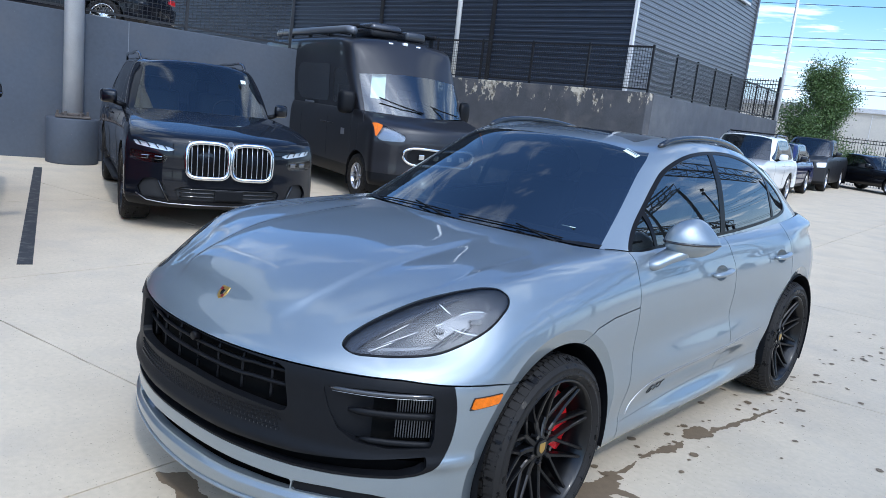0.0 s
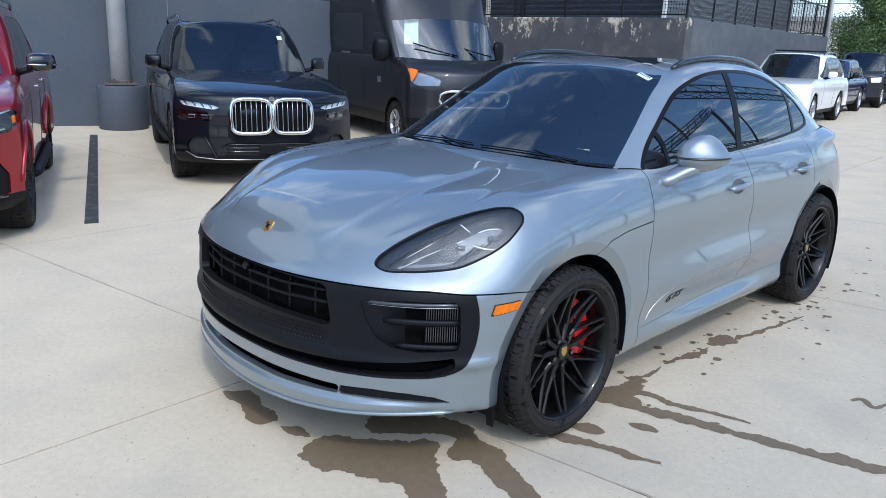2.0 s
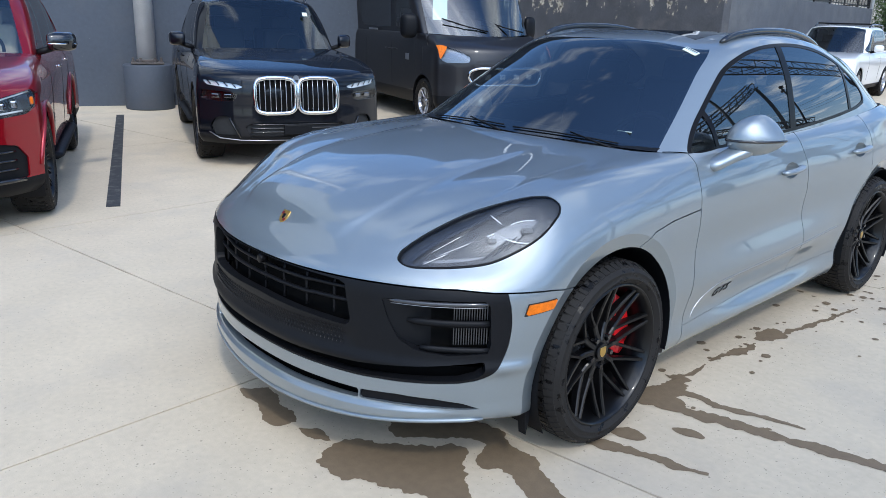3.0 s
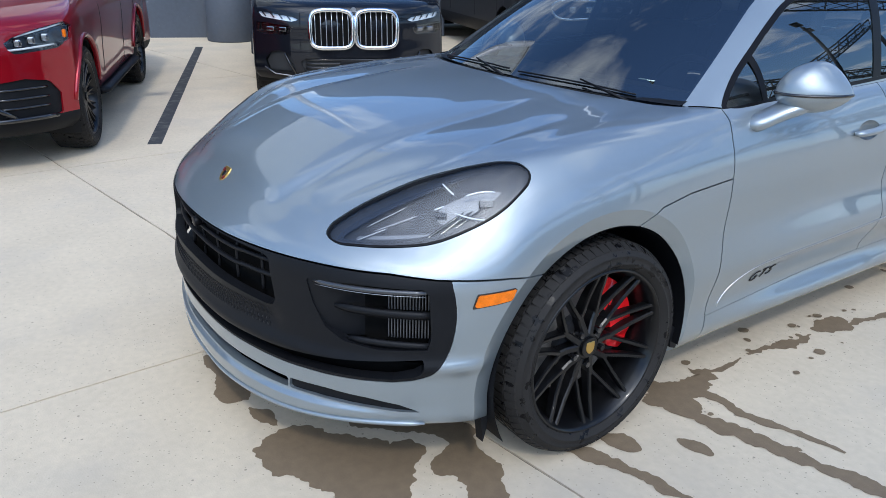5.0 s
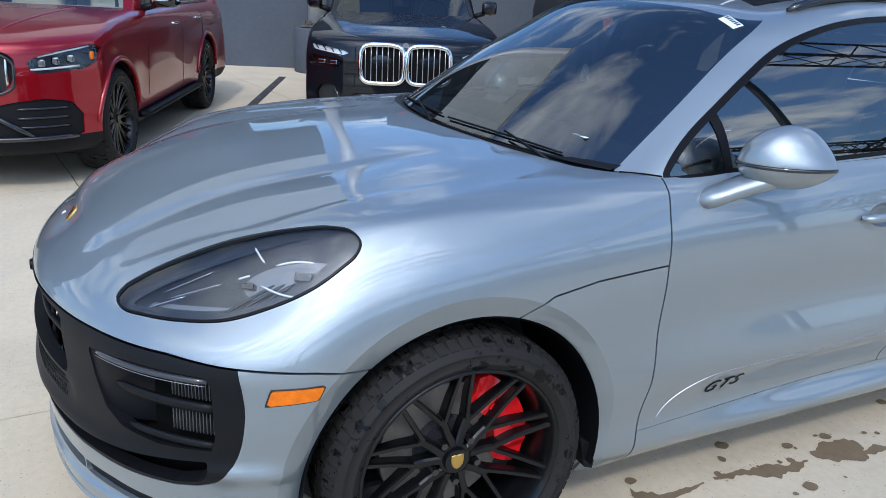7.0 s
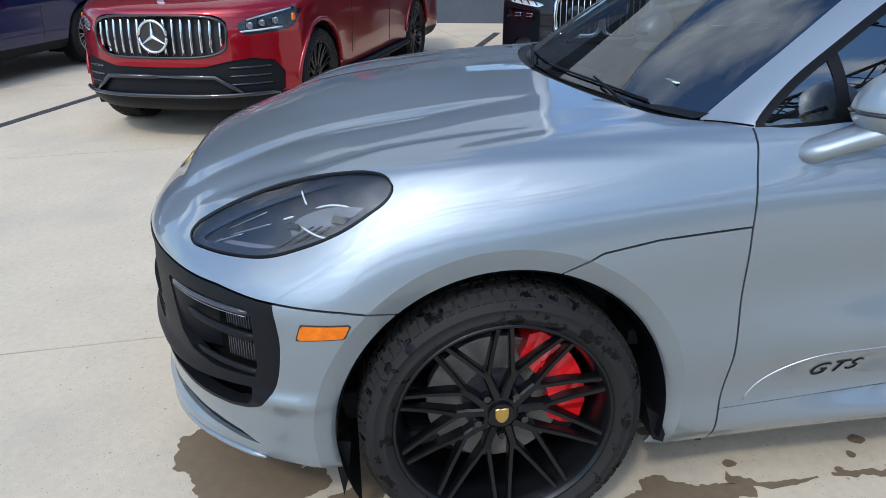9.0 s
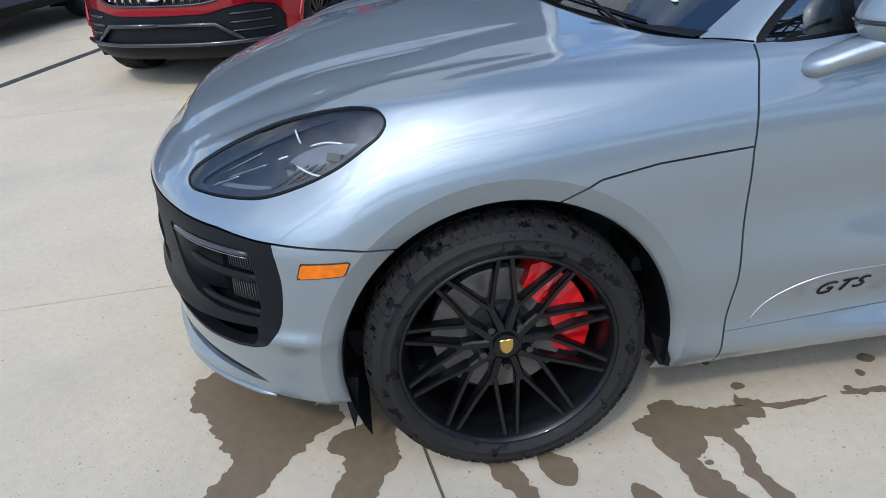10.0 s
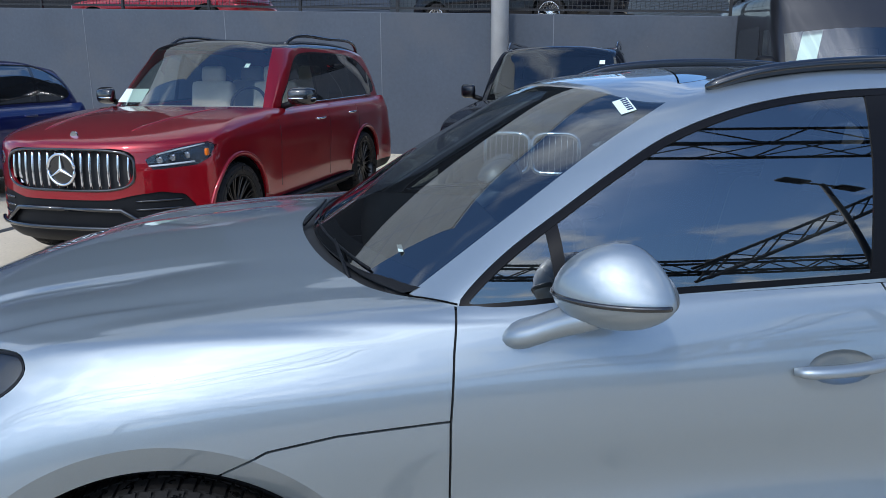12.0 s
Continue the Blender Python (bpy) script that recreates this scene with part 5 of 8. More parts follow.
# roof rails, mirrors, handles, badge
for s in (1, -1):
    rl = spline([(0.548, 1.330, 1.552), (0.556, 1.43, 1.584), (0.562, 1.60, 1.606), (0.565, 1.90, 1.614), (0.560, 2.18, 1.598), (0.548, 2.40, 1.562), (0.535, 2.54, 1.522)], 40)
    rl[:, 0] *= s
    line_part("roof_rail", rl, [0.010] + [0.017] * 38 + [0.010], GLOSSBLACK, silver_suv, "black raised roof rail", 10)

    head = bmesh.new()
    bmesh.ops.create_uvsphere(head, u_segments=36, v_segments=24, radius=1.0)
    for v in head.verts:
        x, y, z = v.co
        y2 = y * 0.125 if y < 0 else y * 0.070
        k = 1 - 0.18 * max(0, z) * (1 if x > 0 else 0.2)
        z2 = z * (0.112 if z > 0 else 0.072) * (1 - 0.34 * max(0, x) ** 2)
        v.co = (s * (0.965 + x * 0.108 * k), 0.978 + y2 + 0.05 * x, 1.148 + z2 + 0.004 * x)
    if s < 0:
        bmesh.ops.reverse_faces(head, faces=head.faces)
    mirror = child(empty("door_mirror"), silver_suv, "silver door mirror on a slim arm")
    if s < 0:
        mirror.location = (0.12, 0.14, -0.03)   # shifted inwards to fit the camera's view, not turned
    part("mirror_cap", head, SILVER, mirror, "silver cap", True)
    g = bmesh.new()
    bmesh.ops.create_circle(g, cap_ends=True, segments=36, radius=1.0)
    for v in g.verts:
        x, z = v.co.x, v.co.y
        v.co = (s * (0.956 + x * 0.080), 1.022 + 0.05 * x, 1.150 + z * (0.066 if z > 0 else 0.050))
    part("mirror_glass", g, CHROME, mirror, "mirror glass")
    strip = []
    for k in range(25):
        w = math.radians(-155 + 165 * k / 24)
        x, y = math.cos(w), math.sin(w)
        strip.append((s * (0.965 + 0.1075 * x), 0.978 + y * (0.1245 if y < 0 else 0.07) + 0.05 * x, 1.149 + 0.002 * x))
    line_part("repeater", strip, 0.0062, GLOSSBLACK, mirror, "dark indicator strip", 6)
    v_, f_ = tube(spline([(s * 0.838, 0.772, 1.026), (s * 0.868, 0.800, 1.042), (s * 0.898, 0.855, 1.070), (s * 0.935, 0.935, 1.106)], 12), [0.034, 0.048, 0.056, 0.056, 0.053, 0.052, 0.052, 0.053, 0.055, 0.058, 0.060, 0.060], 16, 0.58)
    child(new("mirror_arm", mesh_from("mirror_arm", v_, f_, SILVER)), mirror, "silver arm")
    for y0, z0 in HANDLES:
        pts = []
        for k in range(15):
            y = y0 - 0.115 + 0.23 * k / 14
            p, n = side_at(y, z0 + 0.05 * (y - y0), 0.0)
            pts.append((s * (p.x + 0.004 + 0.026 * math.sin(math.pi * k / 14) ** 0.5), y, p.z))
        line_part("door_handle", pts, [0.011, 0.017] + [0.019] * 11 + [0.017, 0.011], SILVER, silver_suv, "silver pull handle", 12, 0.75)
        bm = bmesh.new()
        bowl_ = []
        for ring_, (k_, d_) in enumerate(((1.0, -0.0006), (0.93, 0.005), (0.72, 0.019), (0.35, 0.026))):
            bowl_.append([])
            for w in np.linspace(0, 2 * math.pi, 28, endpoint=False):
                y, z = y0 + 0.004 + 0.082 * k_ * math.cos(w), z0 - 0.004 + 0.040 * k_ * math.sin(w)
                p, _ = side_at(y, z, d_ - 0.017)
                bowl_[-1].append(bm.verts.new((s * (p.x - (0.016 if ring_ else 0.0165)), y, z)))
        for a_, b_ in zip(bowl_[:-1], bowl_[1:]):
            for i in range(28):
                bm.faces.new((a_[i], a_[(i + 1) % 28], b_[(i + 1) % 28], b_[i]))
        bm.faces.new(bowl_[-1])
        bmesh.ops.recalc_face_normals(bm, faces=bm.faces)
        part("handle_recess", bm, SILVER, silver_suv, smooth=True)
    # blade line along the door foot
    bl = spline([(0.680, 0.350), (0.722, 0.405), (0.841, 0.474), (1.025, 0.498), (1.235, 0.507), (1.70, 0.522), (2.20, 0.545)], 60)
    bl = [p for p in bl]
    line_part("door_blade_edge", [(s * side_at(y, z, 0.0005)[0].x, y, z) for y, z in bl], 0.0028, SATIN, silver_suv, "thin bright blade edge", 6)
    # slanted trim letters on the door foot
    txt = bpy.data.curves.new("badge_text", "FONT")
    txt.body, txt.size, txt.shear, txt.extrude, txt.space_character = "GTS", 0.062, 0.32, 0.0012, 1.16
    txt.offset = -0.0004
    tmp = bpy.data.objects.new("badge_text", txt)
    scene.collection.objects.link(tmp)
    bpy.context.view_layer.update()
    letters = bpy.data.meshes.new_from_object(tmp.evaluated_get(bpy.context.evaluated_depsgraph_get()))
    bpy.data.objects.remove(tmp)
    if s < 0:
        letters.flip_normals()
    for v in letters.vertices:
        y_ = 0.858 + v.co.x * 1.16 if s > 0 else 1.03 - v.co.x * 1.16
        z_ = 0.404 + v.co.y + 0.10 * (y_ - 0.86)
        v.co = (s * (side_at(y_, z_)[0].x + 0.0022 + v.co.z), y_, z_)
    letters.materials.append(BLACKTRIM)
    child(new("badge_letters", letters), silver_suv, "dark slanted trim letters")

# crest on the bonnet
cp, cn = front_at(0.0, 0.878)
ct = Vector((1, 0, 0))
cb = cn.cross(ct).normalized()
cb = cb if cb.z > 0 else -cb


def shield(c, right, upv, n, h, thick):
    out = [(-0.40, 0.46), (-0.2, 0.50), (0, 0.47), (0.2, 0.50), (0.40, 0.46), (0.41, 0.1), (0.36, -0.18), (0.22, -0.38), (0, -0.5), (-0.22, -0.38), (-0.36, -0.18), (-0.41, 0.1)]
    bm = bmesh.new()
    lo_ = [bm.verts.new(c + right * a * h + upv * b * h) for a, b in out]
    hi_ = [bm.verts.new(c + right * a * h * 0.9 + upv * b * h * 0.9 + n * thick) for a, b in out]
    bm.faces.new(hi_)
    for i in range(12):
        bm.faces.new((lo_[i], lo_[(i + 1) % 12], hi_[(i + 1) % 12], hi_[i]))
    bmesh.ops.recalc_face_normals(bm, faces=bm.faces)
    return bm


crest = part("bonnet_crest", shield(cp - cn * 0.001, ct, cb, cn, 0.060, 0.005), GOLD, silver_suv, "gold shield emblem")
part("crest_field", shield(cp + cn * 0.0042, ct, cb, cn, 0.024, 0.001), GLOSSBLACK, crest)
for a in (-1, 1):
    part("crest_field", box_bm((0.013, 0.012, 0.001), (0, 0, 0), 0, None), CRESTRED, crest).matrix_basis = Matrix.Translation(cp + ct * 0.0135 * a + cb * -0.013 * a + cn * 0.0055) @ Matrix((ct, cb, cn)).transposed().to_4x4()

# sticker on the windscreen, plate behind it
sp, sn = top_at(0.50, 1.135, -0.002, CABIN_TREE)


# ---- wheels ----
def wheel(name, parent, at, side, r=0.372, width=0.265, rim_r=0.282, spokes=10, split=9.0, offset=0.0, rim=None, caliper=None, crest_cap=False, turn=0.0, tread=72, lug=True):
    """A wheel standing at the hub's outer face; side is +1 for the left of the car."""
    w = child(empty(name), parent, "black alloy wheel with dark tyre")
    w.matrix_basis = Matrix.Translation(at) @ Matrix.Rotation(0 if side > 0 else math.pi, 4, "Z")
    rim = rim or RIMBLACK
    # tyre: profile in (x outward, radius)
    prof = [(-0.215, rim_r - 0.01), (-0.235, rim_r + 0.03), (-0.230, r - 0.045), (-0.205, r - 0.010), (-0.15, r), (-0.06, r + 0.0), (0.015, r - 0.004), (0.038, r - 0.014), (0.049, r - 0.032), (0.054, r - 0.034), (0.050, r - 0.038), (0.0545, r - 0.056), (0.057, r - 0.060), (0.054, r - 0.063), (0.050, rim_r + 0.016), (0.040, rim_r + 0.004), (0.030, rim_r - 0.004)]
    prof = [(x * width / 0.265, q) for x, q in prof]
    seg = 72
    vs, fs = [], []
    for k in range(seg):
        a = 2 * math.pi * k / seg
        for x, q in prof:
            vs.append((x, q * math.cos(a), q * math.sin(a)))
    m = len(prof)
    for k in range(seg):
        for j in range(m - 1):
            fs.append((k * m + j, ((k + 1) % seg) * m + j, ((k + 1) % seg) * m + j + 1, k * m + j + 1))
    tyre = child(new("tyre", mesh_from("tyre", vs, fs, RUBBER)), w, "dark rubber tyre")
    # tread blocks
    bm_v, bm_f = [], []
    for k in range(tread):
        a0, a1 = 2 * math.pi * (k + 0.12) / tread, 2 * math.pi * (k + 0.88) / tread
        for x0, x1, q0, q1, sk in ((0.008, 0.040, r + 0.003, r - 0.013, 0.0), (-0.045, 0.002, r + 0.004, r + 0.004, 0.5), (-0.10, -0.052, r + 0.004, r + 0.004, 0.25), (-0.20, -0.11, r - 0.006, r + 0.003, 0.4)):
            b = len(bm_v)
            s0 = sk * 2 * math.pi / tread
            for a in (a0 + s0, a1 + s0):
                for x, q in ((x0, q0), (x1, q1), (x1, q1 - 0.016), (x0, q0 - 0.016)):
                    bm_v.append((x * width / 0.265, q * math.cos(a), q * math.sin(a)))
            bm_f += [(b, b + 1, b + 5, b + 4), (b + 1, b + 2, b + 6, b + 5), (b + 3, b, b + 4, b + 7), (b, b + 3, b + 2, b + 1), (b + 4, b + 5, b + 6, b + 7)]
    tagged(child(new("tread", mesh_from("tread", bm_v, bm_f, RUBBER, smooth=False)), tyre), kind="stuff")
    # rim barrel
    rp = [(0.038, rim_r + 0.004), (0.044, rim_r - 0.001), (0.042, rim_r - 0.005), (0.030, rim_r - 0.010), (0.012, rim_r - 0.019), (-0.05, rim_r - 0.030), (-0.19, rim_r - 0.028), (-0.215, rim_r - 0.01)]
    rp = [(x * width / 0.265, q) for x, q in rp]
    vs, fs = [], []
    for k in range(seg):
        a = 2 * math.pi * k / seg
        for x, q in rp:
            vs.append((x, q * math.cos(a), q * math.sin(a)))
    m = len(rp)
    for k in range(seg):
        for j in range(m - 1):
            fs.append((k * m + j, k * m + j + 1, ((k + 1) % seg) * m + j + 1, ((k + 1) % seg) * m + j))
    ring = child(new("rim", mesh_from("rim", vs, fs, rim)), w)

    def spoke(a_in, a_out, r_in, r_out, x_in, x_out, w_in, w_out, d_in=0.040, d_out=0.026):
        v = []
        my_, mz_ = (r_in * math.cos(a_in) + r_out * math.cos(a_out)) / 2, (r_in * math.sin(a_in) + r_out * math.sin(a_out)) / 2
        ca = math.atan2(r_out * math.sin(a_out) - r_in * math.sin(a_in), r_out * math.cos(a_out) - r_in * math.cos(a_in))
        for a, q, x, ww, d in ((a_in, r_in, x_in, w_in, d_in), (math.atan2(mz_, my_), math.hypot(my_, mz_), (x_in + x_out) / 2 - 0.004, (w_in + w_out) / 2, (d_in + d_out) / 2), (a_out, r_out, x_out, w_out, d_out)):
            c = Vector((0, math.cos(a), math.sin(a))) * q
            t = Vector((0, -math.sin(ca), math.cos(ca)))
            for dx, dt in ((0, -0.32), (0, 0.32), (-0.006, 0.5), (-d, 0.42), (-d, -0.42), (-0.006, -0.5)):
                v.append(tuple(c + t * dt * ww + Vector((x + dx, 0, 0))))
        f = []
        for j in range(2):
            for i in range(6):
                f.append((j * 6 + i, j * 6 + (i + 1) % 6, j * 6 + 6 + (i + 1) % 6, j * 6 + 6 + i))
        f += [(5, 4, 3, 2, 1, 0), (12, 13, 14, 15, 16, 17)]
        return v, f

    for k in range(spokes):
        a = 2 * math.pi * k / spokes + math.radians(turn)
        vs, fs = [], []
        sporty = split > 12
        r_split = (0.43 if sporty else 0.42) * rim_r
        lean = (-0.10 if k % 2 else 0.10) if sporty else 0.0
        pieces = [spoke(a + lean, a, 0.045, r_split + 0.008, 0.010 + offset, 0.002 + offset, 0.026 if sporty else 0.040, 0.024 if sporty else 0.034, 0.04, 0.036)]
        for sg in (-1, 1):
            pieces.append(spoke(a + sg * (0.035 if sporty else 0.035), a + sg * math.radians(split), r_split - 0.006, rim_r - 0.010, 0.002 + offset, 0.026, 0.0150 if sporty else 0.0165, 0.0150 if sporty else 0.0125))
        for v, f in pieces:
            b = len(vs)
            vs += v
            fs += [tuple(i + b for i in q) for q in f]
        child(new("spoke", mesh_from("spoke", vs, fs, rim, smooth=False)), w)
    part("hub", cyl_bm(0.048 if split > 12 else 0.062, 0.05, (-0.016 + offset, 0, 0), "x", 32, bevel=0.006), rim, w, smooth=False)
    if lug:
        for k in range(5):
            a = 2 * math.pi * (k + 0.5) / 5 + math.radians(90)
            part("wheel_bolt", cyl_bm(0.0105, 0.03, (0.004 + offset, 0.066 * math.cos(a), 0.066 * math.sin(a)), "x", 6), GLOSSBLACK, w)
    part("centre_cap", cyl_bm(0.036, 0.012, (0.014 + offset, 0, 0), "x", 32, bevel=0.003), rim, w)
    if crest_cap:
        part("cap_emblem", shield(Vector((0.0205 + offset, 0, 0)), Vector((0, 1, 0)), Vector((0, 0, 1)), Vector((1, 0, 0)), 0.046, 0.002), GOLD, w, "gold shield emblem")
    part("brake_disc", cyl_bm(0.192, 0.03, (-0.105, 0, 0), "x", 48, bevel=0.003), DISC, w, "steel brake disc")
    part("disc_bell", cyl_bm(0.095, 0.05, (-0.085, 0, 0), "x", 32), LAMPGREY, w)
    if caliper is not None:
        bm = bmesh.new()
        a0, a1 = math.radians(caliper[0]), math.radians(caliper[1])
        cs = []
        n = 14
        for k in range(n + 1):
            a = a0 + (a1 - a0) * k / n
            q0, q1 = 0.132, 0.246
            if k in (0, n):
                q0, q1 = 0.150, 0.228
            x0 = -0.045 if 2 < k < n - 2 else -0.055
            cs.append([bm.verts.new((x, q * math.cos(a), q * math.sin(a))) for x, q in ((-0.14, q0), (x0, q0 + 0.006), (x0 + 0.006, (q0 + q1) / 2), (x0 - 0.004, q1 - 0.006), (-0.14, q1))])
        for p_, q_ in zip(cs[:-1], cs[1:]):
            for i in range(5):
                bm.faces.new((p_[i], p_[(i + 1) % 5], q_[(i + 1) % 5], q_[i]))
        bm.faces.new(cs[0][::-1]), bm.faces.new(cs[-1])
        bmesh.ops.recalc_face_normals(bm, faces=bm.faces)
        cal = part("brake_caliper", bm, caliper[2], w, "bright red brake caliper", False)
        for f in (0.25, 0.75):
            a = a0 + (a1 - a0) * f
            part("caliper_bolt", cyl_bm(0.012, 0.02, (-0.045, 0.172 * math.cos(a), 0.172 * math.sin(a)), "x", 12), CALRED, cal)
    return w


for s in (1, -1):
    for cy, rear in ((0.0, False), (WHEELBASE, True)):
        cal = (-22, 68, CALRED) if not rear else (150, 215, CALRED)
        if s < 0:
            cal = (180 - cal[1], 180 - cal[0], CALRED)
        wheel("wheel", silver_suv, (s * (0.918 if not rear else 0.904), cy, 0.377), s, 0.375, 0.265, 0.290, 10, 14.6, -0.022, None, cal, True, 0)

# cabin furniture
INT = [(-0.38, 1.42), (0.38, 1.42), (-0.38, 2.30), (0.38, 2.30)]
for x, y in INT:
    seat = child(empty("seat"), silver_suv, "black sports seat")
    part("cushion", box_bm((0.50, 0.50, 0.16), (x, y - 0.12, 0.66), 0.05, None, 3), DARKIN, seat, smooth=True)
    rot = Matrix.Rotation(radians(-14), 4, "X")
    part("backrest", box_bm((0.50, 0.14, 0.60), (x, y + 0.20, 0.98), 0.055, rot, 3), DARKIN, seat, smooth=True)
    part("headrest", box_bm((0.27, 0.10, 0.19), (x, y + 0.29, 1.32), 0.04, rot, 3), DARKIN, seat, smooth=True)
dash = box_bm((1.44, 0.50, 0.22), (0, 0.72, 0.985), 0.07, Matrix.Rotation(radians(-4), 4, "X"), 3)
part("dashboard", dash, DARKIN, silver_suv, "black dashboard", True)
ring = [(0.37 + 0.185 * math.cos(w), 0.98 + 0.07 * math.sin(w), 1.02 + 0.172 * math.sin(w)) for w in np.linspace(0, 2 * math.pi, 40, endpoint=False)]
line_part("steering_wheel", ring, 0.016, MATTEBLACK, silver_suv, "black steering wheel", 8, closed=True)
part("steering_hub", box_bm((0.22, 0.05, 0.12), (0.37, 0.97, 1.01), 0.03, Matrix.Rotation(radians(-22), 4, "X")), MATTEBLACK, silver_suv)
part("cabin_floor", box_bm((1.5, 2.6, 0.05), (0, 1.7, 0.48), 0.01), DARKIN, silver_suv)

# the far half is stretched outwards so its outline fits the camera's view
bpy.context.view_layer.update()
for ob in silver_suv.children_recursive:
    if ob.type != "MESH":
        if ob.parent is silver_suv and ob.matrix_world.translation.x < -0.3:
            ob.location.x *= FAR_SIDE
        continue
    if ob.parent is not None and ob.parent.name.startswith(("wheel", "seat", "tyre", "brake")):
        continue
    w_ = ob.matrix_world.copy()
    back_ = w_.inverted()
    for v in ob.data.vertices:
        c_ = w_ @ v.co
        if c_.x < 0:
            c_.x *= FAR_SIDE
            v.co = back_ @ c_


# ---- other vehicles ----
def vehicle_columns(P):
    """Control columns of a plainer body: nose, flank, tail, from a few sizes."""
    W, yn, yt, zb = P["w"], P["nose"], P["tail"], P.get("zb", 0.27)
    ze, zc, zbelt, yc, ya = P["edge"], P["cowl_z"], P["belt"], P["cowl"], P["apillar"]
    dn, dt, pw = P.get("nose_depth", 0.30), P.get("tail_depth", 0.16), P.get("round", 3.2)
    cols = []
    nf = [0.0, 0.34, 0.62, 0.82, 0.94, 1.0]
    side_y = [yn + dn + 0.25, yn + dn + 0.55, ya - 0.35, ya - 0.02, ya + 0.7, ya + 1.5, yt - 1.1, yt - 0.55]
    tops = np.linspace(0, 1, len(nf) + 4)
    xa = W - P.get("tumble", 0.13)
    for i, f in enumerate(nf + side_y + nf[::-1]):
        col = []
        if i < len(nf):
            x, y = W * f * 0.995, yn + dn * f ** pw
            inset = Vector((-0.25 * f**3, 1 - 0.6 * f**3, 0)).normalized()
            rows = [(zb, 0.07), (zb + 0.07, 0.0), (0.46, -0.01), (0.68, 0.0), (ze - 0.13, 0.012), (ze, 0.06)]
            for z, d in rows:
                col.append((x + inset.x * d, y + inset.y * d, z))
            t = tops[i]
            end = Vector((xa * math.sin(t * math.pi / 2), yc + (ya - yc) * t**2, zc + (zbelt - zc) * t**2))
            st = Vector(col[-1])
            for k, h in ((0.22, 0.42), (0.6, 0.80), (1.0, 1.0)):
                p = st.lerp(end, k)
                p.z = st.z + (end.z - st.z) * h
                p.x = st.x + (end.x - st.x) * k**1.5
                col.append(tuple(p))
        elif i < len(nf) + len(side_y):
            y, j = f, i - len(nf)
            flare = P.get("flare", 0.02) * (1 if j in (0, 1, 6) else 0)
            t = tops[len(nf) + j] if j < 4 else None
            s0 = P.get("side_in", 0.0)
            rows = [(zb, 0.09), (zb + 0.07, 0.05 - flare), (0.46, 0.025 - flare), (0.68, 0.012 - flare), (ze - 0.13, 0.0), (min(ze, zbelt - 0.16), 0.004)]
            for z, d in rows:
                col.append((W - d, y, z))
            if t is not None and y < ya:
                end = Vector((xa * math.sin(t * math.pi / 2), yc + (ya - yc) * t**2, zc + (zbelt - zc) * t**2))
            else:
                end = Vector((xa, y, zbelt + P.get("belt_rise", 0.0) * max(0, y - ya)))
            st = Vector(col[-1])
            for k, h in ((0.22, 0.5), (0.6, 0.85), (1.0, 1.0)):
                p = st.lerp(end, k)
                p.z = st.z + (end.z - st.z) * h
                col.append(tuple(p))
        else:
            x, y = W * f * 0.985, yt - dt * f ** pw
            zt = zbelt + P.get("belt_rise", 0.0) * max(0, yt - 0.5 - ya)
            for z, d in [(zb + 0.05, 0.07), (zb + 0.12, 0.01), (0.48, 0.0), (0.70, 0.0), (ze - 0.13, 0.03), (min(ze, zbelt - 0.16), 0.05), (zt - 0.11, 0.08), (zt - 0.05, 0.10), (zt, 0.13)]:
                col.append((x * (1 - d * 0.5), y - d, z))
        cols.append(col)
    return cols


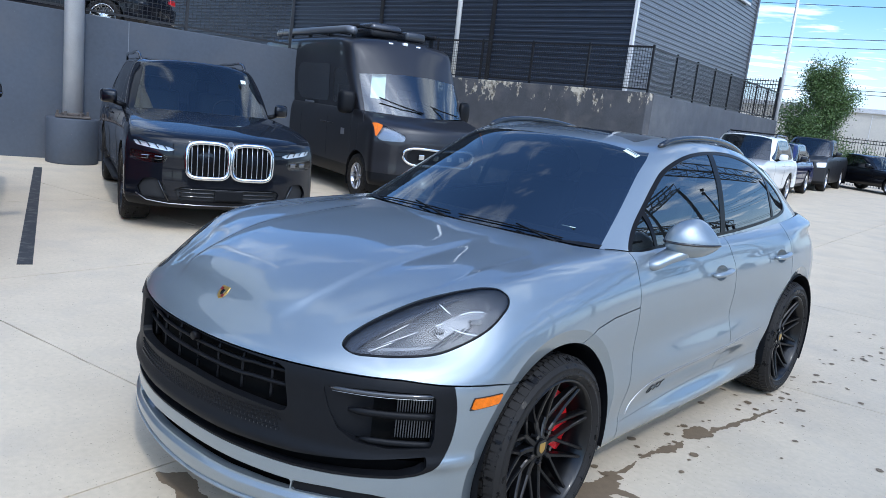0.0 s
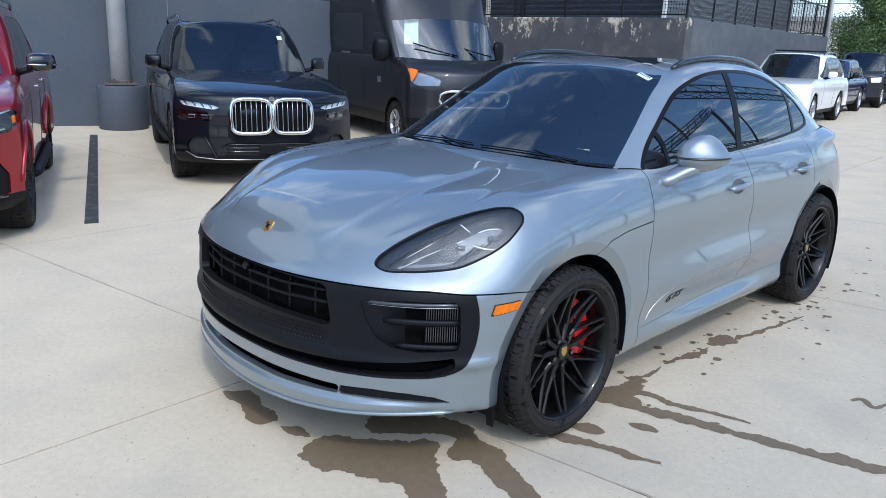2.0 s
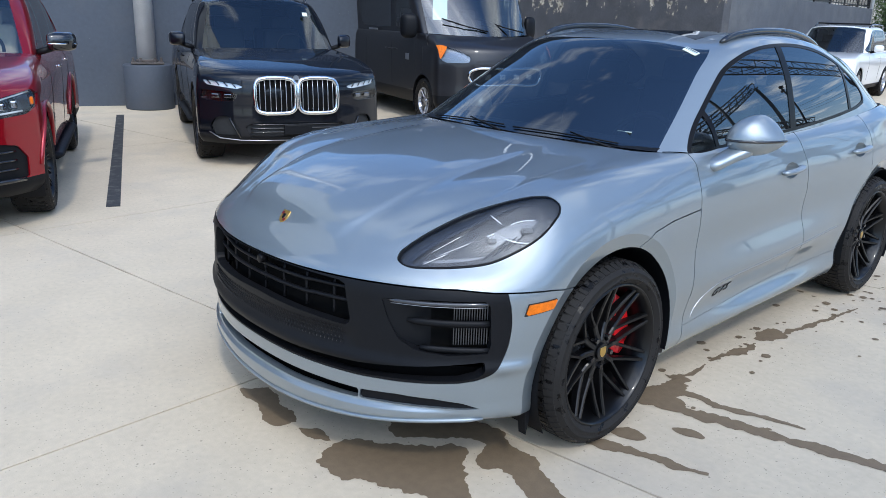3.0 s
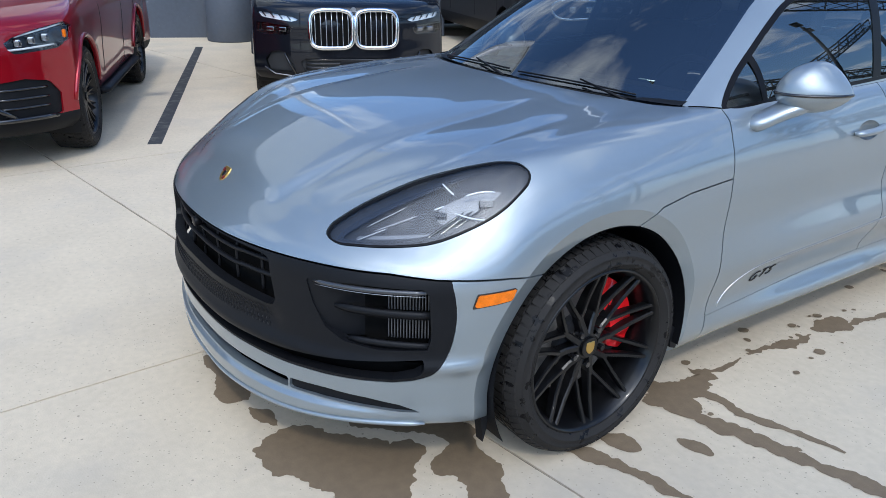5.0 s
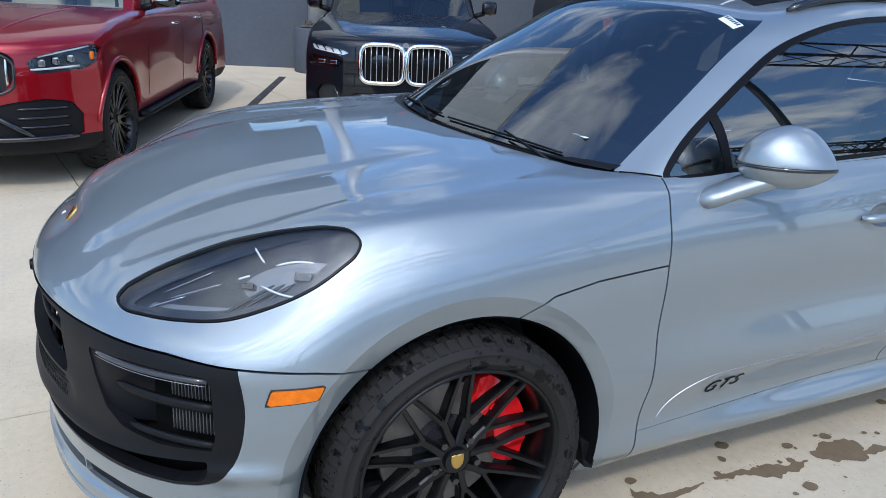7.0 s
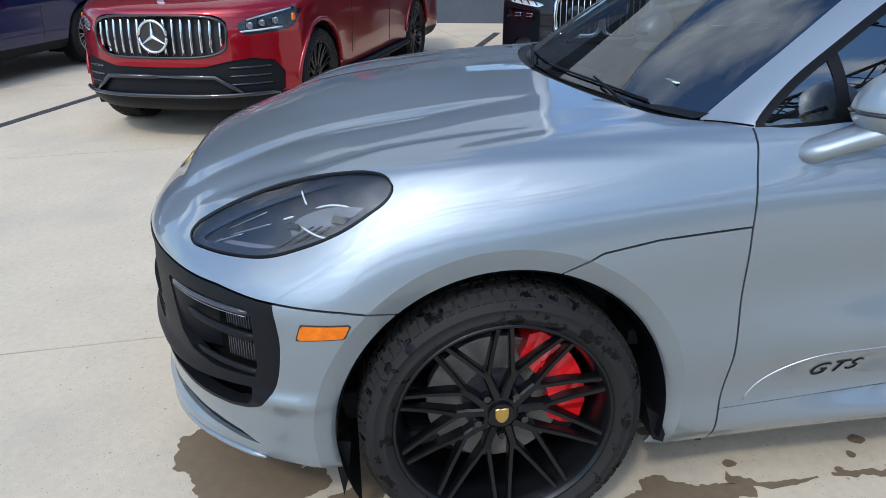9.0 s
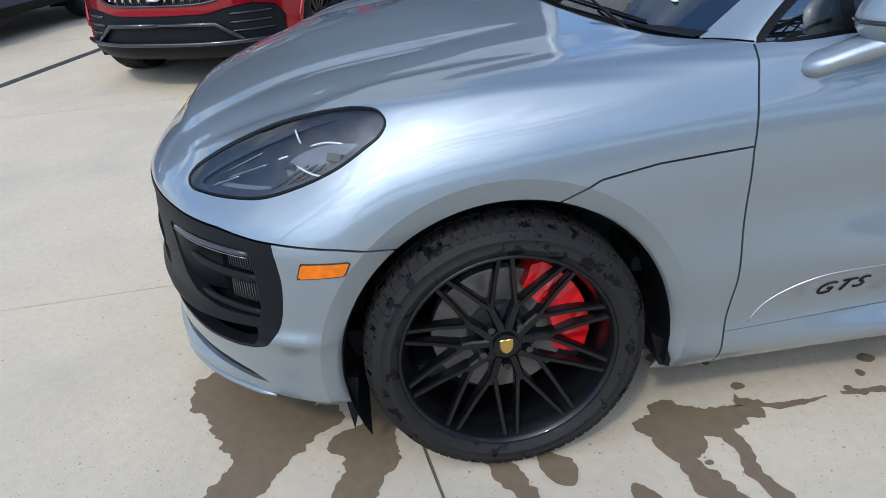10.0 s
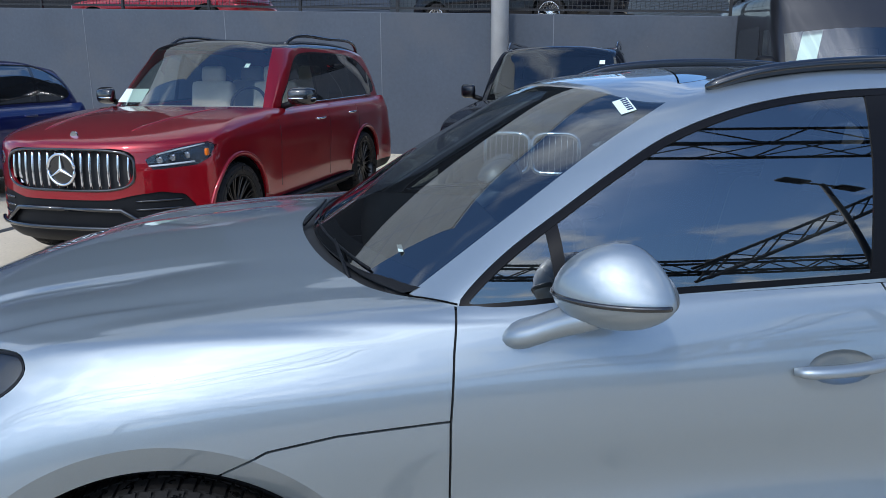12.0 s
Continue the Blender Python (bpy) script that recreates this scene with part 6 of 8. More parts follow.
def cabin_columns(P):
    W, yc, ya, zc, zb = P["w"], P["cowl"], P["apillar"], P["cowl_z"], P["belt"]
    zr, rf, rr, wr, yt = P["roof"], P["roof_front"], P["roof_rear"], P["roof_w"], P["tail"]
    xa = W - P.get("tumble", 0.13)
    rise = P.get("belt_rise", 0.0)
    tb = P.get("tail_glass", yt - 0.14)
    drop = P.get("rear_drop", 0.0)
    spine = lambda k: rf + 0.3 + (rr - rf - 0.5) * k
    base = [(0, yc, zc), (xa * 0.55, yc + (ya - yc) * 0.28, zc + (zb - zc) * 0.3), (xa - 0.075, ya - 0.075, zb - 0.003), (xa, ya, zb), (xa, ya + 0.55, zb + rise * 0.5), (xa, ya + 1.3, zb + rise), (xa, (ya + 1.3 + tb) / 2, zb + rise * 1.5), (xa, tb - 0.42, zb + rise * 2), (xa - 0.02, tb - 0.14, zb + rise * 2), (xa * 0.62, tb + 0.0, zb + rise * 2), (0, tb + 0.02, zb + rise * 2)]
    top = [(0, rf, zr - 0.035), (wr * 0.6, rf + 0.03, zr - 0.045), (wr - 0.05, rf + 0.10, zr - 0.075), (wr, rf + 0.26, zr - 0.06), (wr, rf + 0.6, zr - 0.035), (wr, rf + 1.1, zr - 0.03), (wr, (rf + rr) / 2 + 0.5, zr - 0.035 - drop * 0.25), (wr - 0.02, rr - 0.35, zr - 0.05 - drop * 0.7), (wr - 0.06, rr - 0.06, zr - 0.075 - drop), (wr * 0.6, rr + 0.01, zr - 0.06 - drop), (0, rr + 0.02, zr - 0.055 - drop)]
    cols = []
    for i, (b, t) in enumerate(zip(base, top)):
        b, t = Vector(b), Vector(t)
        k = i / (len(base) - 1)
        bow = 0.035 if i > 2 else 0.02
        out = Vector((0.8 if 2 < i < 9 else 0.2, -0.6 if i < 3 else (0.6 if i > 8 else 0), 0.35)) * bow
        m1, m2 = b.lerp(t, 0.36) + out * 0.9, b.lerp(t, 0.72) + out
        sp = Vector((0, spine(k), zr))
        m3 = t.lerp(sp, 0.42)
        m3.z = t.z + (zr - t.z) * (0.78 if i < 7 else 0.45)
        cols.append([tuple(b), tuple(m1), tuple(m2), tuple(t), tuple(m3), tuple(sp)])
    return cols


def vehicle(name, P, paint, label, m, category="car"):
    """A parked vehicle with shell, glass, wheels, mirrors, handles and rails. Returns its root and a way to place things on it."""
    root = tagged(empty(name, m), label, category)
    g = lofted(vehicle_columns(P), 6, 5)
    shell = grid_mesh(g)
    tree = BVHTree.FromPolygons([tuple(map(float, v[:3])) for v in shell[0]], shell[1])
    wb, r, W = P["wheelbase"], P["tyre"], P["w"]
    ar = r + P.get("arch_gap", 0.06)

    def arch_of(cy, e=0.0):
        return lambda v: np.where(v[:, 0] > W * 0.45, np.hypot(v[:, 1] - cy, v[:, 2] - r) - ar - e, 9.0)

    metal = clip(clip(shell, arch_of(0), 1), arch_of(wb), 1)
    clad_h = P.get("clad", 0.0)

    def front_hit(x, z, inset=0.0):
        h = tree.ray_cast(Vector((abs(x), -4, z)), Vector((0, 1, 0)))
        if h[0] is None:
            return Vector((x, P["nose"] + 0.4, z)), Vector((0, -1, 0))
        n = h[1] if h[1].y < 0 else -h[1]
        p = h[0] - n * inset
        return Vector((p.x if x >= 0 else -p.x, p.y, p.z)), Vector((n.x if x >= 0 else -n.x, n.y, n.z))

    def side_hit(y, z, inset=0.0):
        h = tree.ray_cast(Vector((4, y, min(z, P["belt"] - 0.03))), Vector((-1, 0, 0)))
        if h[0] is None:
            return Vector((W, y, z))
        n = h[1] if h[1].x > 0 else -h[1]
        return h[0] - n * inset

    # openings cut in the nose, given in x and z
    nose_only = lambda f: (lambda v: np.where(v[:, 1] < P["nose"] + 0.75, f(v), 9.0))
    patches = {}
    for key, poly in P.get("front", {}).items():
        f = nose_only(in_poly(smooth_ring(poly, 60) if key in P.get("rounded", ()) else poly, (0, 2)))
        patches[key] = clip(metal, f, -1)
        metal = clip(metal, f, 1)
    if clad_h > 0:
        low = clip(metal, lambda v: v[:, 2] - clad_h, -1)
        metal = clip(metal, lambda v: v[:, 2] - clad_h, 1)
        surf("lower_cladding", both(flange(low, 0.02)), MATTEBLACK, root, "black lower cladding")
    surf("body", both(flange(metal, 0.02)), paint, root)
    for s in (1, -1):
        for cy in (0.0, wb):
            bm = bmesh.new()
            ring = []
            for k in range(25):
                w = math.radians(-25 + 230 * k / 24)
                ring.append([bm.verts.new((s * x, cy + (ar - 0.004) * math.cos(w), r + (ar - 0.004) * math.sin(w))) for x in (W - 0.03, W - 0.42)])
            for a, b in zip(ring[:-1], ring[1:]):
                bm.faces.new((a[0], a[1], b[1], b[0]))
            part("wheel_arch_liner", bm, MATTEBLACK, root, smooth=True)
    bmu = box_bm((W * 1.7, P["tail"] - P["nose"] - 0.7, 0.12), (0, (P["tail"] + P["nose"]) / 2, 0.36), 0.03)
    part("underbody", bmu, DARKIN, root)
    # cabin
    cg = lofted(cabin_columns(P), 6, 5)
    SCg, SRg = 6, 5
    wr_ = P.get("ws_rows", 3)
    wsn = grid_mesh(cg, 0, 2 * SCg + 1, 0, wr_ * SRg + 1)
    brow = None
    if P.get("glass_top"):
        brow = clip(wsn, lambda v: v[:, 2] - P["glass_top"] + 0.07 * v[:, 0] ** 2, 1)
        wsn = clip(wsn, lambda v: v[:, 2] - P["glass_top"] + 0.07 * v[:, 0] ** 2, -1)
    surf("windscreen", both(wsn), P.get("glass", GLASS), root, "windscreen")
    rest = merged(grid_mesh(cg, 0, 2 * SCg + 1, wr_ * SRg, None), grid_mesh(cg, 2 * SCg, 9 * SCg + 1, 0, None), grid_mesh(cg, 9 * SCg, None, 3 * SRg, None))
    if brow:
        rest = merged(rest, brow)
    surf("rear_window", both(grid_mesh(cg, 9 * SCg, None, 0, 3 * SRg + 1)), PRIVACY, root)
    dlo = P["dlo"]
    f = in_poly(dlo, (1, 2))
    up = lambda v: np.where(v[:, 0] > P["roof_w"] * 0.8, f(v), 9.0)
    pillars = clip(rest, lambda v: up(v) - 0.015, 1)
    roof_paint = P.get("roof_paint")
    if roof_paint:
        zt = P["roof"] - 0.085
        surf("roof", both(clip(pillars, lambda v: v[:, 2] - zt, 1)), roof_paint, root, "black glass roof")
        pillars = clip(pillars, lambda v: v[:, 2] - zt, -1)
    surf("cabin_frame", both(flange(pillars, 0.012)), paint, root)
    band = clip(clip(rest, lambda v: up(v) - 0.015, -1), up, 1)
    surf("window_trim", shifted(band, -0.001), P.get("trim", GLOSSBLACK), root, "window trim")
    surf("window_trim", mirrored(shifted(band, -0.001)), P.get("trim", GLOSSBLACK), root, "window trim")
    pane = clip(rest, up, -1)
    for y0, w in P.get("posts", ()):
        a = clip(pane, lambda v: v[:, 1] - (y0 - w) - 0.12 * (v[:, 2] - P["belt"]), -1)
        b = clip(clip(pane, lambda v: v[:, 1] - (y0 - w) - 0.12 * (v[:, 2] - P["belt"]), 1), lambda v: v[:, 1] - (y0 + w) - 0.12 * (v[:, 2] - P["belt"]), -1)
        pane = clip(pane, lambda v: v[:, 1] - (y0 + w) - 0.12 * (v[:, 2] - P["belt"]), 1)
        for d, nm, mt in ((a, "window_pane", SIDEGLASS if y0 < P["apillar"] + 1.2 else PRIVACY), (b, "window_post", GLOSSBLACK)):
            if len(d[1]):
                surf(nm, shifted(d, -0.004), mt, root)
                surf(nm, mirrored(shifted(d, -0.004)), mt, root)
    if len(pane[1]):
        surf("window_pane", shifted(pane, -0.004), PRIVACY, root)
        surf("window_pane", mirrored(shifted(pane, -0.004)), PRIVACY, root)
    for poly, mt, lb in P.get("panels", ()):
        fp = in_poly(poly, (1, 2))
        d = shifted(clip(rest, lambda v: np.where(v[:, 0] > P["roof_w"] * 0.8, fp(v), 9.0), -1), 0.004)
        surf("side_window", d, mt, root, lb)
        surf("side_window", mirrored(d), mt, root, lb)
    # seams, handles, mirrors
    for y, z0, z1 in P.get("seams", ()):
        for s in (1, -1):
            pts = []
            for k in range(10):
                z = z0 + (z1 - z0) * k / 9
                p = side_hit(y, z, 0.0)
                pts.append((s * p.x, p.y, p.z))
            line_part("door_seam", pts, 0.0035, DARKIN, root, seg=4)
    for y, z in P.get("handles", ()):
        for s in (1, -1):
            pts = [(s * (side_hit(y + 0.11 * k / 4, z).x + 0.018 * (1 - (k / 4) ** 2) + 0.004), y + 0.11 * k / 4, z) for k in range(-4, 5)]
            line_part("door_handle", pts, 0.012, P.get("handle_mat", paint), root, "pull handle", 6)
    mx, my, mz = W - 0.03, P["apillar"] + 0.18, P["belt"] + 0.03
    for s in (1, -1):
        hd = bmesh.new()
        bmesh.ops.create_uvsphere(hd, u_segments=20, v_segments=14, radius=1.0)
        for v in hd.verts:
            x, y, z = v.co
            q = 0.55
            v.co = (s * (mx + P.get("mirror_w", 0.125) + math.copysign(abs(x) ** q, x) * P.get("mirror_w", 0.125)), my + (y * 0.10 if y < 0 else y * 0.04) + 0.05 * x, mz + 0.075 + math.copysign(abs(z) ** q, z) * P.get("mirror_h", 0.085))
        if s < 0:
            bmesh.ops.reverse_faces(hd, faces=hd.faces)
        mr = child(empty("door_mirror"), root, "door mirror")
        part("mirror_cap", hd, P.get("mirror_mat", GLOSSBLACK), mr, smooth=True)
        if P.get("mirror_strip"):
            line_part("mirror_strip", [(s * (mx + 0.125 + 0.128 * math.cos(w)), my - 0.101 * math.sin(w) + 0.05 * math.cos(w), mz + 0.055) for w in np.linspace(0.25, 2.7, 12)], 0.008, CHROME, mr, "chrome strip", 6)
        part("mirror_arm", rod_bm((s * (mx - 0.10), my - 0.02, mz - 0.03), (s * (mx + 0.06), my, mz + 0.02), 0.03), MATTEBLACK, mr, smooth=True)
        if P.get("rails"):
            y0, y1 = P["roof_front"] + 0.35, P["roof_rear"] - 0.15
            zr, wr = P["roof"], P["roof_w"]
            rl = spline([(s * (wr - 0.03), y0, zr - 0.05), (s * (wr - 0.02), y0 + 0.15, zr + 0.015), (s * (wr - 0.01), (y0 + y1) / 2, zr + 0.035), (s * (wr - 0.03), y1 - 0.15, zr + 0.01 - 0.7 * P.get("rear_drop", 0.0)), (s * (wr - 0.06), y1, zr - 0.065 - P.get("rear_drop", 0.0))], 24)
            line_part("roof_rail", rl, 0.020, P.get("rail_mat", GLOSSBLACK), root, "raised roof rail", 8)
        for cy in (0.0, wb):
            wheel("wheel", root, (s * (W - 0.06), cy, r + 0.004), s, r, P.get("tyre_w", 0.265), P.get("rim", 0.275), P.get("spokes", 10), P.get("split", 7.0), 0.0, P.get("rim_mat"), None, False, 0, 48, False)
    # dashboard and seats
    part("dashboard", box_bm((W * 1.5, 0.5, 0.2), (0, P["cowl"] + 0.5, P["cowl_z"] - 0.13), 0.06), P.get("dash_mat", DARKIN), root, smooth=True)
    for x in (-0.38, 0.38):
        for yy in (P["cowl"] + 1.25, P["cowl"] + 2.15):
            seat = child(empty("seat"), root)
            rot = Matrix.Rotation(radians(-12), 4, "X")
            sm = P.get("seat_mat", DARKIN)
            part("cushion", box_bm((0.5, 0.5, 0.18), (x, yy - 0.15, P["belt"] - 0.42), 0.05), sm, seat, smooth=True)
            part("backrest", box_bm((0.5, 0.15, 0.62), (x, yy + 0.18, P["belt"] - 0.08), 0.05, rot), sm, seat, smooth=True)
            part("headrest", box_bm((0.28, 0.1, 0.18), (x, yy + 0.25, P["belt"] + 0.30), 0.04, rot), sm, seat, smooth=True)
    part("cabin_floor", box_bm((W * 1.6, 3.0, 0.05), (0, P["cowl"] + 1.8, P["belt"] - 0.6), 0), DARKIN, root)
    ring = [(0.40 + 0.19 * math.cos(w), P["cowl"] + 0.80 + 0.06 * math.sin(w), P["cowl_z"] - 0.02 + 0.17 * math.sin(w)) for w in np.linspace(0, 2 * math.pi, 28, endpoint=False)]
    line_part("steering_wheel", ring, 0.016, MATTEBLACK, root, "", 6, closed=True)
    P["tree"] = tree
    return root, patches, front_hit, side_hit


PARK = 68.8   # heading of the parked row
# red SUV
P = dict(rear_drop=0.055, glass=CLEARGLASS, mirror_strip=True, dash_mat=TAN, w=1.0, nose=-0.93, tail=4.30, edge=1.05, cowl_z=1.25, belt=1.22, cowl=0.52, apillar=0.93, roof=1.875, roof_front=1.32, roof_rear=4.0, roof_w=0.70, wheelbase=3.135, tyre=0.405, rim=0.295, tyre_w=0.275, spokes=14, split=4.5, nose_depth=0.50, round=3.2, flare=0.03, rails=True, roof_paint=GLOSSBLACK,
         dlo=smooth_ring([(1.10, 1.255), (1.33, 1.45), (1.53, 1.61), (1.70, 1.695), (1.92, 1.73), (2.6, 1.735), (3.2, 1.71), (3.58, 1.63), (3.80, 1.47), (3.86, 1.33), (3.77, 1.28), (2.5, 1.255), (1.4, 1.242)], 90),
         posts=((1.98, 0.035), (3.0, 0.03)), seams=((0.80, 0.50, 1.12), (2.02, 0.45, 1.14), (2.92, 0.85, 1.15)), handles=((1.78, 1.07), (2.72, 1.08)), seat_mat=TAN, handle_mat=CHROME, clad=0.40,
         rounded=("grille",),
         front={"grille": [(-0.5, 0.995), (0, 1.003), (0.50, 0.995), (0.565, 0.955), (0.57, 0.86), (0.52, 0.745), (0.42, 0.70), (0, 0.685), (-0.5, 0.70)],
                "lamp": [(0.63, 0.915), (0.68, 0.955), (0.80, 0.998), (0.96, 1.036), (0.992, 1.000), (0.987, 0.915), (0.92, 0.862), (0.68, 0.842)],
                "lower": [(-0.2, 0.615), (0, 0.615), (0.40, 0.62), (0.55, 0.655), (0.72, 0.675), (0.85, 0.645), (0.905, 0.55), (0.90, 0.40), (-0.2, 0.40)]})
gls, pt, fh, sh = vehicle("large_suv", P, RED, "dark red full-size SUV with black roof and chrome slatted grille", pose(-4.60, -1.42, 0, 0, 0, PARK))
GLS_TREE = P["tree"]
surf("grille_back", both(shifted(pt["grille"], -0.05)), DARKIN, gls, "black grille cavity")
surf("lower_fascia", both(shifted(pt["lower"], -0.015)), MATTEBLACK, gls, "black lower fascia")
for x in np.linspace(-0.525, 0.525, 15):
    zt = 0.988 - 0.015 * max(0, abs(x) - 0.40) / 0.1
    zb_ = 0.705 + 0.045 * max(0, abs(x) - 0.40) / 0.1
    line_part("grille_slat", [tuple(fh(x, z, 0.018)[0]) for z in np.linspace(zb_, zt, 7)], 0.0125, CHROME, gls, "vertical chrome slat", 8)
ring = [tuple(fh(0.568 * math.copysign(abs(math.cos(w)) ** 0.45, math.cos(w)), 0.845 + 0.157 * math.copysign(abs(math.sin(w)) ** 0.55, math.sin(w)), -0.002)[0]) for w in np.linspace(0, 2 * math.pi, 60, endpoint=False)]
line_part("grille_frame", ring, 0.011, GLOSSBLACK, gls, "black grille frame", 6, closed=True)
c, n = fh(0, 0.85, -0.012)
line_part("round_emblem", [(0.118 * math.cos(w), c.y - 0.006, 0.85 + 0.118 * math.sin(w)) for w in np.linspace(0, 2 * math.pi, 40, endpoint=False)], 0.012, CHROME, gls, "round chrome emblem", 8, closed=True)
part("emblem_disc", cyl_bm(0.112, 0.012, (0, c.y + 0.006, 0.85), "y", 40), GLOSSBLACK, gls)
for k in range(3):
    w = math.radians(90 + 120 * k)
    part("emblem_ray", rod_bm((0, c.y - 0.008, 0.85), (0.108 * math.cos(w), c.y - 0.006, 0.85 + 0.108 * math.sin(w)), 0.017, 8, None, 0.004), CHROME, gls)
part("bonnet_emblem", cyl_bm(0.032, 0.012, tuple(Vector(fh(0, 1.092, -0.004)[0])), "y", 24), CHROME, gls, "small round bonnet emblem")
for s in (1, -1):
    flip = (lambda d: d) if s == 1 else mirrored
    lamp = child(empty("headlamp"), gls, "clear headlamp with light blocks")
    surf("lens", flip(pt["lamp"]), LENS, lamp)
    surf("tray", flip(shifted(pt["lamp"], -0.05)), LAMPGREY, lamp, "dark reflector tray")
    w_ = flange(pt["lamp"], 0.05, skip_mid=False)
    surf("well", flip((w_[0], w_[1][len(pt["lamp"][1]):])), GLOSSBLACK, lamp)
    for k in range(3):
        p, n = fh(s * (0.72 + 0.075 * k), 0.918 + 0.012 * k, 0.03)
        part("light_block", box_bm((0.058, 0.03, 0.058), p, 0.014), LAMPMID, lamp, "clear light block")
    line_part("light_guide", [tuple(fh(s * (0.63 + 0.04 * k), 0.868 + 0.003 * k, 0.02)[0]) for k in range(8)], 0.008, LAMPWHITE, lamp)
    p, n = fh(s * 0.965, 0.955, 0.012)
    part("corner_reflector", box_bm((0.025, 0.05, 0.060), p, 0.012), AMBER, lamp, "amber reflector")
    line_part("light_guide", [tuple(fh(s * (0.70 + 0.035 * k), 0.958 + 0.0095 * k, 0.014)[0]) for k in range(8)], 0.007, LAMPWHITE, lamp, "white light strip")
    for k in range(3):
        line_part("intake_fin", [tuple(fh(s * (0.56 + 0.040 * j), 0.475 + 0.065 * k, 0.012)[0]) for j in range(8)], 0.010, GLOSSBLACK, gls, "black intake fin", 6)
    line_part("running_board", [(s * 0.97, 0.52, 0.36), (s * 1.0, 0.62, 0.36), (s * 1.0, 2.55, 0.36), (s * 0.97, 2.65, 0.36)], 0.055, MATTEBLACK, gls, "black running board", 8, 0.5)
    line_part("wheel_arch_flare", [(s * (sh(0.49 * math.cos(w), 0.405 + 0.49 * math.sin(w), -0.002).x), 0.49 * math.cos(w), 0.405 + 0.49 * math.sin(w)) for w in np.linspace(math.radians(8), math.radians(172), 24)], 0.018, RED, gls, "", 8)
    line_part("wheel_arch_flare", [(s * (sh(3.135 + 0.49 * math.cos(w), 0.405 + 0.49 * math.sin(w), -0.002).x), 3.135 + 0.49 * math.cos(w), 0.405 + 0.49 * math.sin(w)) for w in np.linspace(math.radians(8), math.radians(172), 24)], 0.018, RED, gls, "", 8)
    line_part("bumper_blade", [tuple(fh(s * x, z, -0.012)[0]) for x, z in ((0.0, 0.545), (0.30, 0.545), (0.46, 0.54), (0.56, 0.47), (0.64, 0.41))], 0.020, GLOSSBLACK, gls, "gloss black bumper frame", 8)
line_part("splitter", [tuple(fh(x, 0.40, -0.02)[0]) for x in np.linspace(-0.86, 0.86, 24)], 0.018, GLOSSBLACK, gls, "black front splitter", 8)

# bonnet creases and chrome line under the side windows
for s in (1, -1):
    crease = []
    for k in range(14):
        y = -0.62 + 0.085 * k
        h = GLS_TREE.ray_cast(Vector((0.40 + 0.012 * k, y, 4)), Vector((0, 0, -1)))
        if h[0] is not None:
            crease.append((s * h[0].x, h[0].y, h[0].z - 0.006))
    line_part("bonnet_crease", crease, [0.004] + [0.016] * (len(crease) - 2) + [0.004], RED, gls, "raised bonnet crease", 10)
    line_part("window_line", [(s * (sh(y, 1.19).x - 0.055 + 0.004), y, 1.232 + 0.004 * (y - 1.2)) for y in np.linspace(1.15, 3.70, 12)], 0.007, CHROME, gls, "thin chrome line", 6)
# black SUV with twin oval grille
P2 = dict(P, mirror_w=0.098, mirror_strip=False, glass=BRIGHTGLASS, dash_mat=DARKIN, edge=1.01, cowl_z=1.215, belt=1.19, cowl=0.58, apillar=1.02, roof=1.82, tail=4.28, wheelbase=3.105, roof_paint=None, roof_w=0.69, nose=-0.92, spokes=10, split=8, round=3.4, nose_depth=0.34, seat_mat=DARKIN, handle_mat=BLACK, trim=GLOSSBLACK, clad=0.36, flare=0.02, rounded=(), mirror_mat=BLACK,
          front={"lamp": [(0.60, 0.800), (0.70, 0.822), (0.88, 0.838), (0.965, 0.842), (0.968, 0.75), (0.90, 0.728), (0.66, 0.728)], "drl": [(0.535, 0.868), (0.60, 0.900), (0.78, 0.926), (0.93, 0.942), (0.955, 0.930), (0.90, 0.892), (0.66, 0.862), (0.58, 0.855)], "lower": [(-0.2, 0.50), (0.50, 0.50), (0.55, 0.47), (0.50, 0.35), (-0.2, 0.35)], "corner": [(0.585, 0.36), (0.66, 0.54), (0.74, 0.575), (0.84, 0.56), (0.90, 0.47), (0.86, 0.36)]})
x7, pt, fh, sh = vehicle("large_suv", P2, BLACK, "glossy black full-size SUV with chrome twin grille", pose(-5.50, 2.47, 0, 0, 0, PARK))
surf("lower_grille", both(shifted(pt["lower"], -0.03)), DARKIN, x7, "black lower intake")
